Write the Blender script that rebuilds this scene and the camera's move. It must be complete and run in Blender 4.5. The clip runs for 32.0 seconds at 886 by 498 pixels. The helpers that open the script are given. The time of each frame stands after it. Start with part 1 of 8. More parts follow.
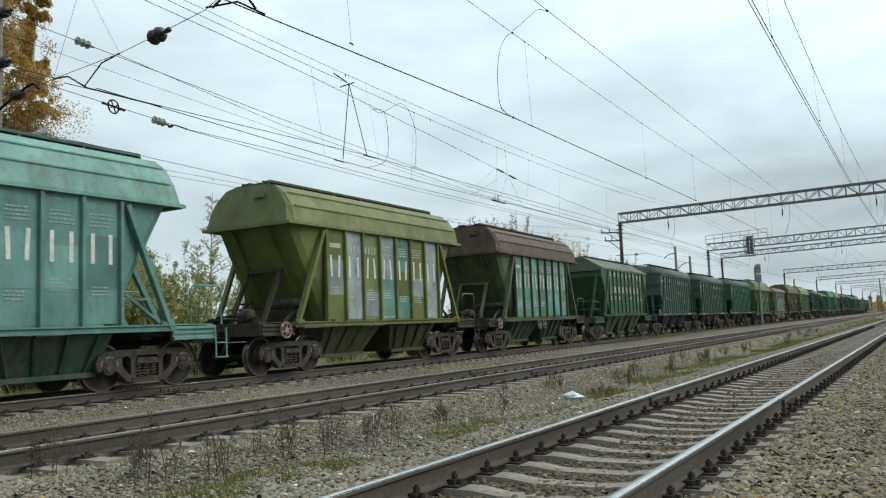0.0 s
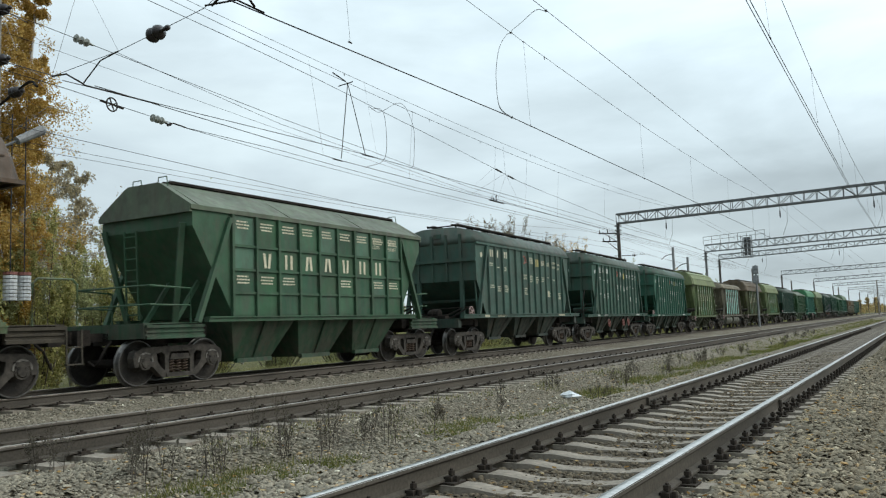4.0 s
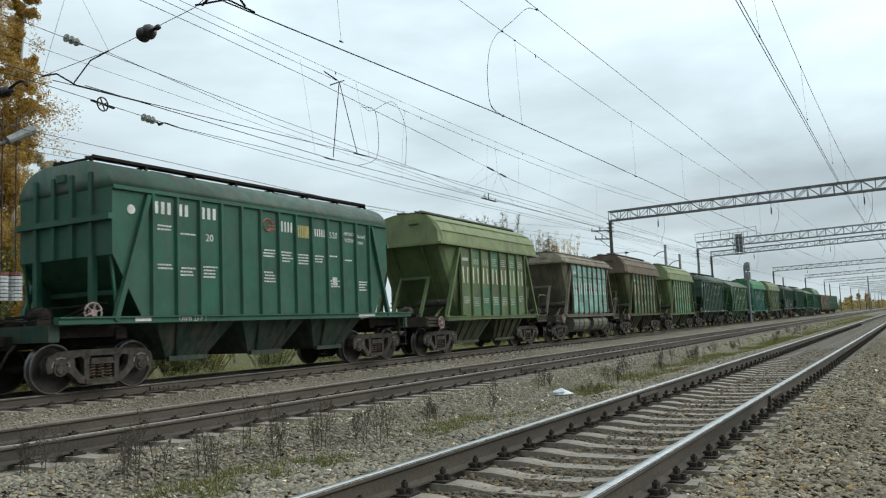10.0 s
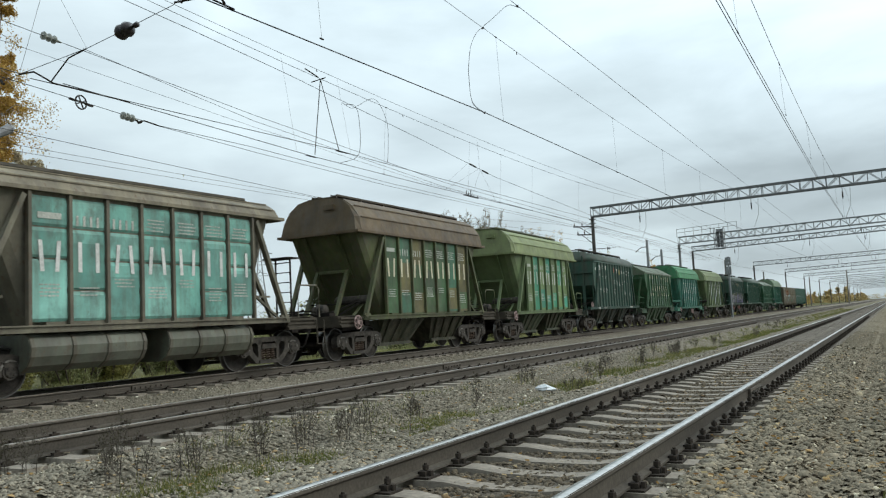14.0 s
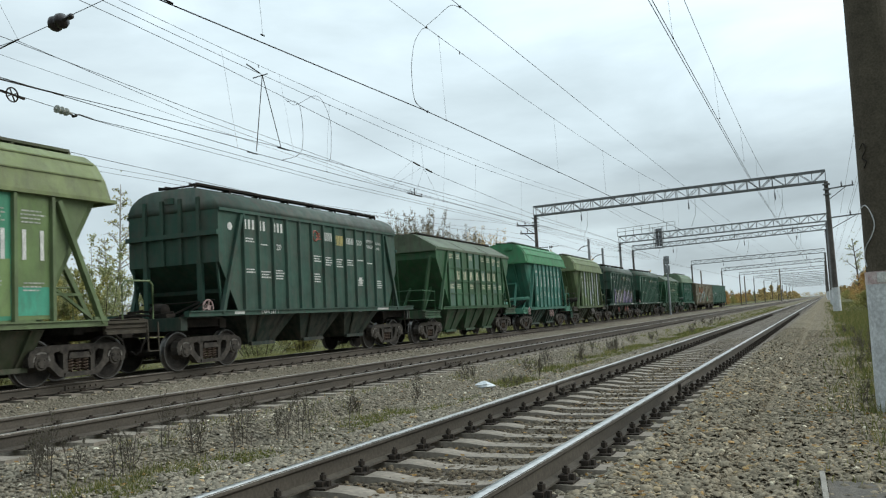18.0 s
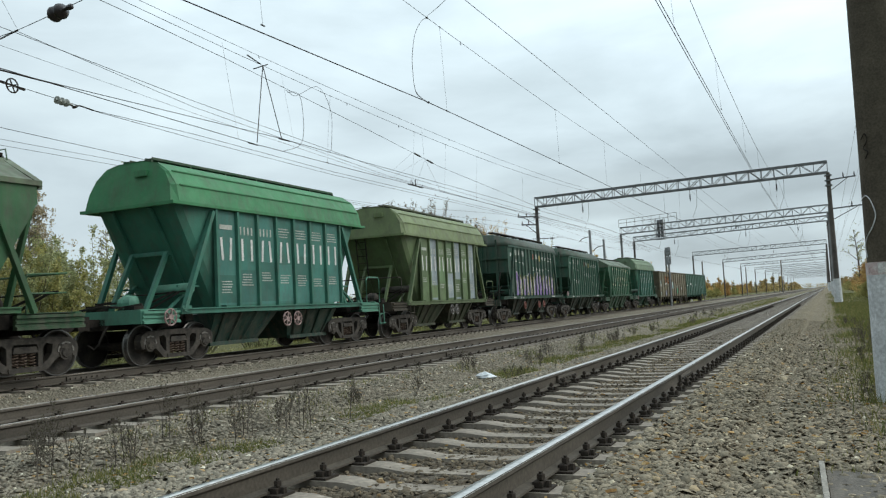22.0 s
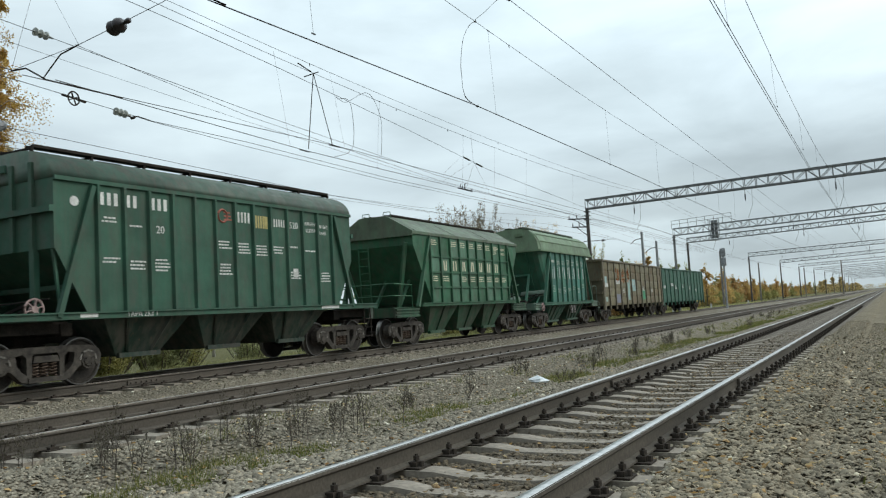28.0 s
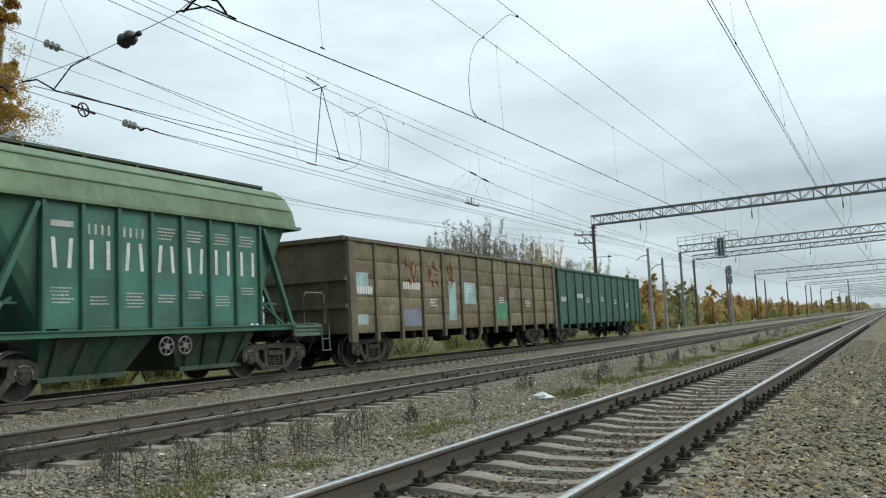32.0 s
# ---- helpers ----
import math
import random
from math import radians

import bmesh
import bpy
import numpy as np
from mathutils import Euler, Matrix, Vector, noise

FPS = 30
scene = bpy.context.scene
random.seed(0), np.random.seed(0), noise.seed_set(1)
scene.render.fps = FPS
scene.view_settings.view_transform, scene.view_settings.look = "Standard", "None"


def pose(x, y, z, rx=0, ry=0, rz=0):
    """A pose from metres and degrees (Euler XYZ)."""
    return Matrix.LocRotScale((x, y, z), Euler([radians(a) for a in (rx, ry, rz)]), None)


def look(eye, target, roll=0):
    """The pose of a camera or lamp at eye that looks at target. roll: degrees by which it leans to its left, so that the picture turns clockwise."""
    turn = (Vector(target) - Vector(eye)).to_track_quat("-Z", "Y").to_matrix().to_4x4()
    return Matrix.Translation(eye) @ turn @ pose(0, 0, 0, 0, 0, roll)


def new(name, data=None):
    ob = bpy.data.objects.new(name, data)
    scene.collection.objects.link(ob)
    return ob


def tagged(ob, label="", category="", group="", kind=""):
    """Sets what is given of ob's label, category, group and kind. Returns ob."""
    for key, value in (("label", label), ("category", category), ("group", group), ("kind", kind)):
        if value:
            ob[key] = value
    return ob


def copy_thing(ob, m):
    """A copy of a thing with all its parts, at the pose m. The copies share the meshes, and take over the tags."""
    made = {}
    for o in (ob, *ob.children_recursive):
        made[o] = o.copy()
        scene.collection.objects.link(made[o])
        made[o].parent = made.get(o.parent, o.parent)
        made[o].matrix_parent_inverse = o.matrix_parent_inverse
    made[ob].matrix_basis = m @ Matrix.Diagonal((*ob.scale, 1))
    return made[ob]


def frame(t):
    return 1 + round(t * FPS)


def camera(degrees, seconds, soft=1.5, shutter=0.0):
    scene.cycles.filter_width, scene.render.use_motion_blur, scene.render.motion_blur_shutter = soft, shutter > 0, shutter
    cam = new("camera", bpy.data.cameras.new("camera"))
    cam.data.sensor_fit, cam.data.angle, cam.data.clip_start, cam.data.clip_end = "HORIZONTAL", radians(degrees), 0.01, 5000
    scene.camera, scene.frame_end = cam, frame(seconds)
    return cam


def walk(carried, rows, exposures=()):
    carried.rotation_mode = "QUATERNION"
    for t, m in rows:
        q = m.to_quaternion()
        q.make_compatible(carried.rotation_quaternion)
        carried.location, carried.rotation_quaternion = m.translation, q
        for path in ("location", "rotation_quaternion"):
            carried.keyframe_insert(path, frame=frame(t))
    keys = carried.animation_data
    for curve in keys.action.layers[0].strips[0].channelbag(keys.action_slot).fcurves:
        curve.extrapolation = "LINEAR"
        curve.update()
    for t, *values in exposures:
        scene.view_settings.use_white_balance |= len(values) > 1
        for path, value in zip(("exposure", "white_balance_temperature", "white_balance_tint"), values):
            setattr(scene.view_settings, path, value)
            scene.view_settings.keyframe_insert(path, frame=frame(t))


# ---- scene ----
cam = camera(57.41, 32.0, 1.2, 0.12)
HEIGHT = 1.07  # eye above the rail heads
# seconds, heading left of the track, pitch, roll, sway in metres
PATH = (
    (0, 31.03, 5.42, 2.29, -0.080, 0.032, -0.028),
    (0.5, 30.97, 5.50, 2.39, -0.085, 0.030, -0.035),
    (1, 30.91, 5.53, 2.38, -0.080, 0.027, -0.042),
    (1.5, 30.91, 5.54, 2.36, -0.078, 0.028, -0.048),
    (2, 30.93, 5.50, 2.56, -0.075, 0.030, -0.049),
    (2.5, 30.93, 5.40, 2.45, -0.074, 0.026, -0.043),
    (3, 30.92, 5.39, 2.32, -0.074, 0.026, -0.048),
    (3.5, 30.90, 5.39, 2.12, -0.076, 0.024, -0.049),
    (5.5, 30.83, 5.53, 2.01, -0.072, 0.021, -0.048),
    (6, 30.81, 5.56, 2.01, -0.066, 0.019, -0.045),
    (6.5, 30.79, 5.57, 2.15, -0.067, 0.018, -0.047),
    (7, 30.80, 5.56, 2.34, -0.064, 0.018, -0.052),
    (7.5, 30.73, 5.54, 2.25, -0.062, 0.018, -0.055),
    (8, 30.70, 5.48, 2.39, -0.059, 0.013, -0.050),
    (8.5, 30.66, 5.41, 2.56, -0.052, 0.011, -0.048),
    (9, 30.63, 5.33, 2.66, -0.046, 0.008, -0.043),
    (9.5, 30.55, 5.29, 2.55, -0.042, 0.007, -0.041),
    (10, 30.39, 5.27, 2.36, -0.040, 0.005, -0.042),
    (10.5, 30.25, 5.24, 2.36, -0.031, 0.004, -0.043),
    (11, 30.11, 5.22, 2.51, -0.031, 0.001, -0.045),
    (11.5, 29.93, 5.16, 2.62, -0.029, 0.001, -0.040),
    (12, 29.75, 5.17, 2.57, -0.036, 0.002, -0.042),
    (12.5, 29.56, 5.19, 2.40, -0.033, -0.002, -0.047),
    (13, 29.43, 5.18, 2.34, -0.029, -0.001, -0.051),
    (13.5, 29.28, 5.09, 2.38, -0.024, -0.007, -0.043),
    (14, 29.24, 4.99, 2.87, -0.017, -0.004, -0.041),
    (14.5, 29.16, 4.79, 3.36, -0.007, -0.005, -0.025),
    (16.5, 28.12, 4.84, 3.02, 0.054, -0.042, -0.062),
    (17, 26.54, 4.73, 2.78, 0.070, -0.053, -0.050),
    (17.5, 25.86, 4.70, 3.00, 0.076, -0.054, -0.055),
    (18, 25.33, 4.66, 2.97, 0.086, -0.056, -0.050),
    (18.5, 25.05, 4.62, 2.82, 0.091, -0.057, -0.051),
    (19, 24.78, 4.60, 2.92, 0.088, -0.061, -0.053),
    (19.5, 24.53, 4.55, 3.08, 0.091, -0.055, -0.057),
    (20, 24.21, 4.44, 3.08, 0.101, -0.057, -0.056),
    (20.5, 23.94, 4.34, 3.23, 0.103, -0.056, -0.059),
    (21, 23.70, 4.22, 3.23, 0.107, -0.052, -0.061),
    (21.5, 23.60, 4.09, 3.34, 0.108, -0.046, -0.058),
    (22, 25.42, 4.05, 2.98, 0.093, -0.047, -0.057),
    (22.5, 26.67, 3.97, 2.69, 0.083, -0.049, -0.049),
    (23, 27.83, 3.92, 2.48, 0.077, -0.053, -0.043),
    (23.5, 28.35, 3.88, 2.63, 0.074, -0.051, -0.043),
    (24, 28.67, 3.84, 2.92, 0.073, -0.052, -0.041),
    (24.5, 28.33, 3.84, 3.12, 0.077, -0.055, -0.043),
    (25, 28.16, 3.88, 3.07, 0.079, -0.059, -0.043),
    (25.5, 28.10, 3.97, 3.15, 0.080, -0.056, -0.043),
    (27.5, 28.86, 4.40, 3.22, 0.077, -0.055, -0.045),
    (28, 28.98, 4.49, 3.30, 0.073, -0.053, -0.046),
    (28.5, 29.01, 4.58, 3.39, 0.070, -0.051, -0.047),
    (29, 29.07, 4.67, 3.07, 0.069, -0.050, -0.043),
    (29.5, 29.08, 4.81, 2.74, 0.065, -0.051, -0.040),
    (30, 29.09, 4.96, 2.49, 0.060, -0.053, -0.039),
    (30.5, 29.13, 5.12, 2.43, 0.059, -0.054, -0.044),
    (31, 29.18, 5.27, 2.51, 0.054, -0.052, -0.044),
    (31.5, 29.25, 5.41, 2.56, 0.059, -0.048, -0.041),
    (32, 29.31, 5.52, 2.62, 0.059, -0.052, -0.037),
)
walk(cam, [(t, pose(ex, ey, HEIGHT + ez, 90 + p, r, y)) for t, y, p, r, ex, ey, ez in PATH])

# ---- world, sun ----
world = bpy.data.worlds.new("sky")
scene.world = world
world.use_nodes = True
wt = world.node_tree
wt.nodes.clear()


def wn(kind, **inputs):
    n = wt.nodes.new(kind)
    for key, value in inputs.items():
        n.inputs[key.replace("_", " ")].default_value = value
    return n


sky = wn("ShaderNodeTexSky")
sky.sky_type, sky.sun_disc = "NISHITA", False
sky.sun_elevation, sky.sun_rotation = radians(39), radians(61)
coord = wn("ShaderNodeTexCoord")
stretch = wn("ShaderNodeMapping")
stretch.inputs["Scale"].default_value = (1.0, 1.0, 3.2)
stretch.inputs["Location"].default_value = (0.35, 0.1, 0.2)
clouds = wn("ShaderNodeTexNoise", Scale=2.6, Detail=8.0, Roughness=0.52, Distortion=0.35)
wisps = wn("ShaderNodeTexNoise", Scale=4.5, Detail=5.0, Roughness=0.5)
ramp = wt.nodes.new("ShaderNodeValToRGB")
ramp.color_ramp.elements[0].position, ramp.color_ramp.elements[0].color = 0.30, (0.515, 0.615, 0.655, 1)
ramp.color_ramp.elements[1].position, ramp.color_ramp.elements[1].color = 0.64, (0.725, 0.855, 0.9, 1)
mid = ramp.color_ramp.elements.new(0.46)
mid.color = (0.62, 0.735, 0.785, 1)
skydim = wn("ShaderNodeVectorMath")
skydim.operation = "SCALE"
skydim.inputs["Scale"].default_value = 0.008
add2 = wn("ShaderNodeVectorMath")
add2.operation = "ADD"
back = wn("ShaderNodeBackground", Strength=1.0)
wout = wn("ShaderNodeOutputWorld")
wl = wt.links.new
wl(coord.outputs["Generated"], stretch.inputs["Vector"])
wl(stretch.outputs["Vector"], clouds.inputs["Vector"])
wl(stretch.outputs["Vector"], wisps.inputs["Vector"])
wl(clouds.outputs["Fac"], ramp.inputs["Fac"])
wl(sky.outputs["Color"], skydim.inputs[0])
wl(ramp.outputs["Color"], add2.inputs[0])
wl(skydim.outputs["Vector"], add2.inputs[1])


def wm(op, a, b=0.0, c=0.0):
    n = wn("ShaderNodeMath")
    n.operation = op
    for sock, val in zip(n.inputs, (a, b, c)):
        if isinstance(val, (int, float)):
            sock.default_value = val
        else:
            wl(val, sock)
    return n.outputs[0]


# an overcast sky brightens towards the zenith; a low grey bank lies along the line
height = wn("ShaderNodeSeparateXYZ")
wl(coord.outputs["Generated"], height.inputs[0])
rise = wm("MULTIPLY_ADD", wm("MULTIPLY", height.outputs[2], wm("MAXIMUM", height.outputs[2], 0.0)), 1.7, 0.96)
# unseen sky towards -y, dimmed on purpose so that the wagon ends fall darker
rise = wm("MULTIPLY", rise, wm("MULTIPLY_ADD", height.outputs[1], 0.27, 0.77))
bank_at = wn("ShaderNodeMapping")
bank_at.vector_type = "POINT"
bank_at.inputs["Scale"].default_value = (1 / 0.5, 0.0, 1 / 0.085)
bank_at.inputs["Location"].default_value = (0.09 / 0.5, 0.0, -0.125 / 0.085)
wl(coord.outputs["Generated"], bank_at.inputs["Vector"])
bank_far = wn("ShaderNodeVectorMath")
bank_far.operation = "LENGTH"
wl(bank_at.outputs["Vector"], bank_far.inputs[0])
ragged = wm("ADD", bank_far.outputs["Value"], wm("MULTIPLY_ADD", wisps.outputs["Fac"], 2.4, -1.2))
bank = wn("ShaderNodeMapRange")
bank.interpolation_type = "SMOOTHSTEP"
bank.inputs["From Min"].default_value, bank.inputs["From Max"].default_value = 1.25, 0.3
wl(ragged, bank.inputs["Value"])
rise = wm("MULTIPLY", rise, wm("MULTIPLY_ADD", bank.outputs["Result"], -0.28, 1.0))
# a paler strip of sky low along the horizon
low = wn("ShaderNodeMapRange")
low.interpolation_type = "SMOOTHSTEP"
low.inputs["From Min"].default_value, low.inputs["From Max"].default_value = 0.1, 0.0
wl(height.outputs[2], low.inputs["Value"])
rise = wm("MULTIPLY", rise, wm("MULTIPLY_ADD", low.outputs["Result"], -0.13, 1.0))
# thinner cloud, brighter, higher above the line
thin_at = wn("ShaderNodeMapping")
thin_at.inputs["Scale"].default_value = (1 / 0.5, 0.0, 1 / 0.2)
thin_at.inputs["Location"].default_value = (0.22 / 0.5, 0.0, -0.36 / 0.2)
wl(coord.outputs["Generated"], thin_at.inputs["Vector"])
thin_far = wn("ShaderNodeVectorMath")
thin_far.operation = "LENGTH"
wl(thin_at.outputs["Vector"], thin_far.inputs[0])
thin = wn("ShaderNodeMapRange")
thin.interpolation_type = "SMOOTHSTEP"
thin.inputs["From Min"].default_value, thin.inputs["From Max"].default_value = 1.5, 0.1
wl(wm("ADD", thin_far.outputs["Value"], wm("MULTIPLY_ADD", wisps.outputs["Fac"], 1.6, -0.8)), thin.inputs["Value"])
rise = wm("MULTIPLY", rise, wm("MULTIPLY_ADD", thin.outputs["Result"], 0.22, 1.0))
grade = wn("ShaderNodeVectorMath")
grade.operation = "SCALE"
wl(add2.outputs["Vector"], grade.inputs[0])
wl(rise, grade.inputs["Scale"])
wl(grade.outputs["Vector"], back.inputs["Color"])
wl(back.outputs["Background"], wout.inputs["Surface"])

sun_data = bpy.data.lights.new("sun", "SUN")
sun_data.energy, sun_data.angle, sun_data.color = 1.65, radians(40), (1.0, 0.97, 0.88)
sun = new("sun", sun_data)
sun.matrix_world = look((36, 20, 33), (0, 0, 0))


# ---- mesh helpers ----
class Shape:
    """Collects vertices and faces of one mesh."""

    def __init__(self):
        self.v, self.f = [], []

    def add(self, verts, faces):
        n = len(self.v)
        self.v += [tuple(p) for p in verts]
        self.f += [tuple(i + n for i in f) for f in faces]
        return self

    def box(self, x0, y0, z0, x1, y1, z1, m=None):
        vs = [(x0, y0, z0), (x1, y0, z0), (x1, y1, z0), (x0, y1, z0), (x0, y0, z1), (x1, y0, z1), (x1, y1, z1), (x0, y1, z1)]
        if m is not None:
            vs = [m @ Vector(p) for p in vs]
        return self.add(vs, [(0, 3, 2, 1), (4, 5, 6, 7), (0, 1, 5, 4), (1, 2, 6, 5), (2, 3, 7, 6), (3, 0, 4, 7)])

    def hexa(self, vs):
        """Eight corners: the lower ring, then the upper ring."""
        return self.add(vs, [(0, 3, 2, 1), (4, 5, 6, 7), (0, 1, 5, 4), (1, 2, 6, 5), (2, 3, 7, 6), (3, 0, 4, 7)])

    def prism(self, poly, axis, a, b):
        """A polygon swept along an axis from a to b. axis y: points are (x, z); x: (y, z); z: (x, y)."""
        put = {"y": lambda p, c: (p[0], c, p[1]), "x": lambda p, c: (c, p[0], p[1]), "z": lambda p, c: (p[0], p[1], c)}[axis]
        n = len(poly)
        fs = [tuple(range(n)), tuple(range(2 * n - 1, n - 1, -1))]
        fs += [(i, i + n, (i + 1) % n + n, (i + 1) % n) for i in range(n)]
        return self.add([put(p, a) for p in poly] + [put(p, b) for p in poly], fs)

    def cyl(self, p, q, r, n=8, r2=None, caps=True):
        p, q = Vector(p), Vector(q)
        r2 = r if r2 is None else r2
        side = (q - p).to_track_quat("Z", "Y").to_matrix()
        ring = [Vector((math.cos(2 * math.pi * i / n), math.sin(2 * math.pi * i / n), 0)) for i in range(n)]
        fs = [(i, (i + 1) % n, (i + 1) % n + n, i + n) for i in range(n)]
        if caps:
            fs += [tuple(range(n - 1, -1, -1)), tuple(range(n, 2 * n))]
        return self.add([p + side @ (c * r) for c in ring] + [q + side @ (c * r2) for c in ring], fs)

    def tube(self, pts, r, n=5):
        pts = [Vector(p) for p in pts]
        k = len(pts)
        vs = []
        for i, p in enumerate(pts):
            d = pts[min(i + 1, k - 1)] - pts[max(i - 1, 0)]
            side = d.to_track_quat("Z", "Y").to_matrix()
            rr = r[i] if isinstance(r, (list, tuple)) else r
            vs += [p + side @ Vector((rr * math.cos(2 * math.pi * j / n), rr * math.sin(2 * math.pi * j / n), 0)) for j in range(n)]
        fs = [(i * n + j, i * n + (j + 1) % n, (i + 1) * n + (j + 1) % n, (i + 1) * n + j) for i in range(k - 1) for j in range(n)]
        fs += [tuple(range(n - 1, -1, -1)), tuple(range((k - 1) * n, k * n))]
        return self.add(vs, fs)

    def bar(self, p, q, w, h):
        """A flat bar between two points, w across and h deep."""
        p, q = Vector(p), Vector(q)
        side = (q - p).to_track_quat("Z", "Y").to_matrix()
        ring = [Vector((sx * w / 2, sy * h / 2, 0)) for sx, sy in ((-1, -1), (1, -1), (1, 1), (-1, 1))]
        return self.hexa([p + side @ c for c in ring] + [q + side @ c for c in ring])

    def lathe(self, prof, c, axis="x", n=24, caps=True):
        """Profile of (along, radius) turned round an axis through c."""
        vs = []
        for a, r in prof:
            for i in range(n):
                u, w = r * math.cos(2 * math.pi * i / n), r * math.sin(2 * math.pi * i / n)
                vs.append({"x": (c[0] + a, c[1] + u, c[2] + w), "z": (c[0] + u, c[1] + w, c[2] + a), "y": (c[0] + u, c[1] + a, c[2] + w)}[axis])
        k = len(prof)
        fs = [(i * n + j, i * n + (j + 1) % n, (i + 1) * n + (j + 1) % n, (i + 1) * n + j) for i in range(k - 1) for j in range(n)]
        if caps:
            fs += [tuple(range(n - 1, -1, -1)), tuple(range((k - 1) * n, k * n))]
        return self.add(vs, fs)

    def mesh(self, name, material, smooth=False):
        me = bpy.data.meshes.new(name)
        me.from_pydata(self.v, [], self.f)
        bm = bmesh.new()
        bm.from_mesh(me)
        bmesh.ops.recalc_face_normals(bm, faces=bm.faces)
        bm.to_mesh(me)
        bm.free()
        me.materials.append(material)
        if smooth:
            me.polygons.foreach_set("use_smooth", [True] * len(me.polygons))
        return me


def part(name, data, parent, label="", m=None):
    """A mesh as one part under a thing or under a part."""
    ob = new(name, data)
    ob.parent = parent
    if m is not None:
        ob.matrix_basis = m
    return tagged(ob, label)


def empty(name, label, category, group="", kind="", m=None):
    ob = new(name)
    ob.empty_display_size = 0.3
    if m is not None:
        ob.matrix_basis = m
    return tagged(ob, label, category, group, kind)


def thing(name, data, label, category, group="", kind="", m=None):
    ob = new(name, data)
    if m is not None:
        ob.matrix_basis = m
    return tagged(ob, label, category, group, kind)


def lettering(text, size, name, material):
    """A line of writing in the built-in font as a thin mesh, facing +x, starting at the origin and running towards +y."""
    curve = bpy.data.curves.new(name, "FONT")
    curve.body, curve.size, curve.extrude, curve.resolution_u = text, size, 0.002, 2
    ob = bpy.data.objects.new(name, curve)
    scene.collection.objects.link(ob)
    bpy.context.view_layer.update()
    me = bpy.data.meshes.new_from_object(ob.evaluated_get(bpy.context.evaluated_depsgraph_get()))
    bpy.data.objects.remove(ob)
    bpy.data.curves.remove(curve)
    me.transform(Matrix(((0, 0, 1, 0), (1, 0, 0, 0), (0, 1, 0, 0), (0, 0, 0, 1))))
    me.materials.clear()
    me.materials.append(material)
    return me


# ---- materials ----
class Nodes:
    def __init__(self, name):
        self.mat = bpy.data.materials.new(name)
        self.mat.use_nodes = True
        self.t = self.mat.node_tree
        self.t.nodes.clear()
        self.out = self.t.nodes.new("ShaderNodeOutputMaterial")
        self.b = self.t.nodes.new("ShaderNodeBsdfPrincipled")
        self.link(self.b.outputs[0], self.out.inputs["Surface"])
        self.pos = self.t.nodes.new("ShaderNodeTexCoord").outputs["Object"]

    def link(self, a, b):
        self.t.links.new(a, b)

    def node(self, kind, **inputs):
        n = self.t.nodes.new(kind)
        for key, value in inputs.items():
            n.inputs[key.replace("_", " ")].default_value = value
        return n

    def noise(self, scale, detail=4.0, stretch=None, rough=0.55):
        n = self.node("ShaderNodeTexNoise", Scale=scale, Detail=detail, Roughness=rough)
        src = self.pos
        if stretch:
            mp = self.node("ShaderNodeMapping")
            mp.inputs["Scale"].default_value = stretch
            self.link(src, mp.inputs["Vector"])
            src = mp.outputs["Vector"]
        self.link(src, n.inputs["Vector"])
        return n.outputs["Fac"]

    def cells(self, scale, out="Color"):
        n = self.node("ShaderNodeTexVoronoi", Scale=scale)
        self.link(self.pos, n.inputs["Vector"])
        return n.outputs[out]

    def ramp(self, fac, *stops):
        n = self.node("ShaderNodeValToRGB")
        els = n.color_ramp.elements
        while len(els) < len(stops):
            els.new(0.5)
        for e, (p, c) in zip(els, stops):
            e.position = p
            e.color = (*c, 1) if isinstance(c, tuple) else (c, c, c, 1)
        self.link(fac, n.inputs["Fac"])
        return n.outputs["Color"]

    def mix(self, fac, a, b, mode="MIX"):
        n = self.node("ShaderNodeMix")
        n.data_type, n.blend_type = "RGBA", mode
        for sock, val in ((n.inputs[0], fac), (n.inputs[6], a), (n.inputs[7], b)):
            if isinstance(val, (int, float)):
                sock.default_value = val
            elif isinstance(val, tuple):
                sock.default_value = (*val, 1)
            else:
                self.link(val, sock)
        return n.outputs[2]

    def math(self, op, a, b=0.0):
        n = self.node("ShaderNodeMath")
        n.operation = op
        for sock, val in ((n.inputs[0], a), (n.inputs[1], b)):
            if isinstance(val, (int, float)):
                sock.default_value = val
            else:
                self.link(val, sock)
        return n.outputs[0]

    def random(self):
        return self.node("ShaderNodeObjectInfo").outputs["Random"]

    def bump(self, height, strength, distance=0.02):
        n = self.node("ShaderNodeBump", Strength=strength, Distance=distance)
        self.link(height, n.inputs["Height"])
        self.link(n.outputs["Normal"], self.b.inputs["Normal"])

    def done(self, color, rough=0.6, metal=0.0, spec=0.5):
        for key, val in (("Base Color", color), ("Roughness", rough), ("Metallic", metal), ("Specular IOR Level", spec)):
            sock = self.b.inputs[key]
            if isinstance(val, tuple):
                sock.default_value = (*val, 1)
            elif isinstance(val, (int, float)):
                sock.default_value = val
            else:
                self.link(val, sock)
        return self.mat


def shade(c, k):
    return tuple(min(1.0, a * k) for a in c)


PAINTS = {}


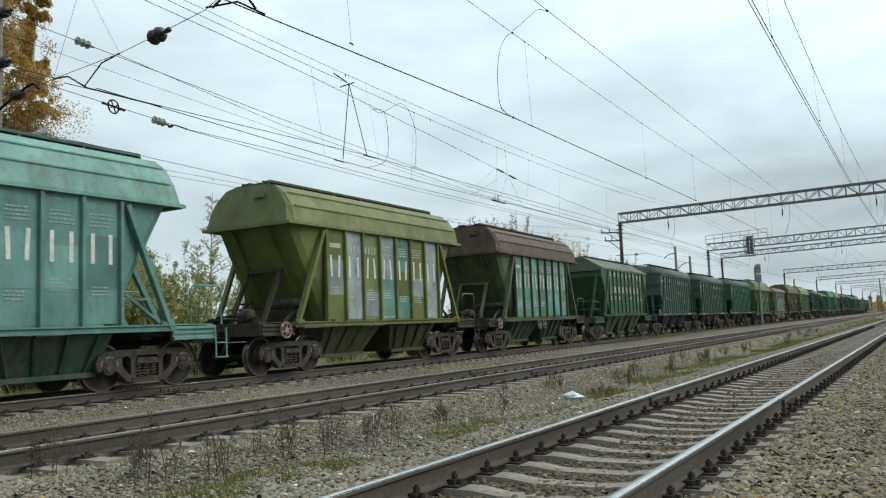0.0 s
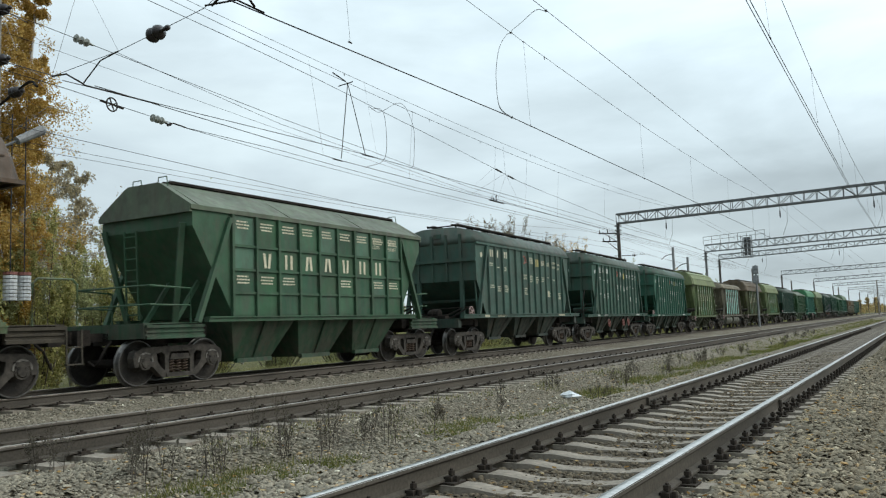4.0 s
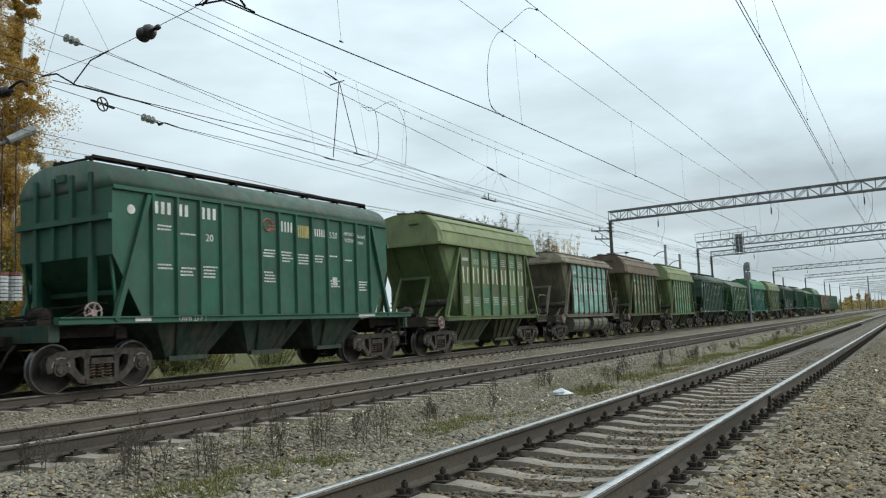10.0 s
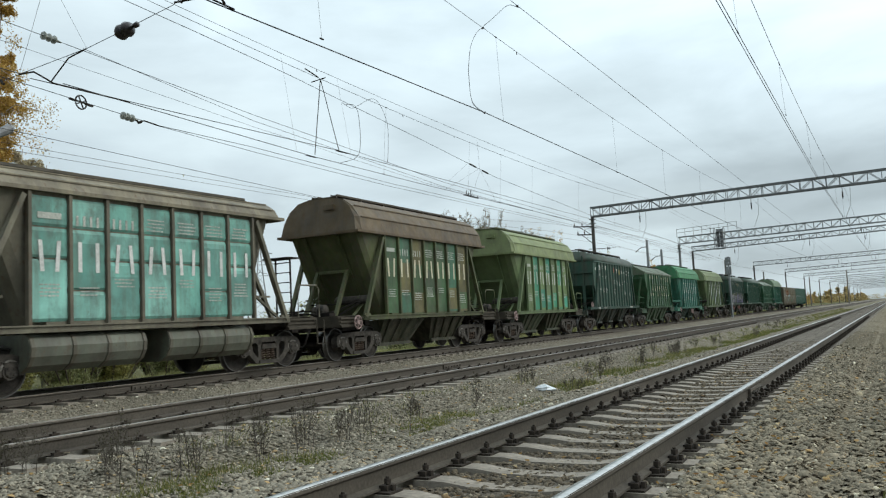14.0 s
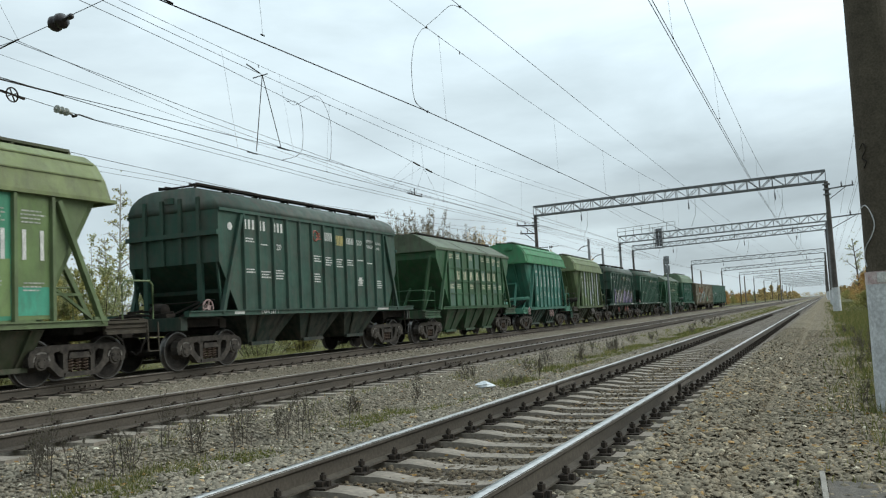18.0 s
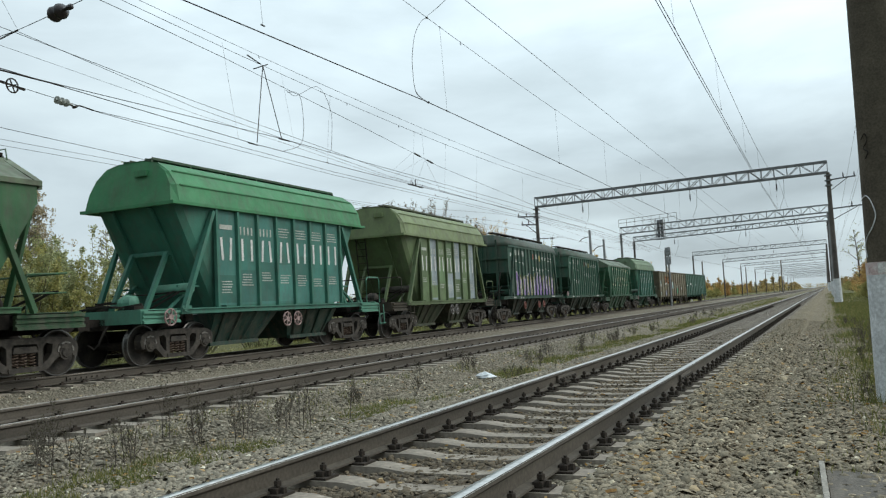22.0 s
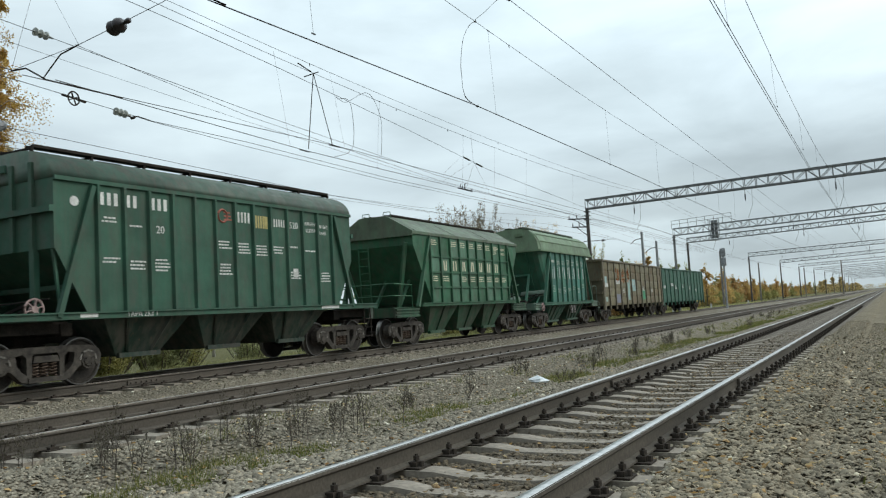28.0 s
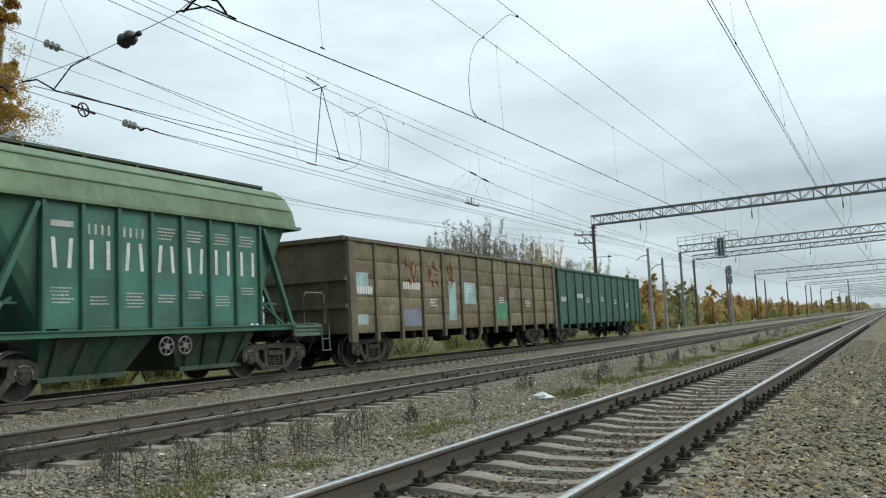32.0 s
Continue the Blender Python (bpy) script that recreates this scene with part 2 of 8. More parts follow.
def paint(c, wear=0.5, rust=0.25):
    """Weathered wagon paint: faded patches, vertical run-off streaks, rust spots."""
    key = (c, wear, rust)
    if key in PAINTS:
        return PAINTS[key]
    n = Nodes("wagon_paint")
    fade = n.ramp(n.noise(1.3, 6), (0.34, shade(c, 0.95 - 0.35 * wear)), (0.68, shade(c, 1.05 + 0.3 * wear)))
    chalk = n.ramp(n.noise(1.1, 6, (1.0, 1.0, 0.4), 0.6), (0.5, 0.0), (0.72, 1.0))
    fade = n.mix(n.math("MULTIPLY", chalk, 0.45 * wear), fade, tuple(a * 1.25 + 0.035 for a in c))
    streak = n.ramp(n.noise(2.2, 5, (2.6, 2.6, 0.16)), (0.42, 0.0), (0.72, 1.0))
    dusty = n.mix(n.math("MULTIPLY", streak, 0.55 * wear), fade, (0.115, 0.098, 0.078))
    grime = n.ramp(n.noise(3.2, 9, (1, 1, 0.45), 0.72), (0.48, 0.0), (0.64, 1.0))
    dirty = n.mix(n.math("MULTIPLY", grime, 0.2 + 0.4 * wear), dusty, (0.07, 0.06, 0.05))
    spots = n.ramp(n.noise(11.0, 6, (1, 1, 0.5), 0.65), (0.62 - 0.1 * rust, 0.0), (0.70 - 0.06 * rust, 1.0))
    col = n.mix(n.math("MULTIPLY", spots, min(1.0, rust * 1.6)), dirty, (0.105, 0.062, 0.036))
    n.bump(n.noise(2.2, 6), 0.35, 0.05)
    PAINTS[key] = n.done(col, n.ramp(n.noise(4.0, 3), (0.3, 0.5), (0.8, 0.75)), 0.0, 0.35)
    return PAINTS[key]


def plain(name, a, b, scale, rough=0.7, metal=0.0, bump=0.2, dist=0.01, stretch=None, spec=0.4):
    n = Nodes(name)
    coarse = n.ramp(n.noise(scale, 6, stretch), (0.3, a), (0.7, b))
    fine = n.ramp(n.noise(scale * 9, 4), (0.35, 0.72), (0.7, 1.15))
    col = n.mix(1.0, coarse, fine, "MULTIPLY")
    if bump:
        n.bump(n.noise(scale * 6, 6), bump, dist)
    return n.done(col, rough, metal, spec)


STEEL_DARK = plain("dark_undercarriage_steel", (0.014, 0.0125, 0.0115), (0.042, 0.035, 0.029), 3.0, 0.85, spec=0.12)
BOGIE = plain("dusty_cast_steel", (0.022, 0.0195, 0.017), (0.088, 0.076, 0.063), 7.0, 0.75, spec=0.3)
LINER = plain("worn_bare_casting", (0.1, 0.092, 0.082), (0.24, 0.225, 0.2), 9.0, 0.6, 0.2)
WHEEL = plain("wheel_steel", (0.024, 0.0215, 0.0195), (0.066, 0.058, 0.05), 4.0, 0.8, 0.0, spec=0.2)
TREAD = plain("polished_wheel_rim", (0.12, 0.118, 0.112), (0.24, 0.23, 0.22), 5.0, 0.4, 0.85, 0.05)
FASTEN = plain("oily_brown_fastenings", (0.022, 0.018, 0.0145), (0.062, 0.05, 0.04), 6.0, 0.85, spec=0.2)
COIL = plain("rusty_spring_steel", (0.06, 0.042, 0.032), (0.14, 0.1, 0.075), 6.0, 0.8, spec=0.25)
RED = plain("faded_red_paint", (0.2, 0.075, 0.06), (0.3, 0.13, 0.11), 6.0, 0.6)
WHITE = plain("weathered_white_stencil", (0.5, 0.5, 0.48), (0.78, 0.78, 0.75), 5.0, 0.7, 0, 0)
FADED = plain("faded_chalky_stencil", (0.17, 0.29, 0.27), (0.38, 0.46, 0.43), 3.0, 0.8, 0, 0)
SMALLINK = plain("worn_small_stencil", (0.26, 0.29, 0.25), (0.56, 0.57, 0.52), 3.0, 0.8, 0, 0)
CREAM = plain("yellowed_white_stencil", (0.55, 0.5, 0.36), (0.72, 0.68, 0.52), 5.0, 0.7, 0, 0)
LOGO_RED = plain("red_mark", (0.26, 0.07, 0.05), (0.38, 0.13, 0.09), 8.0, 0.6, 0, 0)
LOGO_YELLOW = plain("yellow_mark", (0.34, 0.29, 0.1), (0.48, 0.41, 0.17), 8.0, 0.6, 0, 0)
RAIL_SIDE = plain("rail_side_brown", (0.058, 0.05, 0.04), (0.12, 0.102, 0.082), 4.0, 0.8, stretch=(1, 0.15, 1))
RAIL_OILY = plain("oily_rail_side", (0.043, 0.036, 0.027), (0.1, 0.085, 0.066), 4.0, 0.8, stretch=(1, 0.15, 1))
RAIL_TOP = plain("polished_rail_head", (0.5, 0.49, 0.47), (0.7, 0.68, 0.65), 2.0, 0.3, 1.0, 0.03, 0.002, (1, 0.06, 1))
RAIL_DULL = plain("rusted_rail_head", (0.2, 0.175, 0.15), (0.42, 0.38, 0.34), 2.0, 0.38, 0.7, 0.03, 0.002, (1, 0.06, 1))
CONCRETE = plain("sleeper_concrete", (0.17, 0.148, 0.12), (0.3, 0.262, 0.213), 2.5, 0.9)
POLE_CONCRETE = plain("pole_concrete", (0.16, 0.15, 0.13), (0.26, 0.24, 0.21), 2.0, 0.9)
POLE_DARK = plain("dark_pole_concrete", (0.072, 0.062, 0.047), (0.108, 0.093, 0.07), 5.0, 0.95, spec=0.15)
COLUMN_PALE = plain("pale_column_concrete", (0.2, 0.205, 0.205), (0.31, 0.315, 0.315), 2.0, 0.9)
COLUMN = plain("column_concrete", (0.075, 0.067, 0.06), (0.14, 0.125, 0.11), 2.0, 0.92)
WHITEWASH = plain("whitewash", (0.5, 0.52, 0.53), (0.72, 0.74, 0.75), 3.0, 0.85)
GALV = plain("grey_mast_steel", (0.13, 0.138, 0.145), (0.24, 0.25, 0.255), 3.0, 0.65, 0.15)
PALE_STEEL = plain("pale_galvanised_steel", (0.24, 0.255, 0.265), (0.38, 0.4, 0.41), 3.0, 0.65, 0.1)
WIRE = plain("dark_copper_wire", (0.02, 0.02, 0.022), (0.05, 0.05, 0.052), 3.0, 0.6, 0.3, 0)
INSUL = plain("porcelain_insulator", (0.2, 0.21, 0.19), (0.45, 0.46, 0.42), 9.0, 0.35, 0, 0.05)
DARKGLASS = plain("brown_porcelain", (0.014, 0.011, 0.012), (0.036, 0.028, 0.028), 9.0, 0.3, 0, 0.05)


# ---- the lie of the land ----
TRACK_A, TRACK_B = -2.62, -8.75
SPEED = 7.05  # the train's metres a second


def bend(y):
    u = min(max((y - 12.0) / 70.0, 0.0), 1.0)
    return u * u * (3 - 2 * u)


def track_c(y):
    """Across and height of the far track, which swings slightly away and down."""
    return -15.25 - 2.6 * bend(y), -0.22 * bend(y)


def smooth(a, b, v):
    u = min(max((v - a) / (b - a), 0.0), 1.0)
    return u * u * (3 - 2 * u)


def ground_z(x, y):
    """Ballast shoulders and hollows across the tracks."""
    xc, zc = track_c(y)
    z = -0.62
    for centre, top, half, slope in ((TRACK_A, -0.247, 1.75, 0.9), (TRACK_B, -0.243, 1.68, 1.3), (xc, zc - 0.24, 1.68, 1.2)):
        z = max(z, top - 0.36 * smooth(half, half + slope, abs(x - centre)))
    if x > -1.0:
        z = max(z, -0.29 - 0.15 * smooth(0.2, 3.0, x))
    z = max(z, -0.183 - 0.25 * smooth(0.3, 0.62, abs(x + 1.1)), -0.183 - 0.3 * smooth(0.3, 0.7, abs(x + 4.18)))
    if -7.5 < x < -4.4:
        z = max(z, -0.44)
    if xc < x < TRACK_B:
        z = max(z, -0.36)
    if x < xc - 2.5:
        z = min(z, -0.58 - 0.5 * smooth(3.0, 9.0, xc - x))
    k = 1.0 - smooth(16.0, 34.0, y)
    n = noise.noise(Vector((x * 0.8, y * 0.8, 0.0))) * 0.035 + noise.noise(Vector((x * 3.1, y * 3.1, 4.0))) * 0.014
    return z + k * n * (0.4 if min(abs(x - TRACK_A), abs(x - TRACK_B), abs(x - xc)) < 1.4 else 1.0)


def make_ground():
    xs = sorted(set([-1500, -700, -300, -150, -90, -60, -45, -36, -30, -26] + [round(-24 + 0.22 * i, 3) for i in range(129)] + [round(-2.0 + 0.11 * i, 3) for i in range(32)] + [round(-7.8 + 0.11 * i, 3) for i in range(40)] + [5, 6, 8, 11, 16, 24, 40, 80, 160, 400, 1500]))
    ys = [-400, -100, -40, -20, -12]
    y = -8.0
    while y < 3200:
        ys.append(y)
        y += 0.15 if y < 15 else 0.22 if y < 22 else 0.05 * (y - 18) if y > 26 else 0.3
    vs = [(x, y, ground_z(x, y)) for y in ys for x in xs]
    w = len(xs)
    fs = [(j * w + i, j * w + i + 1, (j + 1) * w + i + 1, (j + 1) * w + i) for j in range(len(ys) - 1) for i in range(w - 1)]
    me = bpy.data.meshes.new("ground")
    me.from_pydata(vs, [], fs)
    me.polygons.foreach_set("use_smooth", [True] * len(me.polygons))
    me.materials.append(GROUND)
    return thing("ground", me, "grey ballast gravel with autumn grass and moss beside the tracks", "ground", kind="structure")


def ground_material():
    n = Nodes("ballast_and_grass")
    stone = n.cells(17.0)
    grey = n.ramp(n.noise(40.0, 2), (0.3, (0.140, 0.122, 0.102)), (0.7, (0.280, 0.246, 0.21)))
    sep = n.node("ShaderNodeSeparateColor")
    n.link(stone, sep.inputs[0])
    tone = n.ramp(sep.outputs[0], (0.0, (0.115, 0.1, 0.086)), (0.5, (0.205, 0.182, 0.155)), (0.94, (0.3, 0.27, 0.235)), (1.0, (0.54, 0.5, 0.45)))
    gravel = n.mix(0.45, tone, grey)
    patch = n.ramp(n.noise(0.5, 4), (0.35, 0.8), (0.7, 1.08))
    gravel = n.mix(1.0, gravel, patch, "MULTIPLY")
    pos = n.node("ShaderNodeSeparateXYZ")
    n.link(n.pos, pos.inputs[0])
    x, y = pos.outputs[0], pos.outputs[1]
    wob = n.math("MULTIPLY", n.math("SUBTRACT", n.noise(0.7, 5), 0.5), 3.2)
    xw = n.math("ADD", x, wob)

    def band(centre, half, soft):
        d = n.math("ABSOLUTE", n.math("SUBTRACT", xw, centre))
        return n.ramp(n.math("DIVIDE", n.math("SUBTRACT", half + soft, d), 2 * soft), (0.0, 0.0), (1.0, 1.0))

    grass = n.ramp(n.noise(9.0, 6), (0.3, (0.055, 0.058, 0.022)), (0.55, (0.105, 0.1, 0.036)), (0.75, (0.16, 0.135, 0.06)))
    verge = n.math("MULTIPLY", band(-5.75, 0.3, 0.5), n.ramp(n.noise(1.7, 5), (0.38, 0.0), (0.6, 0.9)))
    right = n.ramp(n.math("DIVIDE", n.math("SUBTRACT", xw, 0.6), 2.0), (0.0, 0.0), (1.0, 1.0))
    left = n.ramp(n.math("DIVIDE", n.math("SUBTRACT", -19.3, xw), 2.0), (0.0, 0.0), (1.0, 1.0))
    far = n.ramp(n.math("DIVIDE", n.math("SUBTRACT", y, 25.0), 60.0), (0.0, 0.0), (1.0, 0.6))
    verge = n.math("MAXIMUM", verge, n.math("MULTIPLY", band(-6.0, 0.6, 0.5), far))
    mask = n.math("MINIMUM", n.math("ADD", n.math("ADD", verge, right), left), 1.0)
    path = n.ramp(n.math("DIVIDE", n.math("ADD", x, 1.6), 0.5), (0.0, (1.0, 1.0, 1.0)), (1.0, (0.98, 0.945, 0.85)))
    gravel = n.mix(1.0, gravel, path, "MULTIPLY")
    gravel = n.mix(1.0, gravel, (0.93, 0.92, 0.815), "MULTIPLY")
    # oily brown ballast between the siding's rails
    bed = n.ramp(n.math("DIVIDE", n.math("SUBTRACT", 0.85, n.math("ABSOLUTE", n.math("ADD", x, 2.65))), 0.2), (0.0, 0.0), (1.0, 0.65))
    gravel = n.mix(bed, gravel, (0.07, 0.057, 0.046))
    col = n.mix(mask, gravel, grass)
    h = n.cells(17.0, "Distance")
    hh = n.math("ADD", n.math("MULTIPLY", h, -1.0), n.math("MULTIPLY", n.noise(60.0, 3), 0.3))
    n.bump(hh, 1.0, 0.05)
    return n.done(col, 0.92, 0.0, 0.2)


GROUND = ground_material()
make_ground()

# rail section: foot, web, head (across, up from the rail head)
HEAD = [(-0.036, -0.004), (-0.037, -0.035), (-0.012, -0.055), (-0.009, -0.15), (-0.074, -0.165), (-0.075, -0.18)]
SECTION = HEAD + [(-a, b) for a, b in reversed(HEAD)]


def rail_mesh(path, side):
    s = Shape()
    k = len(SECTION)
    vs = []
    for (x, y, z) in path:
        vs += [(x + a, y, z + b) for a, b in SECTION]
    fs = [(i * k + j, i * k + (j + 1) % k, (i + 1) * k + (j + 1) % k, (i + 1) * k + j) for i in range(len(path) - 1) for j in range(k - 1)]
    s.add(vs, fs)
    return s.mesh("rail", side)


def railhead_mesh(path, material):
    s = Shape()
    prof = [(-0.037, -0.012), (-0.033, -0.002), (0.0, 0.0), (0.033, -0.002), (0.037, -0.012)]
    vs = []
    for (x, y, z) in path:
        vs += [(x + a, y, z + b) for a, b in prof]
    fs = [(i * 5 + j, i * 5 + j + 1, i * 5 + 6 + j, i * 5 + 5 + j) for i in range(len(path) - 1) for j in range(4)]
    s.add(vs, fs)
    return s.mesh("rail_head", material, True)


def sleeper_mesh():
    """Prestressed concrete sleeper, raised rail seats, lower waist."""
    s = Shape()
    stations = [(-1.35, 0.115, 0.0), (-1.3, 0.118, 0.0), (-0.52, 0.11, -0.005), (-0.3, 0.1, -0.035), (0.3, 0.1, -0.035), (0.52, 0.11, -0.005), (1.3, 0.118, 0.0), (1.35, 0.115, 0.0)]
    vs = []
    for x, w, z in stations:
        vs += [(x, -w - 0.03, -0.2), (x, -w, z), (x, w, z), (x, w + 0.03, -0.2)]
    fs = [(0, 1, 2, 3), (31, 30, 29, 28)]
    for i in range(7):
        fs += [(i * 4 + j, i * 4 + 4 + j, i * 4 + 5 + j, i * 4 + 1 + j) for j in range(3)]
    s.add(vs, fs)
    return s.mesh("sleeper", CONCRETE)


def fastener_mesh(tall):
    """Base plate with clips, bolts and nuts on both sides of a rail."""
    s = Shape()
    if not tall:
        s.box(-0.15, -0.08, -0.2, 0.15, 0.08, -0.186)
        for sx in (-1, 1):
            s.box(min(sx * 0.055, sx * 0.125), -0.055, -0.186, max(sx * 0.055, sx * 0.125), 0.055, -0.158)
            s.cyl((sx * 0.1, 0, -0.16), (sx * 0.1, 0, -0.132), 0.024, 6)
        return s.mesh("fastener", FASTEN)
    s.box(-0.18, -0.09, -0.2, 0.18, 0.09, -0.182)
    for sx in (-1, 1):
        s.box(sx * 0.06 if sx > 0 else -0.13, -0.05, -0.182, sx * 0.13 if sx > 0 else -0.06, 0.05, -0.145)
        s.cyl((sx * 0.105, 0, -0.15), (sx * 0.105, 0, -0.085), 0.014, 6)
        s.cyl((sx * 0.105, 0, -0.135), (sx * 0.105, 0, -0.1), 0.028, 6)
        s.cyl((sx * 0.155, 0, -0.185), (sx * 0.155, 0, -0.14), 0.02, 6)
    return s.mesh("fastener", FASTEN)


def fishplate_mesh():
    s = Shape()
    for sx in (-1, 1):
        s.box(min(sx * 0.014, sx * 0.048), -0.42, -0.145, max(sx * 0.014, sx * 0.048), 0.42, -0.05)
        for i in range(6):
            y = -0.35 + 0.14 * i
            s.cyl((sx * 0.045, y, -0.098), (sx * 0.085, y, -0.098), 0.02, 6)
    return s.mesh("fishplate", RAIL_SIDE)


SLEEPER, FISHPLATE = sleeper_mesh(), fishplate_mesh()
FASTENER, LOW_FASTENER = fastener_mesh(True), fastener_mesh(False)
Y_STEPS = [-14, -6] + [2 * i for i in range(45)] + [95, 105, 120, 140, 170, 220, 300, 450, 700, 1100, 1800, 3000]


def make_track(label, centre, half, head, side_m, pitch, start, joints, fast_to, fastening):
    root = empty("railway_track", label, "railway track", kind="structure")
    for side in (-half, half):
        path = [(centre(y)[0] + side, y, centre(y)[1]) for y in Y_STEPS]
        rail = part("rail", rail_mesh(path, side_m), root)
        part("rail_head", railhead_mesh(path, head), rail, "worn running surface")
        for y in joints:
            x, z = centre(y)
            part("fishplate", FISHPLATE, root, m=pose(x + side, y, z))
    i, y = 0, start
    rest = Shape()
    while y < 420:
        x, z = centre(y)
        if i < 290:
            part("sleeper", SLEEPER, root, m=pose(x, y, z - 0.195, 0, 0, random.uniform(-0.5, 0.5)))
            if y < fast_to:
                for side in (-half, half):
                    part("fastener", fastening, root, m=pose(x + side, y, z))
        else:
            rest.box(x - 1.35, y - 0.12, z - 0.3, x + 1.35, y + 0.12, z - 0.2)
        i, y = i + 1, y + pitch
    far = part("far_sleepers", rest.mesh("far_sleepers", CONCRETE), root)
    tagged(far, kind="stuff")
    return root


make_track("concrete-sleepered siding with polished rails in grey ballast", lambda y: (TRACK_A, 0.0), 0.84, RAIL_TOP, RAIL_OILY, 0.545, -8.61, (11.4,), 60, FASTENER)
make_track("running line with dull brown rails on concrete sleepers", lambda y: (TRACK_B, 0.0), 0.795, RAIL_DULL, RAIL_SIDE, 0.545, -8.62, (17.3,), 55, LOW_FASTENER)
make_track("far running line under the goods train, brown rails", track_c, 0.795, RAIL_DULL, RAIL_SIDE, 0.545, -8.89, (12.4,), 50, LOW_FASTENER)


# ---- the goods train ----
def curve_profile(half, eave, top, flat, n=5):
    """Half-round roof section from one eave to the other, as (x, z)."""
    pts = []
    for i in range(n + 1):
        a = math.pi / 2 * i / n
        pts.append((-flat - (half - flat) * math.cos(a), eave + (top - eave) * math.sin(a)))
    return pts + [(-x, z) for x, z in reversed(pts)]


MESHES = {}


def cached(key, build):
    if key not in MESHES:
        MESHES[key] = build()
    return MESHES[key]


def side_frame():
    """Cast side frame of a three-piece bogie with its windows, spring opening and axle boxes."""
    s = Shape()
    bow = [(0.0, 0.69), (0.5, 0.69), (0.62, 0.665), (0.95, 0.655), (1.06, 0.6), (1.1, 0.4), (1.2, 0.4), (1.23, 0.58), (1.18, 0.71), (1.0, 0.79), (0.5, 0.815), (0.0, 0.815)]
    s.prism(bow + [(-y, z) for y, z in reversed(bow[1:-1])], "x", -0.1, 0.1)
    for sy in (-1, 1):
        s.prism([(sy * y, z) for y, z in ((0.63, 0.68), (0.76, 0.68), (0.78, 0.4), (0.72, 0.38), (0.5, 0.17), (0.36, 0.15), (0.36, 0.27), (0.5, 0.36), (0.6, 0.48))], "x", -0.09, 0.09)
        s.prism([(sy * y, z) for y, z in ((0.29, 0.2), (0.4, 0.24), (0.4, 0.62), (0.5, 0.7), (0.24, 0.7), (0.29, 0.62))], "x", -0.085, 0.085)
        s.box(-0.1, min(sy * 0.79, sy * 1.06), 0.56, 0.13, max(sy * 0.79, sy * 1.06), 0.65)
        s.cyl((0.0, sy * 0.925, 0.475), (0.11, sy * 0.925, 0.475), 0.15, 14)
        s.cyl((0.11, sy * 0.925, 0.475), (0.135, sy * 0.925, 0.475), 0.12, 12, 0.1)
        for k in range(4):
            a = math.pi / 4 + math.pi / 2 * k
            s.cyl((0.13, sy * 0.925 + 0.075 * math.cos(a), 0.475 + 0.075 * math.sin(a)), (0.148, sy * 0.925 + 0.075 * math.cos(a), 0.475 + 0.075 * math.sin(a)), 0.018, 6)
    s.box(-0.12, -0.38, 0.15, 0.12, 0.38, 0.24)
    return s.mesh("side_frame", BOGIE)


def liner():
    """Bare worn arch over an axle box."""
    s = Shape()
    r0, r1, z = 0.165, 0.2, 0.5
    outer = [(r1 * math.cos(a), z + r1 * math.sin(a)) for a in [math.pi * k / 8 for k in range(9)]]
    inner = [(r0 * math.cos(a), z + r0 * math.sin(a)) for a in [math.pi * k / 8 for k in range(9)]]
    for k in range(8):
        s.prism([outer[k], outer[k + 1], inner[k + 1], inner[k]], "x", 0.085, 0.112)
    return s.mesh("pedestal_liner", LINER)


def spring():
    s = Shape()
    pts = [(0.075 * math.cos(a * 0.9), 0.075 * math.sin(a * 0.9), 0.25 + 0.0085 * a) for a in range(0, 32)]
    s.tube(pts, 0.016, 4)
    return s.mesh("spring", COIL)


def bolster_end():
    s = Shape()
    s.prism([(-0.28, 0.52), (0.28, 0.52), (0.24, 0.64), (-0.24, 0.64)], "x", -0.1, 0.1)
    return s.mesh("bolster_end", BOGIE)


def wheel():
    s = Shape()
    s.lathe([(-0.062, 0.10), (-0.062, 0.41), (-0.065, 0.47), (-0.02, 0.475), (0.0, 0.475), (0.062, 0.471), (0.065, 0.42), (0.03, 0.4), (0.005, 0.2), (0.06, 0.14), (0.08, 0.1)], (0, 0, 0), "x", 28)
    return s.mesh("wheel", WHEEL, False)


def rim():
    s = Shape()
    s.lathe([(-0.07, 0.47), (-0.07, 0.497), (-0.045, 0.503), (-0.03, 0.48), (0.0, 0.477), (0.066, 0.4745), (0.067, 0.452), (0.06, 0.452)], (0, 0, 0), "x", 28, False)
    return s.mesh("rim", TREAD, False)


def axle():
    s = Shape()
    s.cyl((-1.03, 0, 0), (1.03, 0, 0), 0.085, 10)
    s.cyl((-0.7, 0, 0), (0.7, 0, 0), 0.095, 10)
    return s.mesh("axle", STEEL_DARK)


def bolster():
    s = Shape()
    s.box(-1.0, -0.2, 0.45, 1.0, 0.2, 0.72)
    s.cyl((0, 0, 0.7), (0, 0, 0.86), 0.22, 12)
    for sy in (-1, 1):
        s.bar((-0.85, sy * 0.36, 0.42), (0.85, sy * 0.36, 0.42), 0.1, 0.08)
        for sx in (-0.78, 0.78):
            s.box(sx - 0.05, sy * 0.4 - 0.05, 0.3, sx + 0.05, sy * 0.4 + 0.05, 0.6)
    return s.mesh("bolster", STEEL_DARK)


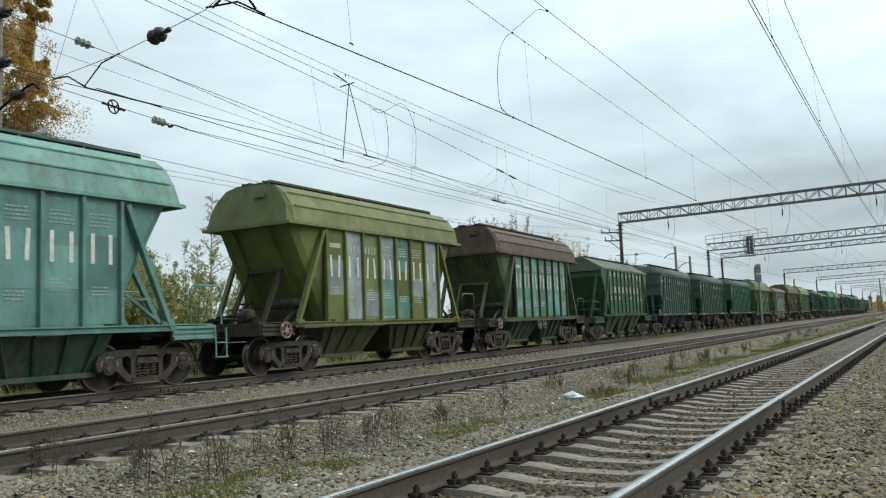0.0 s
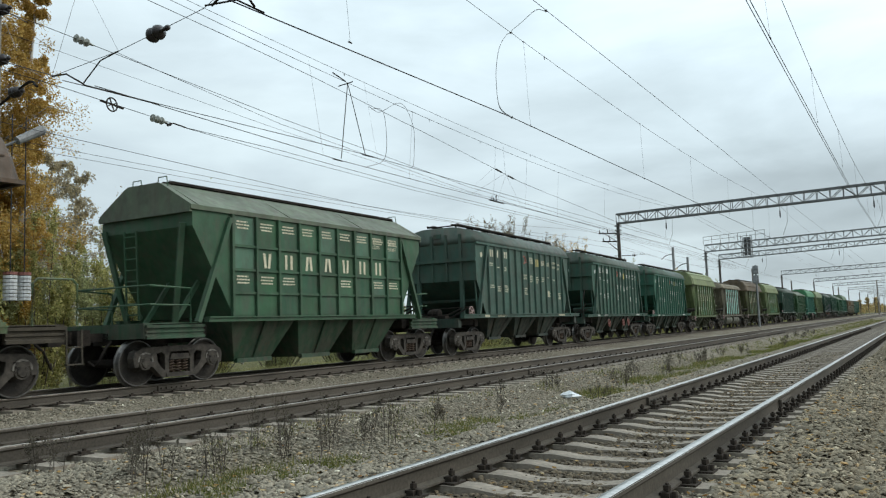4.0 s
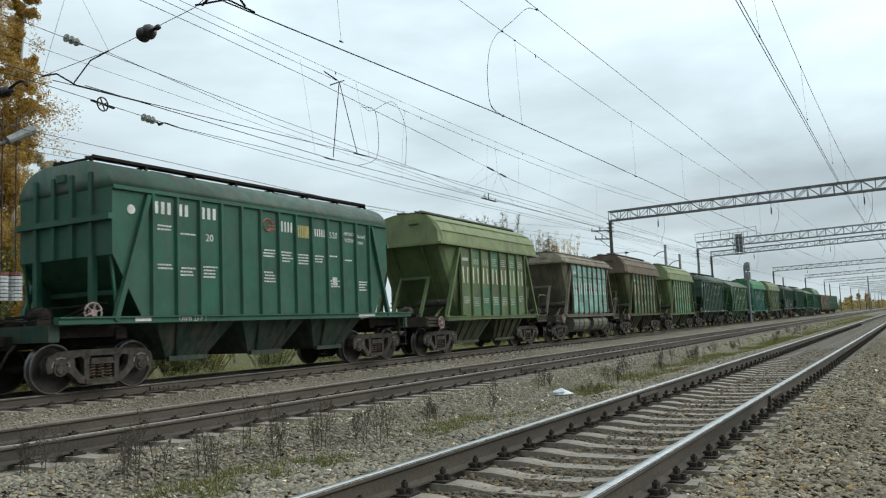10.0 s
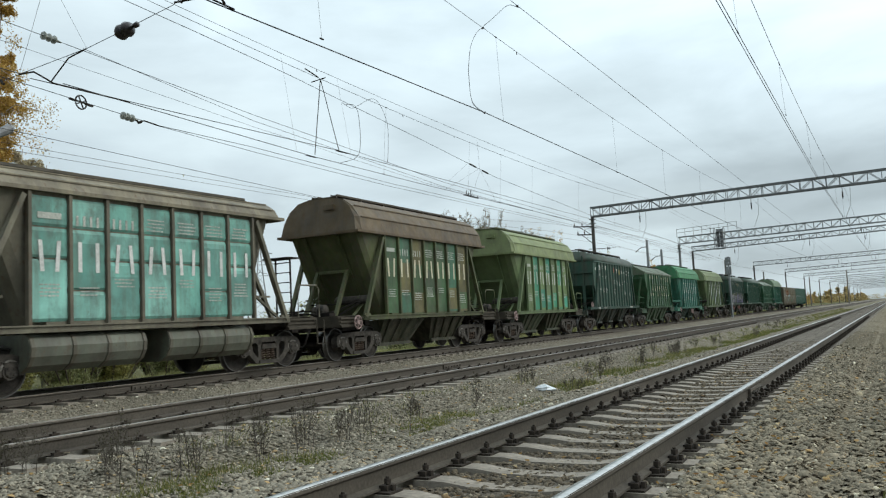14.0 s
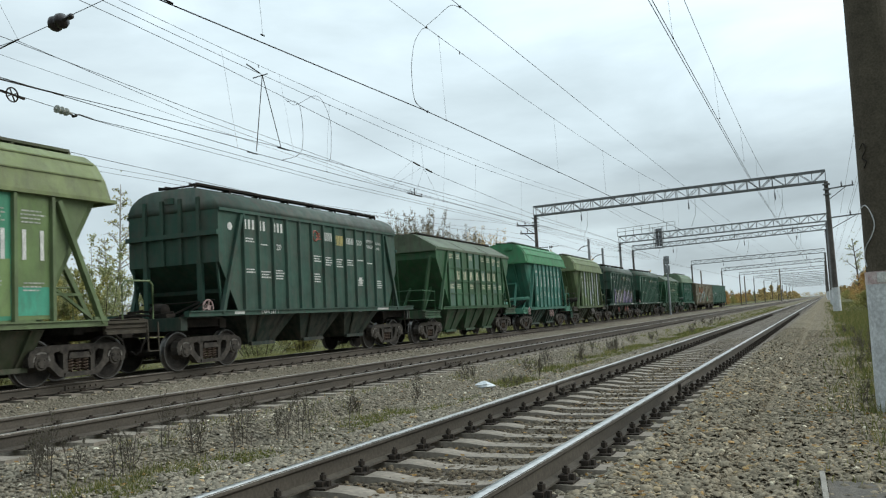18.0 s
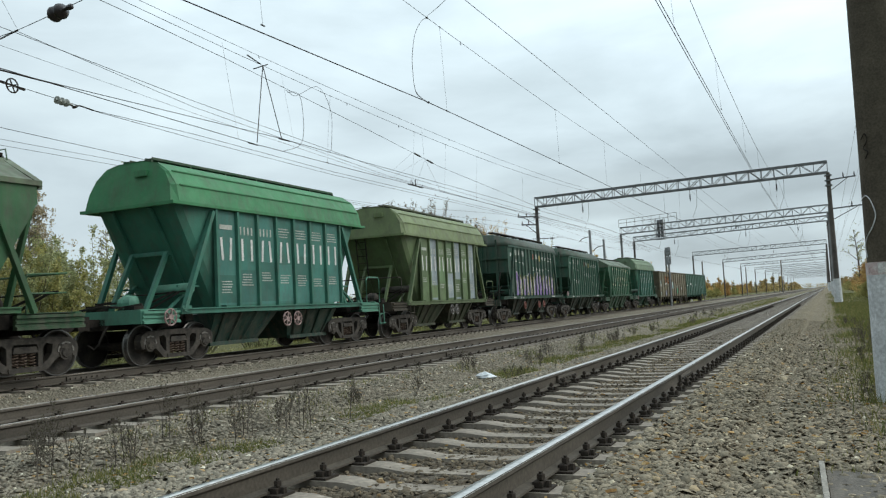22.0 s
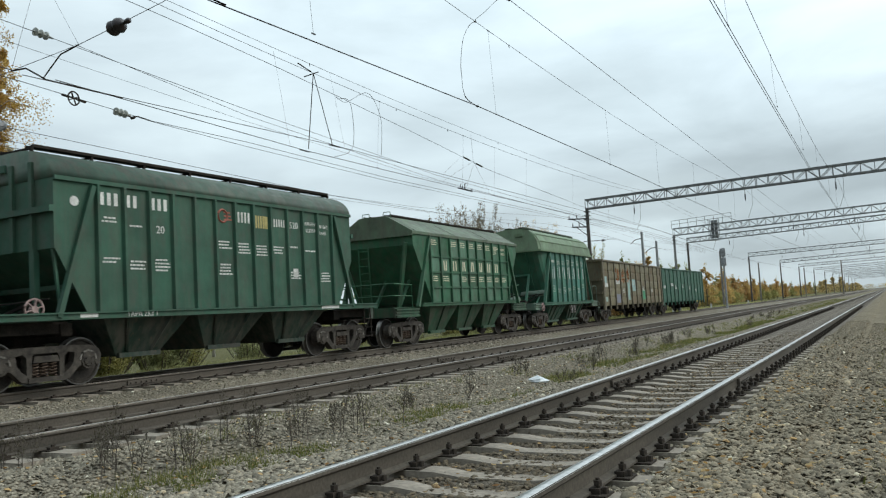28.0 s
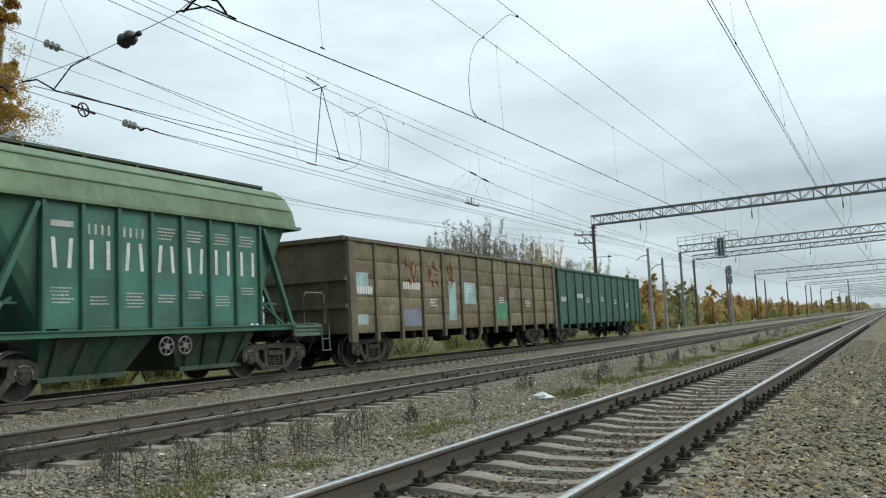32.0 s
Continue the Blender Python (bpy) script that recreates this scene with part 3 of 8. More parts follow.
def handwheel(root, material, key, label, m):
    """Rim with three full spokes through a hub, each a piece of its own."""
    def ring():
        s = Shape()
        s.tube([(0.0, 0.19 * math.cos(a), 0.19 * math.sin(a)) for a in [2 * math.pi * i / 18 for i in range(19)]], 0.022, 5)
        return s.mesh("handwheel", material)

    def hub():
        s = Shape()
        s.cyl((-0.07, 0, 0), (0.03, 0, 0), 0.07, 10)
        return s.mesh("hub", material)

    def spoke():
        s = Shape()
        s.bar((0, -0.19, 0), (0, 0.19, 0), 0.045, 0.018)
        return s.mesh("spoke", material)

    rim_ob = part("handwheel", cached(("ring", key), ring), root, label, m)
    part("hub", cached(("hub", key), hub), rim_ob)
    for k in range(3):
        part("spoke", cached(("spoke", key), spoke), rim_ob, m=Matrix.Rotation(math.pi / 3 * k + 0.3, 4, "X"))


def coupler():
    s = Shape()
    s.box(-0.09, 0.0, 0.95, 0.09, 0.75, 1.13)
    s.hexa([(-0.2, -0.12, 0.88), (0.16, -0.12, 0.88), (0.2, 0.16, 0.88), (-0.2, 0.16, 0.88), (-0.2, -0.12, 1.2), (0.16, -0.12, 1.2), (0.2, 0.16, 1.2), (-0.2, 0.16, 1.2)])
    s.prism([(-0.2, -0.12), (-0.05, -0.3), (0.06, -0.22), (0.0, -0.1)], "z", 0.92, 1.16)
    return s.mesh("coupler", STEEL_DARK)


def brake_hose(sx):
    s = Shape()
    s.tube([(sx * 0.35, 0.05, 0.95), (sx * 0.38, -0.12, 0.8), (sx * 0.36, -0.25, 0.55), (sx * 0.3, -0.33, 0.45), (sx * 0.2, -0.4, 0.55)], 0.028, 6)
    return s.mesh("brake_hose", STEEL_DARK)


def running_gear(root, lead, rear, half_len, spins):
    """Bogies, wheelsets, couplers and hoses; spins collects the wheelsets to turn."""
    for y in (lead, rear):
        part("bolster", cached("bolster", bolster), root, m=pose(0, y, 0))
        for x, turn in ((1.0, 0), (-1.0, 180)):
            frame_ob = part("side_frame", cached("side_frame", side_frame), root, "dusty cast steel bogie side frame", pose(x, y, 0, 0, 0, turn))
            part("bolster_end", cached("bolster_end", bolster_end), frame_ob)
            for k in (-0.925, 0.925) if x > 0 else ():
                part("pedestal_liner", cached("liner", liner), frame_ob, "bare worn arch over the axle box", pose(0, k, 0))
            for k in (-0.19, 0.0, 0.19):
                part("spring", cached("spring", spring), frame_ob, "rusty coil spring", pose(0, k, 0))
        for dy in (-0.925, 0.925):
            ax = part("wheelset", cached("axle", axle), root, "", pose(0, y + dy, 0.475))
            for x, turn in ((0.79, 0), (-0.79, 180)):
                wh = part("wheel", cached("wheel", wheel), ax, "", pose(x, 0, 0, 0, 0, turn))
                part("rim", cached("rim", rim), ax, "bright polished wheel rim", pose(x, 0, 0, 0, 0, turn))
            spins.append((ax, y + dy))
    for y, turn in ((-half_len, 0), (half_len, 180)):
        part("coupler", cached("coupler", coupler), root, m=pose(0, y, 0, 0, 0, turn))
        for sx in (-1, 1):
            part("brake_hose", cached(("hose", sx), lambda: brake_hose(sx)), root, m=pose(0, y + (0.5 if turn == 0 else -0.5), 0, 0, 0, turn))


def slab(name, material, x0, y0, z0, x1, y1, z1):
    s = Shape()
    s.box(min(x0, x1), min(y0, y1), z0, max(x0, x1), max(y0, y1), z1)
    return s.mesh(name, material)


def underframe(root, half_len, sill_half, material, z0=1.08, z1=1.3, x=1.5, deck=None, channel=True):
    """Centre sill, headstocks, platform beams, channels and decks, and the side sills."""
    deck = deck or STEEL_DARK
    part("centre_sill", slab("centre_sill", STEEL_DARK, -0.25, -half_len + 0.55, 0.86, 0.25, half_len - 0.55, 1.12), root, "grimy steel centre sill")
    for sy in (-1, 1):
        y = sy * (half_len - 0.55)
        part("headstock", slab("headstock", deck, -1.35, y, 0.98, 1.35, y - sy * 0.22, 1.28), root)
        part("cross_beam", slab("cross_beam", STEEL_DARK, -1.2, y - sy * 1.6, 1.0, 1.2, y - sy * 1.85, 1.24), root)
        part("platform_deck", slab("platform_deck", deck, -1.3, y - sy * 0.02, 1.283, 1.3, y - sy * 1.5, 1.305), root)
        for sx in (-1, 1):
            if channel:
                q = Shape()
                q.prism([(sx * 1.3, 0.97), (sx * 1.42, 0.97), (sx * 1.42, 1.03), (sx * 1.37, 1.045), (sx * 1.37, 1.085), (sx * 1.4, 1.1), (sx * 1.4, 1.135), (sx * 1.37, 1.15), (sx * 1.37, 1.19), (sx * 1.42, 1.2), (sx * 1.42, 1.26), (sx * 1.3, 1.26)], "y", min(y - sy * 0.03, sy * (sill_half + 0.005)), max(y - sy * 0.03, sy * (sill_half + 0.005)))
                part("platform_channel", q.mesh("platform_channel", deck), root, "pressed steel channel along the platform edge")
            part("platform_beam", slab("platform_beam", STEEL_DARK, sx * 0.98, y - sy * 0.23, 1.05, sx * 1.14, y - sy * 1.8, 1.275), root)
    for sx in (-1, 1):
        q = Shape()
        q.prism([(sx * (x - 0.1), z0), (sx * (x + 0.05), z0), (sx * (x + 0.05), z1 - 0.03), (sx * (x + 0.09), z1 - 0.03), (sx * (x + 0.09), z1), (sx * (x - 0.1), z1)], "y", -sill_half, sill_half)
        part("side_sill", q.mesh("side_sill", material), root)


def text_bars(s, x, y, z, width, lines, gap, h, seed):
    """Rows of short raised bars for small writing that cannot be read."""
    rnd = random.Random(seed)
    for i in range(lines):
        c = y - width / 2 + rnd.uniform(0, 0.06)
        end = y + width / 2 - rnd.uniform(0, 0.12)
        zz = z - gap * i
        while c < end:
            w = rnd.uniform(0.04, 0.1)
            s.box(x, c, zz, x + 0.003, min(c + w, end), zz + h)
            c += w + 0.02


def brand_mark(root, x, y, z, h, w, style, ink, label):
    """A pair of plain bars in place of a letter of the operator's mark."""
    t = 0.085
    spread = (0.045, 0.0, -0.05, -0.05, 0.03, 0.0, 0.0)[style % 7]
    for side in (-1, 1):
        lo, hi = side * (w / 2 - t / 2 - max(spread, 0)), side * (w / 2 - t / 2 + min(spread, 0))
        q = Shape()
        q.hexa([(x, y + lo - t / 2, z), (x + 0.004, y + lo - t / 2, z), (x + 0.004, y + lo + t / 2, z), (x, y + lo + t / 2, z),
                (x, y + hi - t / 2, z + h), (x + 0.004, y + hi - t / 2, z + h), (x + 0.004, y + hi + t / 2, z + h), (x, y + hi + t / 2, z + h)])
        part("brand_bar", q.mesh("brand_bar", ink), root, label)


def roof_walkway(root, half, z, material, x0=-0.42, x1=0.42, rear=0.0):
    """Two plank walkways on stands along the roof, hatch lids between them."""
    for x in (x0, x1):
        s = Shape()
        s.box(x - 0.12, -half, z + 0.05, x + 0.12, half + rear, z + 0.085)
        for e in (-0.12, 0.1):
            s.box(x + e, -half, z + 0.085, x + e + 0.02, half + rear, z + 0.11)
        part("roof_plank", s.mesh("roof_plank", material), root, "dark plank walkway along the roof")
    n = int(half * 2 / 1.3)
    for i in range(n + 1):
        y = -half + (2 * half + rear) * i / n
        q = Shape()
        q.box(x0 - 0.1, y - 0.03, z + 0.01, x1 + 0.1, y + 0.03, z + 0.048)
        q.box(x1 + 0.06, y - 0.03, z - 0.2, x1 + 0.11, y + 0.03, z + 0.05)
        part("walkway_stand", q.mesh("walkway_stand", material), root)
    for i in range(1, n, 3):
        y = -half + 2 * half * (i + 0.5) / n
        q = Shape()
        q.box(x0 + 0.14, y - 0.32, z - 0.04, x1 - 0.14, y + 0.32, z + 0.04)
        part("loading_hatch", q.mesh("loading_hatch", material), root)


def chute(root, y0, y1, b0, b1, material, half_top=1.3, half_bot=0.75, z_top=1.12, z_bot=0.42, ribs=4):
    """One discharge hopper under the floor with stiffening ribs and a door bar."""
    s = Shape()
    s.hexa([(-half_bot, b0, z_bot), (half_bot, b0, z_bot), (half_bot, b1, z_bot), (-half_bot, b1, z_bot), (-half_top, y0, z_top), (half_top, y0, z_top), (half_top, y1, z_top), (-half_top, y1, z_top)])
    top = part("discharge_chute", s.mesh("discharge_chute", material), root)
    for i in range(ribs):
        u = (i + 0.5) / ribs
        q = Shape()
        q.bar((half_bot + 0.01, b0 + (b1 - b0) * u, z_bot), (half_top + 0.03, y0 + (y1 - y0) * u, z_top), 0.05, 0.07)
        part("chute_rib", q.mesh("chute_rib", material), top)
    part("door_bar", slab("door_bar", material, half_bot + 0.002, b0, z_bot - 0.03, half_bot + 0.11, b1, z_bot + 0.07), top)


def ladder(root, p, q, width_axis, material, steps=8, w=0.4):
    s = Shape()
    p, q, d = Vector(p), Vector(q), Vector(width_axis).normalized() * w / 2
    for k in (-1, 1):
        s.bar(p + k * d, q + k * d, 0.035, 0.035)
    for i in range(steps):
        c = p.lerp(q, (i + 0.5) / steps)
        s.bar(c - d, c + d, 0.025, 0.025)
    part("ladder", s.mesh("ladder", material), root)


def railing(root, pts, material, lower=True):
    s = Shape()
    s.tube(pts, 0.024, 6)
    lo = [(x, y, (z + 1.3) / 2) for x, y, z in pts[1:-1]]
    if lower and len(lo) > 1:
        s.tube(lo, 0.018, 5)
    part("hand_railing", s.mesh("hand_railing", material), root)


def brake_gear(root, y, material, tank=True):
    """Air reservoir, brake cylinder, levers and pipes on the end platform."""
    if tank:
        s = Shape()
        s.lathe([(-0.6, 0.07), (-0.54, 0.125), (0.56, 0.14), (0.63, 0.13), (0.68, 0.07)], (0.72, y + 0.75, 1.78), "x", 14)
        part("air_reservoir", s.mesh("air_reservoir", material, True), root, "long air reservoir across the platform")
    s = Shape()
    s.lathe([(-0.3, 0.05), (-0.27, 0.12), (-0.1, 0.17), (-0.08, 0.2), (-0.05, 0.2), (-0.04, 0.18), (0.16, 0.17), (0.22, 0.09), (0.24, 0.05)], (0.1, y, 1.5), "x", 14)
    part("brake_cylinder", s.mesh("brake_cylinder", material), root, "drum-shaped brake cylinder")
    s = Shape()
    s.box(-0.15, y - 0.13, 1.306, 0.3, y + 0.13, 1.36)
    s.bar((-0.9, y - 0.1, 1.5), (-0.15, y, 1.5), 0.05, 0.05)
    s.bar((-0.85, y - 0.45, 1.38), (-0.8, y + 0.3, 1.55), 0.07, 0.04)
    s.bar((0.3, y + 0.1, 1.35), (0.95, y + 0.6, 1.72), 0.05, 0.05)
    s.bar((0.55, y + 0.2, 1.31), (1.15, y + 0.55, 1.7), 0.05, 0.05)
    s.tube([(-1.0, y - 0.5, 1.36), (-0.4, y - 0.3, 1.42), (0.2, y - 0.35, 1.38), (0.7, y - 0.2, 1.44)], 0.03, 5)
    s.tube([(-1.1, y + 0.62, 1.7), (0.1, y + 0.6, 1.68), (1.3, y + 0.62, 1.72)], 0.02, 5)
    s.box(0.45, y - 0.5, 1.306, 0.75, y - 0.2, 1.41)
    s.box(-0.95, y - 0.35, 1.306, -0.6, y + 0.1, 1.46)
    part("brake_rigging", s.mesh("brake_rigging", STEEL_DARK), root, "greasy brake levers and pipes")


def wagon_root(name, label):
    return empty(name, label, "hopper wagon" if "hopper" in name else "gondola wagon", "wagons of the goods train")


SOOTY = plain("sooty_brown_paint", (0.035, 0.03, 0.022), (0.075, 0.062, 0.044), 4.0, 0.85)


def writing_a(root, x, ribs, tall, ink, seed, brand_z=2.5, small_ink=None):
    """Operator's mark as plain bars, and small notices, one set in each bay of the side."""
    rnd = random.Random(seed)
    for i in range(len(ribs) - 1):
        c, w = (ribs[i] + ribs[i + 1]) / 2, ribs[i + 1] - ribs[i]
        brand_mark(root, x, c, brand_z, tall, min(0.48, w * 0.58), i, ink, "plain pale bar of the operator's mark")
        s = Shape()
        if i in (1, 2):
            for k in range(4):
                s.box(x, c - 0.28 + 0.155 * k, 3.2, x + 0.003, c - 0.225 + 0.155 * k, 3.41)
        elif i == 0:
            s.box(x, c - 0.25, 3.3, x + 0.003, c + 0.25, 3.42)
        else:
            text_bars(s, x, c, 3.45, w * 0.66, 4, 0.075, 0.03, seed + i)
        text_bars(s, x, c, rnd.uniform(1.9, 2.2), w * 0.6, rnd.choice((3, 4, 5)), 0.07, 0.03, seed + 20 + i)
        tagged(part("notice", s.mesh("notice", small_ink or SMALLINK), root, "small stencilled notices, not legible"), kind="stuff")


HW_RUST = plain("reddish_handwheel_paint", (0.2, 0.13, 0.12), (0.42, 0.31, 0.29), 7.0, 0.7)
HW_GREY = plain("grey_handwheel_paint", (0.1, 0.095, 0.09), (0.24, 0.225, 0.21), 7.0, 0.7)


def hopper_a(colour, roof_colour, panels, ink, wear, rust, label, seed, spins, front_ladder=False, gear_paint=None, wheels=None, chute_colour=None, bulged=False, top=4.97, rl=4.62, rib=None, wheel_grey=True, end_paint=None, small_ink=None, deck=None):
    """Mineral hopper with overhanging rounded roof, inward-sloping ends and open end platforms."""
    root = wagon_root("hopper_wagon", label)
    body_m, roof_m = paint(colour, wear, rust), paint(roof_colour, wear, rust)
    gear_m = gear_paint or BOGIE
    half, eave, waist = 1.4, 3.84, 1.27
    # lower body: upright sides, ends that slope inwards and draw in towards the corners
    s = Shape()
    rings = []
    for e, mid, z in ((2.95, 2.6, 1.3), (rl - 0.28, 3.0, eave)):
        quarter = [(half, mid), (waist + 0.02, e - 0.3), (waist - 0.07, e - 0.1), (waist - 0.3, e)]
        ring = quarter + [(-x, y) for x, y in reversed(quarter)]
        ring += [(x, -y) for x, y in reversed(ring)]
        rings += [(x, y, z) for x, y in ring]
    n = len(rings) // 2
    s.add(rings, [(j, (j + 1) % n, n + (j + 1) % n, n + j) for j in range(n)] + [tuple(range(n - 1, -1, -1)), tuple(range(n, 2 * n))])
    part("body", s.mesh("body", body_m), root)
    rib_m = paint(rib, wear, rust) if rib else body_m
    for sy in (-1, 1):
        for x in (-0.62, 0.62):
            q = Shape()
            q.bar((x, sy * 2.95, 1.4), (x, sy * (rl - 0.22), eave - 0.06), 0.09, 0.08)
            part("end_rib", q.mesh("end_rib", body_m), root)
    # side ribs and the panels between them
    ribs = [-2.98 + 0.851 * i for i in range(8)]
    for sx in (-1, 1):
        for y in ribs:
            q = Shape()
            q.hexa([(sx * half, y - 0.05, 1.3), (sx * (half + 0.09), y - 0.035, 1.3), (sx * (half + 0.09), y + 0.035, 1.3), (sx * half, y + 0.05, 1.3),
                    (sx * half, y - 0.05, eave - 0.05), (sx * (half + 0.09), y - 0.035, eave - 0.05), (sx * (half + 0.09), y + 0.035, eave - 0.05), (sx * half, y + 0.05, eave - 0.05)])
            part("side_rib", q.mesh("side_rib", rib_m), root)
    for i in range(7):
        q = Shape()
        y0, y1 = ribs[i] + 0.05, ribs[i + 1] - 0.05
        if bulged:
            for k in range(4):
                z0 = 1.36 + k * 0.6
                q = Shape()
                q.prism([(half + 0.004, z0), (half + 0.03, z0 + 0.05), (half + 0.03, z0 + 0.5), (half + 0.004, z0 + 0.57)], "y", y0, y1)
                part("side_panel", q.mesh("side_panel", paint(panels[(i + k) % len(panels)], wear, rust * 0.6)), root)
        else:
            q.box(half + 0.003, y0, 1.34, half + 0.007, y1, eave - 0.06)
            part("side_panel", q.mesh("side_panel", paint(panels[i % len(panels)], wear, rust * 0.6)), root)
        rr = random.Random(seed * 7 + i)
        if rr.random() < 0.75:
            r2 = Shape()
            z0 = rr.choice((1.4, 1.42, 2.0))
            xo = half + (0.034 if bulged else 0.009)
            r2.box(xo, y0 + 0.02, z0, xo + 0.003, y1 - 0.02, z0 + rr.uniform(0.5, 1.1))
            part("repainted_patch", r2.mesh("repainted_patch", paint(shade(panels[(i + 1) % len(panels)], rr.choice((0.75, 1.2))), wear, 0.1)), root, "patch of newer paint over old lettering")
    for sx in (-1, 1):
        for sy in (-1, 1):
            q = Shape()
            q.bar((sx * (half + 0.05), sy * 3.1, eave - 0.12), (sx * (half + 0.02), sy * 4.2, 1.22), 0.13, 0.1)
            q.box(min(sx * half, sx * (half + 0.06)), sy * 4.12 - 0.16, 1.16, max(sx * half, sx * (half + 0.06)), sy * 4.12 + 0.16, 1.36)
            part("diagonal_brace", q.mesh("diagonal_brace", body_m), root)
    # roof with overhanging eaves and flat gable ends
    prof = curve_profile(1.5, eave + 0.02, top, 0.42, 4)
    r = Shape()
    n = len(prof)
    vs = []
    for sy, inner in ((-1, False), (-1, True), (1, True), (1, False)):
        for x, z in prof:
            lean = 0.22 * (z - eave) / (top - eave)  # the gable leans in towards its top
            vs.append((x * (1.0 if inner else 0.93), sy * (rl - 0.3 if inner else rl - 0.1 - lean), z))
    fs = [tuple(range(n)), tuple(range(4 * n - 1, 3 * n - 1, -1))]
    fs += [(k * n + j, k * n + j + 1, (k + 1) * n + j + 1, (k + 1) * n + j) for k in range(3) for j in range(n - 1)]
    fs += [(k * n, (k + 1) * n, (k + 1) * n + n - 1, k * n + n - 1) for k in range(3)]
    r.add(vs, fs)
    part("roof", r.mesh("roof", roof_m), root, "rounded overhanging roof")
    for sx in (-1, 1):
        q = Shape()
        q.box(min(sx * 1.4, sx * 1.52), -rl + 0.06, eave - 0.04, max(sx * 1.4, sx * 1.52), rl - 0.06, eave + 0.035)
        part("eave_rail", q.mesh("eave_rail", roof_m), root)
        for z, x in ((eave + (top - eave) * 0.385, 1.415), (eave + (top - eave) * 0.71, 1.18)):
            q = Shape()
            q.box(min(sx * x, sx * (x + 0.03)), -rl + 0.4, z, max(sx * x, sx * (x + 0.03)), rl - 0.4, z + 0.03)
            part("roof_seam", q.mesh("roof_seam", roof_m), root)
    for sy in (-1, 1):
        q = Shape()
        q.box(-1.42, min(sy * (rl - 0.15), sy * (rl - 0.06)), eave - 0.05, 1.42, max(sy * (rl - 0.15), sy * (rl - 0.06)), eave + 0.03)
        part("eave_rail", q.mesh("eave_rail", roof_m), root)
        q = Shape()
        q.box(0.2, min(sy * (rl - 0.35), sy * (rl - 0.17)), top - 0.4, 0.58, max(sy * (rl - 0.35), sy * (rl - 0.17)), top - 0.25)
        part("gable_hatch", q.mesh("gable_hatch", roof_m), root)
    roof_walkway(root, rl - 0.45, top - 0.005, paint(shade(roof_colour, 0.3), 0.9, 0.3), -0.3, 0.42)
    # open frames on the platforms
    for sy in (-1, 1):
        q = Shape()
        for x in (-0.52, 0.6):
            q.bar((x, sy * 4.6, 1.27), (x - 0.02, sy * 3.82, 2.7), 0.1, 0.1)
        q.bar((-0.57, sy * 3.8, 2.7), (0.65, sy * 3.8, 2.7), 0.1, 0.1)
        part("end_frame", q.mesh("end_frame", end_paint or body_m), root)
        for x in (-0.9, 1.05):
            q = Shape()
            q.bar((x, sy * 4.3, 1.3), (x, sy * 3.35, 1.95), 0.06, 0.06)
            q.bar((x, sy * 4.0, 1.85), (x, sy * 3.25, 1.85), 0.05, 0.05)
            part("end_strut", q.mesh("end_strut", end_paint or body_m), root)
        if sy < 0 or front_ladder:
            brake_gear(root, sy * 4.6 if sy < 0 else 4.4, gear_m, sy < 0)
    railing(root, [(1.3, 5.75, 1.28), (1.3, 5.75, 2.05), (1.3, 5.65, 2.15), (1.3, 4.95, 2.15), (1.3, 4.85, 2.05), (1.3, 4.85, 1.28)], deck or body_m, False)
    railing(root, [(-1.3, 5.75, 1.28), (-1.3, 5.75, 2.05), (-1.3, 5.65, 2.15), (-1.3, 4.95, 2.15), (-1.3, 4.85, 2.05), (-1.3, 4.85, 1.28)], deck or body_m, False)
    if front_ladder:
        railing(root, [(1.32, -4.55, 1.28), (1.32, -4.55, 2.1), (1.32, -4.62, 2.2), (1.25, -4.7, 2.22), (-1.15, -4.75, 2.22), (-1.3, -4.75, 2.15), (-1.32, -4.75, 1.28)], deck or BOGIE, False)
        ladder(root, (-0.4, -4.25, 2.2), (-0.4, -4.42, 3.78), (1, 0, 0), STEEL_DARK, 6)
        ladder(root, (-0.4, -4.5, 3.78), (-0.4, -4.3, 4.75), (1, 0, 0), body_m, 4)
        for x in (-0.75, -0.3):
            q = Shape()
            q.tube([(x, -4.12, 4.85), (x + 0.03, -4.12, 5.03), (x + 0.27, -4.12, 5.03), (x + 0.3, -4.12, 4.85)], 0.014, 4)
            part("roof_handle", q.mesh("roof_handle", PALE_STEEL), root, "bent pale roof handle")
    underframe(root, 6.05, 4.3, body_m, 1.16, 1.3, x=1.41, deck=deck or SOOTY)
    for y in (5.6,) if not front_ladder else (5.6, -3.95):
        q = Shape()
        for k in (-0.16, 0.16):
            q.bar((1.43, y + k, 1.2), (1.45, y + k, 0.55), 0.03, 0.025)
        q.bar((1.45, y - 0.18, 0.55), (1.45, y + 0.18, 0.55), 0.08, 0.025)
        q.bar((1.45, y - 0.16, 0.87), (1.45, y + 0.16, 0.87), 0.025, 0.025)
        part("step_frame", q.mesh("step_frame", deck or SOOTY), root, "hanging step frame below the platform")
    if bulged:
        ladder(root, (0.9, 4.75, 1.3), (0.9, 4.75, 2.9), (1, 0, 0), STEEL_DARK, 6, 0.5)
        part("ladder_shelf", slab("ladder_shelf", STEEL_DARK, 0.4, 4.5, 2.86, 1.3, 4.95, 2.9), root)
    # default chutes: body paint darkened for the shade under the floor, and heavily worn
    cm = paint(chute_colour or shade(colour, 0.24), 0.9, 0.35)
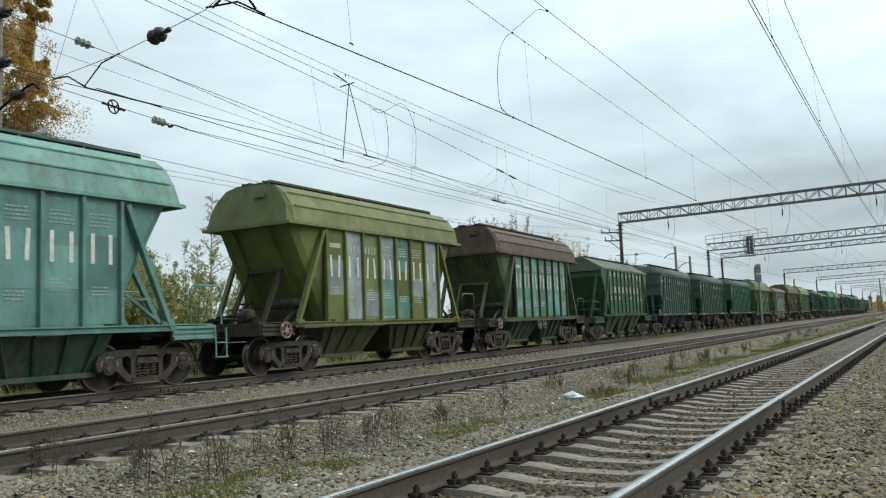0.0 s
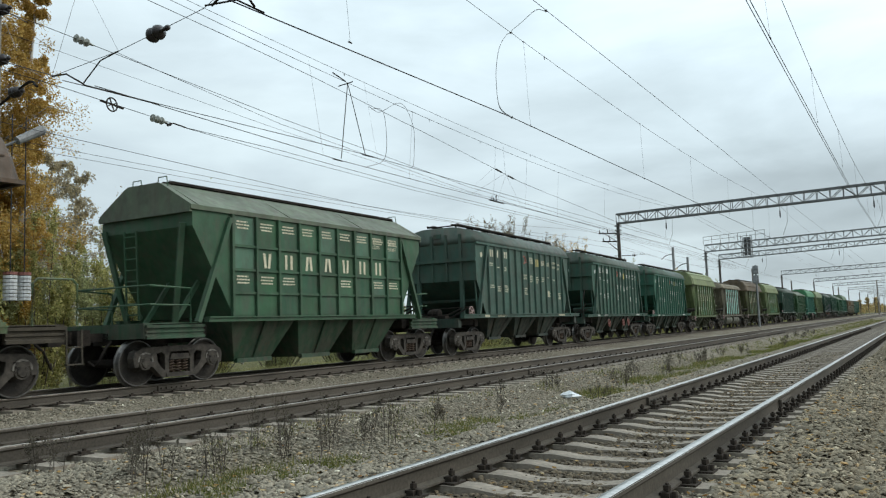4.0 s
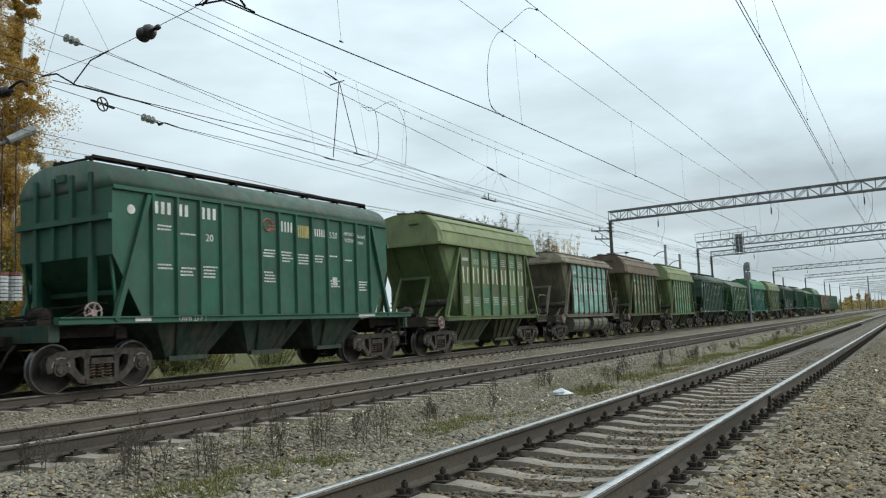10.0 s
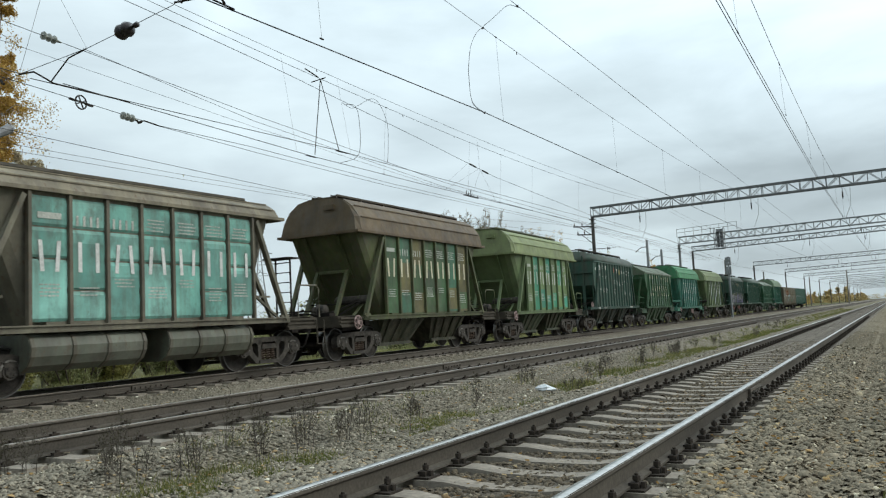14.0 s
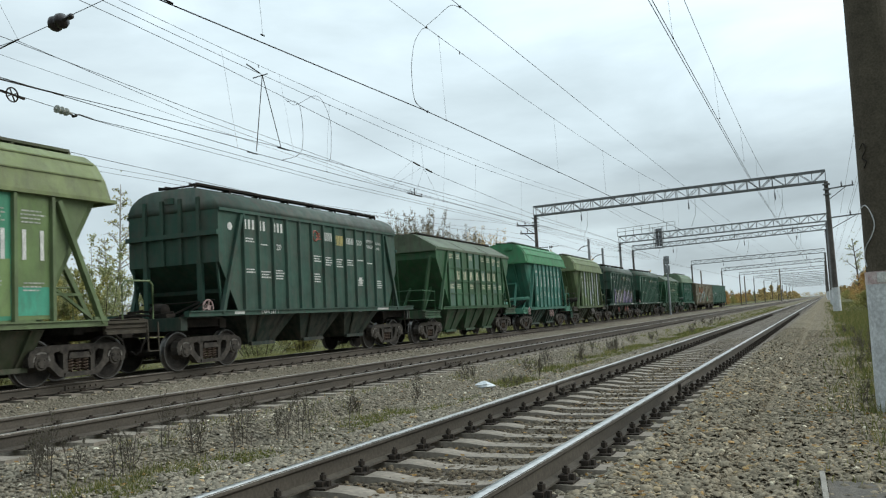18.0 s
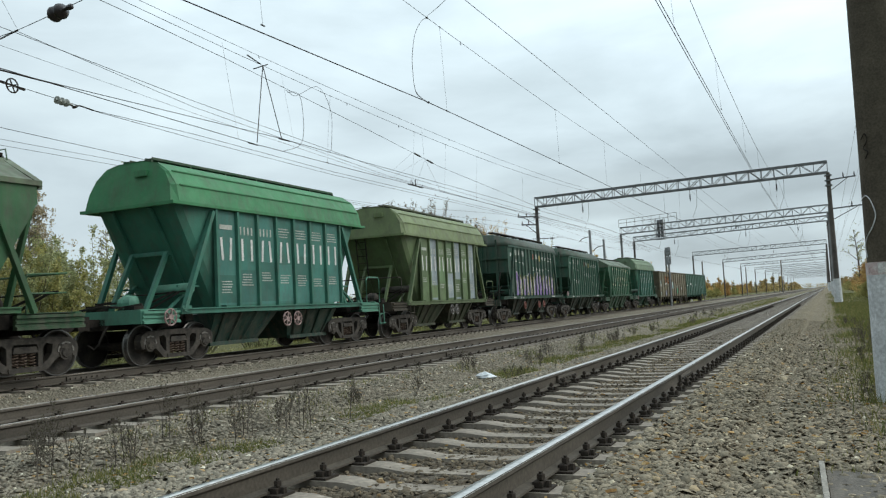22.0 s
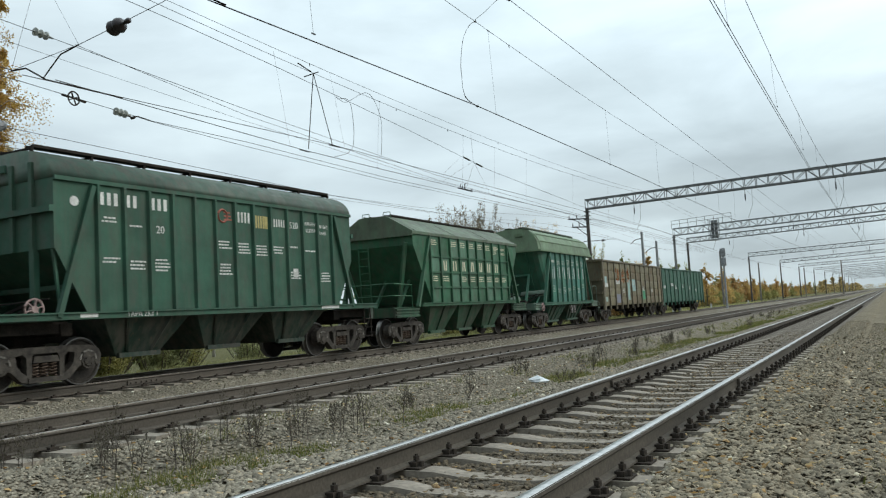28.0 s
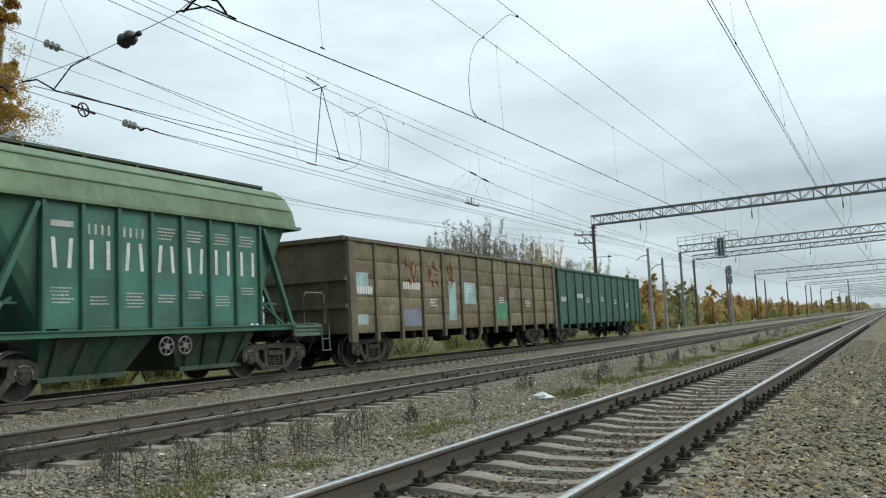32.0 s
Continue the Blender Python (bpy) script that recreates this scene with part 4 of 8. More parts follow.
    if bulged:
        barrel = [(1.22, 1.14), (1.36, 1.06), (1.42, 0.9), (1.4, 0.72), (1.3, 0.55), (1.1, 0.43)]
        for y0, y1 in ((-2.95, -0.3), (0.3, 2.95)):
            q = Shape()
            q.prism(barrel + [(-x, z) for x, z in reversed(barrel)], "y", y0, y1)
            top_ob = part("discharge_chute", q.mesh("discharge_chute", cm), root, "barrel-shaped discharge chute")
            for u in (0.02, 0.35, 0.65, 0.98):
                q = Shape()
                y = y0 + (y1 - y0) * u
                q.prism([(x + 0.025, z) for x, z in barrel] + [(1.0, 0.5), (1.0, 1.1)], "y", y - 0.04, y + 0.04)
                part("chute_band", q.mesh("chute_band", paint(shade(colour, 0.6), 0.9, 0.4)), top_ob)
    else:
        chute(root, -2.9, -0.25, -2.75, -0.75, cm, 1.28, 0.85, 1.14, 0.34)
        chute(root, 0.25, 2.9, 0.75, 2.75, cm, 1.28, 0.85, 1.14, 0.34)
    for x, y, z in wheels or ((1.52, -4.75, 1.1),):
        grey = wheel_grey and z < 1.05
        handwheel(root, HW_GREY if grey else HW_RUST, "grey" if grey else "rust", "grey spoked handwheel" if grey else "reddish brake handwheel", pose(x, y, z))
    writing_a(root, half + (0.038 if bulged else 0.014), ribs, 0.59, ink, seed, 2.3 if bulged else 2.5, small_ink)
    running_gear(root, -4.05, 3.88, 6.05, spins)
    return root


HW_B = (-2.08, 0.75, 1.81)


def hopper_b(colour, wear, rust, label, seed, spins, ink=None, end_ladder=False, graffiti=False):
    """Long mineral hopper with rounded roof shoulders, upright ends and ribbed sides."""
    ink = ink or WHITE
    colour = (colour[0] * 1.05, colour[1] * 0.96, colour[2] * 0.84)
    root = wagon_root("hopper_wagon", label)
    m = paint(colour, wear, rust)
    half, eave, top, hl = 1.5, 4.05, 4.68, 4.9
    s = Shape()
    s.prism([(-3.3, 1.42), (3.3, 1.42), (hl, 2.68), (hl, eave), (-hl, eave), (-hl, 2.68)], "x", -half, half)
    part("body", s.mesh("body", m), root)
    for sy in (-1, 1):
        for sx in (-1, 1):
            s = Shape()
            s.prism([(sy * 3.2, 1.44), (sy * 4.2, 1.44), (sy * (hl - 0.01), 2.68), (sy * (hl - 0.01), 2.75), (sy * 3.2, 1.6)], "x", min(sx * (half - 0.03), sx * (half + 0.002)), max(sx * (half - 0.03), sx * (half + 0.002)))
            part("corner_gusset", s.mesh("corner_gusset", m), root)
    for sy in (-1, 1):
        for x in (-0.9, -0.3, 0.3, 0.9):
            part("end_rib", slab("end_rib", m, x - 0.05, sy * hl, 2.68, x + 0.05, sy * (hl + 0.07), 4.4), root)
        part("end_beam", slab("end_beam", m, -half - 0.03, sy * (hl + 0.002), 3.38, half + 0.03, sy * (hl + 0.11), 3.5), root)
    r = Shape()
    prof = curve_profile(half + 0.02, eave, top, 0.5, 7)
    r.prism(prof, "y", -hl - 0.01, hl + 0.01)
    part("roof", r.mesh("roof", paint(tuple(0.62 * a + 0.3 * b for a, b in zip(colour, (0.085, 0.088, 0.08))), 0.8, rust), True), root, "rounded roof with raised seams")
    for sx in (-1, 1):
        part("eave_rail", slab("eave_rail", m, sx * (half + 0.003), -hl, eave - 0.05, sx * (half + 0.06), hl, eave + 0.03), root)
    part("end_hatch", slab("end_hatch", m, -0.2, -hl - 0.06, 4.3, 0.1, -hl - 0.012, 4.45), root)
    roof_walkway(root, 4.75, top + 0.04, STEEL_DARK, -0.45, 0.58, 0.25)
    ribs = [-3.93 + 0.655 * i for i in range(13)]
    for sx in (-1, 1):
        for y in ribs:
            q = Shape()
            q.hexa([(sx * half, y - 0.06, 1.42), (sx * (half + 0.08), y - 0.03, 1.42), (sx * (half + 0.08), y + 0.03, 1.42), (sx * half, y + 0.06, 1.42),
                    (sx * half, y - 0.06, eave - 0.05), (sx * (half + 0.08), y - 0.03, eave - 0.05), (sx * (half + 0.08), y + 0.03, eave - 0.05), (sx * half, y + 0.06, eave - 0.05)])
            part("side_rib", q.mesh("side_rib", m), root)
        for sy in (-1, 1):
            q = Shape()
            q.bar((sx * (half + 0.05), sy * 4.05, eave - 0.1), (sx * (half + 0.02), sy * 4.85, 1.35), 0.12, 0.1)
            part("diagonal_brace", q.mesh("diagonal_brace", m), root)
    for i in range(12):
        q = Shape()
        q.box(half + 0.003, ribs[i] + 0.06, 1.45, half + 0.006, ribs[i + 1] - 0.06, eave - 0.06)
        part("side_panel", q.mesh("side_panel", paint(shade(colour, (1.0, 1.08, 0.93, 1.04)[(i * 5 + seed) % 4]), wear, rust * 0.6)), root)
    for sy in (-1, 1):
        for x in (-0.9, 0.9):
            part("end_post", slab("end_post", m, x - 0.07, sy * 4.84, 1.3, x + 0.07, sy * 4.96, 2.72), root)
        for x in (-1.4, 1.4):
            q = Shape()
            q.bar((x, sy * 4.86, 2.7), (x, sy * 4.7, 1.3), 0.05, 0.05)
            part("end_strut", q.mesh("end_strut", m), root)
        part("slope_sheet_beam", slab("slope_sheet_beam", m, -half + 0.02, sy * 4.05, 1.93, half - 0.02, sy * 4.2, 2.03), root)
    underframe(root, 6.72, 6.1, m, 1.3, 1.44, deck=paint(shade(colour, 0.55), 0.9, 0.3), channel=False)
    # chutes repeat the body green, with underfloor shade put into the colour
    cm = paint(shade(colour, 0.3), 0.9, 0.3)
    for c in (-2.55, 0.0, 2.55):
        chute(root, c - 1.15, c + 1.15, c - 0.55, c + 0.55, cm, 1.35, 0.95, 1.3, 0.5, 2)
    brake_gear(root, -5.5, STEEL_DARK, False)
    for y in (5.6,):
        q = Shape()
        for k in (-0.17, 0.17):
            q.bar((1.5, y + k, 1.3), (1.52, y + k, 0.42), 0.035, 0.02)
        for z in (0.46, 0.72, 0.98):
            q.bar((1.52, y - 0.18, z), (1.52, y + 0.18, z), 0.1, 0.025)
        part("step_ladder", q.mesh("step_ladder", STEEL_DARK), root, "hanging steel steps at the platform")
    if not end_ladder:
        handwheel(root, HW_RUST, "rust", "reddish brake handwheel", pose(1.45, -5.3, 1.52))
    for y in HW_B if end_ladder else ():
        handwheel(root, RED, "red", "faded red handwheel", pose(1.45, y, 0.95))
    if end_ladder:
        ladder(root, (-0.1, -hl - 0.12, 1.3), (-0.1, -hl - 0.12, 4.6), (1, 0, 0), m, 11)
        railing(root, [(1.25, -5.95, 1.28), (1.25, -5.95, 2.0), (1.22, -5.6, 2.35), (1.1, -5.0, 2.7), (1.1, -4.95, 2.7)], STEEL_DARK)
        railing(root, [(-1.25, -5.95, 1.28), (-1.25, -5.95, 2.0), (-1.22, -5.6, 2.35), (-1.1, -5.0, 2.7), (-1.1, -4.95, 2.7)], STEEL_DARK)
        q = Shape()
        q.cyl((0.35, -4.6, 1.66), (1.38, -4.6, 1.66), 0.15, 12)
        q.cyl((1.38, -4.6, 1.66), (1.44, -4.6, 1.66), 0.15, 12, 0.08)
        part("air_reservoir", q.mesh("air_reservoir", m), root, "painted air reservoir")
        for k in (-0.75, -0.35):
            q = Shape()
            q.tube([(k, -hl + 0.15, 4.6), (k, -hl + 0.15, 4.98), (k + 0.3, -hl + 0.15, 4.98), (k + 0.3, -hl + 0.15, 4.6)], 0.018, 4)
            part("roof_handle", q.mesh("roof_handle", m), root)
    # marks: number bars, small notices, plain coloured shapes for the operator's mark
    x = half + 0.008
    for i, k in ((0, 3), (1, 2), (2, 3)):
        c = (ribs[i] + ribs[i + 1]) / 2
        q = Shape()
        for j in range(k):
            q.box(x, c - 0.25 + 0.17 * j, 3.6, x + 0.003, c - 0.16 + 0.17 * j, 3.86)
        part("number_mark", q.mesh("number_mark", ink), root, "plain bars in place of the wagon number")
    marks = ((0, 3.33, 2), (1, 3.2, 1), (0, 2.5, 2), (1, 2.45, 3), (2, 2.5, 4), (5, 3.0, 3), (6, 2.98, 4), (7, 2.95, 4), (8, 2.95, 3), (5, 2.45, 4), (9, 2.98, 1), (10, 2.9, 1), (9, 2.3, 3), (11, 2.3, 4))
    for j, (i, z, lines) in enumerate(marks):
        q = Shape()
        text_bars(q, x, (ribs[i] + ribs[i + 1]) / 2, z, 0.46, lines, 0.075, 0.036, seed * 31 + j)
        tagged(part("notice", q.mesh("notice", ink), root, "small stencilled notices, not legible"), kind="stuff")
    c = [(ribs[i] + ribs[i + 1]) / 2 for i in range(12)]
    q = Shape()
    q.tube([(x + 0.001, c[5] - 0.06 + 0.15 * math.cos(a), 3.64 + 0.15 * math.sin(a)) for a in [0.35 * k for k in range(19)]], 0.028, 4)
    part("operator_patch", q.mesh("operator_patch", LOGO_RED), root, "faded red ring of the operator's mark")
    q = Shape()
    for k in range(3):
        q.box(x, c[5] - 0.02, 3.54 + 0.085 * k, x + 0.004, c[5] + 0.25 - 0.03 * k, 3.575 + 0.085 * k)
    part("operator_bars", q.mesh("operator_bars", LOGO_RED), root, "faded red bars of the operator's mark")
    for j in range(4):
        part("operator_bar", slab("operator_bar", ink, x, c[6] - 0.2 + 0.12 * j, 3.52, x + 0.003, c[6] - 0.14 + 0.12 * j, 3.78), root, "plain pale bar of the operator's mark")
    for j in range(6):
        part("operator_bar", slab("operator_bar", ink, x, c[8] - 0.27 + 0.095 * j, 3.5, x + 0.003, c[8] - 0.22 + 0.095 * j, 3.7), root, "plain pale bar of the operator's mark")
    q = Shape()
    for j in range(4):
        q.box(x, c[7] - 0.22 + 0.09 * j, 3.42, x + 0.003, c[7] - 0.16 + 0.09 * j, 3.74)
    q.box(x, c[7] + 0.12, 3.42, x + 0.003, c[7] + 0.24, 3.74)
    part("operator_stripes", q.mesh("operator_stripes", LOGO_YELLOW), root, "yellow stripes of the operator's mark")
    for word, y, z, size in (("МИНЕРА", ribs[10] + 0.08, 3.62, 0.13), ("УДОБР", ribs[10] + 0.16, 3.44, 0.13), ("ЛЬНЫЕ", ribs[11] + 0.06, 3.58, 0.13), ("ЕНИЯ", ribs[11] + 0.06, 3.4, 0.13), ("20", c[2] - 0.14, 3.1, 0.24), ("520", c[9] - 0.2, 3.5, 0.24)):
        part("lettering", cached((word, size, ink.name), lambda: lettering(word, size, "lettering", ink)), root, "stencilled freight lettering", pose(x + 0.003, y, z))
    part("lettering", cached(("tara", ink.name), lambda: lettering("ТАРА 23.3 Т", 0.15, "lettering", ink)), root, "stencilled tare weight", pose(1.56, -3.3, 1.32))
    for box in ((x, c[9] - 0.1, 2.2, x + 0.003, c[9] + 0.1, 2.42), (1.555, 3.3, 1.33, 1.558, 4.1, 1.42), (1.555, -4.4, 1.33, 1.558, -4.0, 1.42)):
        part("white_plate", slab("white_plate", ink, *box), root, "small white plate")
    q = Shape()
    q.cyl((x, -4.45, 3.62), (x + 0.004, -4.45, 3.62), 0.1, 14)
    part("badge", q.mesh("badge", ink), root, "round pale badge")
    if graffiti:
        violet = plain("violet_spray_paint", (0.15, 0.1, 0.26), (0.3, 0.22, 0.44), 1.5, 0.55, 0, 0)
        moss = plain("olive_spray_paint", (0.16, 0.17, 0.06), (0.26, 0.26, 0.1), 3.0, 0.55, 0, 0)
        rnd = random.Random(5)
        for i in range(12):
            for lo, hi, xx in ((ribs[i] + 0.06, ribs[i + 1] - 0.06, half + 0.012), (ribs[i + 1] - 0.035, ribs[i + 1] + 0.035, half + 0.081)):
                wide = hi - lo > 0.2
                tops = [(lo + (hi - lo) * k / 4, 2.5 + 0.14 * math.sin(i * 1.9 + k * 0.9) + rnd.uniform(-0.14, 0.14)) for k in range(5)]
                q = Shape()
                q.prism([(lo, 1.48), (hi, 1.48)] + list(reversed(tops)), "x", xx, xx + 0.003)
                part("graffiti_fill", q.mesh("graffiti_fill", moss if rnd.random() < 0.35 else violet), root, "sprayed colour field")
                if not wide:
                    continue
                for k in range(2):
                    c, z, w = rnd.uniform(lo + 0.12, hi - 0.12), rnd.uniform(1.7, 2.4), rnd.uniform(0.1, 0.17)
                    pts = [(min(max(c + w * rnd.uniform(0.7, 1.3) * math.cos(a), lo), hi), z + 0.22 * rnd.uniform(0.6, 1.4) * math.sin(a)) for a in [0.785 * j for j in range(8)]]
                    q = Shape()
                    q.prism(pts, "x", xx + 0.003, xx + 0.005)
                    part("graffiti_patch", q.mesh("graffiti_patch", rnd.choice((moss, violet, moss))), root, "sprayed patch of a second colour")
                for k in range(3):
                    y, z = rnd.uniform(lo + 0.06, hi - 0.1), rnd.uniform(2.2, 2.55)
                    pts = [(xx + 0.006, y, z)]
                    for j in range(5):
                        y = min(max(y + rnd.uniform(-0.13, 0.15), lo + 0.02), hi - 0.02)
                        z = max(z - rnd.uniform(0.05, 0.22), 1.52)
                        pts.append((xx + 0.006, y, z))
                    q = Shape()
                    q.tube(pts, 0.017, 4)
                    part("graffiti_outline", q.mesh("graffiti_outline", WHITE), root, "white sprayed zigzag stroke")
                q = Shape()
                q.tube([(xx + 0.006, y, z + 0.02) for y, z in tops], 0.022, 4)
                part("graffiti_outline", q.mesh("graffiti_outline", WHITE if i % 3 == 0 else moss), root, "sprayed outline stroke")
    running_gear(root, -4.82, 4.82, 6.72, spins)
    return root


def hopper_c(colour, wear, rust, label, seed, spins, panels):
    """Older mineral hopper with gridded sides, lettered in cream, ends cut back under an upright band."""
    root = wagon_root("hopper_wagon", label)
    m = paint(colour, wear, rust)
    half, eave, top = 1.5, 3.78, 4.48
    s = Shape()
    s.prism([(-3.5, 1.42), (3.5, 1.42), (4.72, 3.42), (4.72, eave), (-4.72, eave), (-4.72, 3.42)], "x", -half, half)
    part("body", s.mesh("body", m), root)
    for sy in (-1, 1):
        for x in (-1.35, 1.25):
            s = Shape()
            s.bar((x, sy * 4.78, 3.5), (x * 0.6, sy * 4.55, 1.3), 0.12, 0.1)
            part("end_strut", s.mesh("end_strut", m), root)
    roof_c = paint(tuple(0.55 * a + 0.45 * b for a, b in zip(shade(colour, 1.1), (0.17, 0.155, 0.12))), 0.9, rust)
    r = Shape()
    r.prism([(-1.5, eave), (-1.5, eave + 0.1), (-0.62, top - 0.05), (-0.5, top), (0.5, top), (0.62, top - 0.05), (1.55, eave + 0.1), (1.55, eave)], "y", -4.8, 4.8)
    for sy in (-1, 1):
        r.box(-1.52, min(sy * 4.74, sy * 4.82), eave - 0.06, 1.52, max(sy * 4.74, sy * 4.82), eave + 0.05)
    for y in (-4.6, -1.55, 1.55, 4.6):
        for sx in (-1, 1):
            q = Shape()
            q.bar((sx * 1.56, y, eave + 0.107), (sx * 0.6, y, top - 0.045), 0.025, 0.014)
            part("roof_seam", q.mesh("roof_seam", roof_c), root)
    part("roof", r.mesh("roof", roof_c), root, "dusty sloping roof with seams")
    roof_walkway(root, 4.5, top - 0.03, STEEL_DARK, rear=0.2)
    for sy in (-1, 1):
        q = Shape()
        for x in (-0.5, 0.35):
            q.tube([(x, sy * 4.68, 4.4), (x + 0.04, sy * 4.68, 4.62), (x + 0.3, sy * 4.68, 4.62), (x + 0.34, sy * 4.68, 4.4)], 0.016, 4)
        part("roof_handle", q.mesh("roof_handle", m), root)
    ribs = [-3.55 + 0.79 * i for i in range(10)]
    for sx in (-1, 1):
        for y in ribs:
            q = Shape()
            q.box(min(sx * half, sx * (half + 0.08)), y - 0.035, 1.42, max(sx * half, sx * (half + 0.08)), y + 0.035, eave)
            part("side_rib", q.mesh("side_rib", m), root)
        for z in (1.96, 2.5, 3.06):
            q = Shape()
            q.box(min(sx * half, sx * (half + 0.05)), -3.5, z - 0.03, max(sx * half, sx * (half + 0.05)), 3.55, z + 0.03)
            part("side_rail", q.mesh("side_rail", m), root)
        for sy in (-1, 1):
            q = Shape()
            q.bar((sx * (half + 0.04), sy * 3.62, eave - 0.1), (sx * (half + 0.02), sy * 4.6, 1.3), 0.12, 0.1)
            part("diagonal_brace", q.mesh("diagonal_brace", m), root)
    rnd = random.Random(seed)
    for i in range(9):
        for k, (z0, z1) in enumerate(((1.45, 1.93), (1.99, 2.47), (2.53, 3.03), (3.09, eave - 0.02))):
            q = Shape()
            q.box(half + 0.003, ribs[i] + 0.04, z0, half + 0.007, ribs[i + 1] - 0.04, z1)
            part("side_panel", q.mesh("side_panel", paint(rnd.choice(panels), wear, rust * 0.5)), root)
            if k in (1, 3) and rnd.random() < 0.8:
                q = Shape()
                text_bars(q, half + 0.01, (ribs[i] + ribs[i + 1]) / 2, z1 - 0.14, 0.5, 3, 0.075, 0.036, seed * 9 + i)
                tagged(part("notice", q.mesh("notice", CREAM), root, "small stencilled notices, not legible"), kind="stuff")
    for i in range(7):
        c = (ribs[i + 1] + ribs[i + 2]) / 2
        brand_mark(root, half + 0.012, c, 2.57, 0.36, 0.29, i, CREAM, "plain cream bar of the operator's mark")
    for word, i, z in (("МИНЕРА", 7, 3.52), ("УДОБ", 7, 3.34), ("ЛЬНЫЕ", 8, 3.5), ("РЕНИЯ", 8, 3.32)):
        part("lettering", cached((word, 0.14, "CREAM"), lambda: lettering(word, 0.14, "lettering", CREAM)), root, "stencilled freight lettering", pose(half + 0.013, ribs[i] + 0.1, z))
    ladder(root, (-0.45, -4.7, 1.4), (-0.45, -4.78, 3.45), (1, 0, 0), m, 8)
    q = Shape()
    for x in (-0.2, 0.75):
        q.bar((x, -4.6, 1.27), (x + 0.15, -3.95, 2.3), 0.09, 0.09)
    q.bar((-0.2, -3.9, 2.3), (0.95, -3.9, 2.3), 0.09, 0.09)
    part("end_frame", q.mesh("end_frame", m), root)
    for y0, sy in ((-4.6, -1), (4.6, 1)):
        railing(root, [(1.3, y0, 1.28), (1.3, y0, 2.05), (1.2, y0 + sy * 1.0, 2.1), (-1.2, y0 + sy * 1.0, 2.1), (-1.3, y0, 2.05), (-1.3, y0, 1.28)], m)
    brake_gear(root, 4.7, STEEL_DARK, False)
    underframe(root, 6.45, 4.3, m, 1.3, 1.42, deck=paint(shade(colour, 0.7), 0.9, 0.3))
    # chute paint is the body colour cut to 0.6 to stand for underfloor shade
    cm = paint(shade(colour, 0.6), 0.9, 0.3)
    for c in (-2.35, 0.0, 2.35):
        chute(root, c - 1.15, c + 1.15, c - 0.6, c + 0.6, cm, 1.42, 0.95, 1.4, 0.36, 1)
    running_gear(root, -4.72, 4.72, 6.45, spins)
    return root


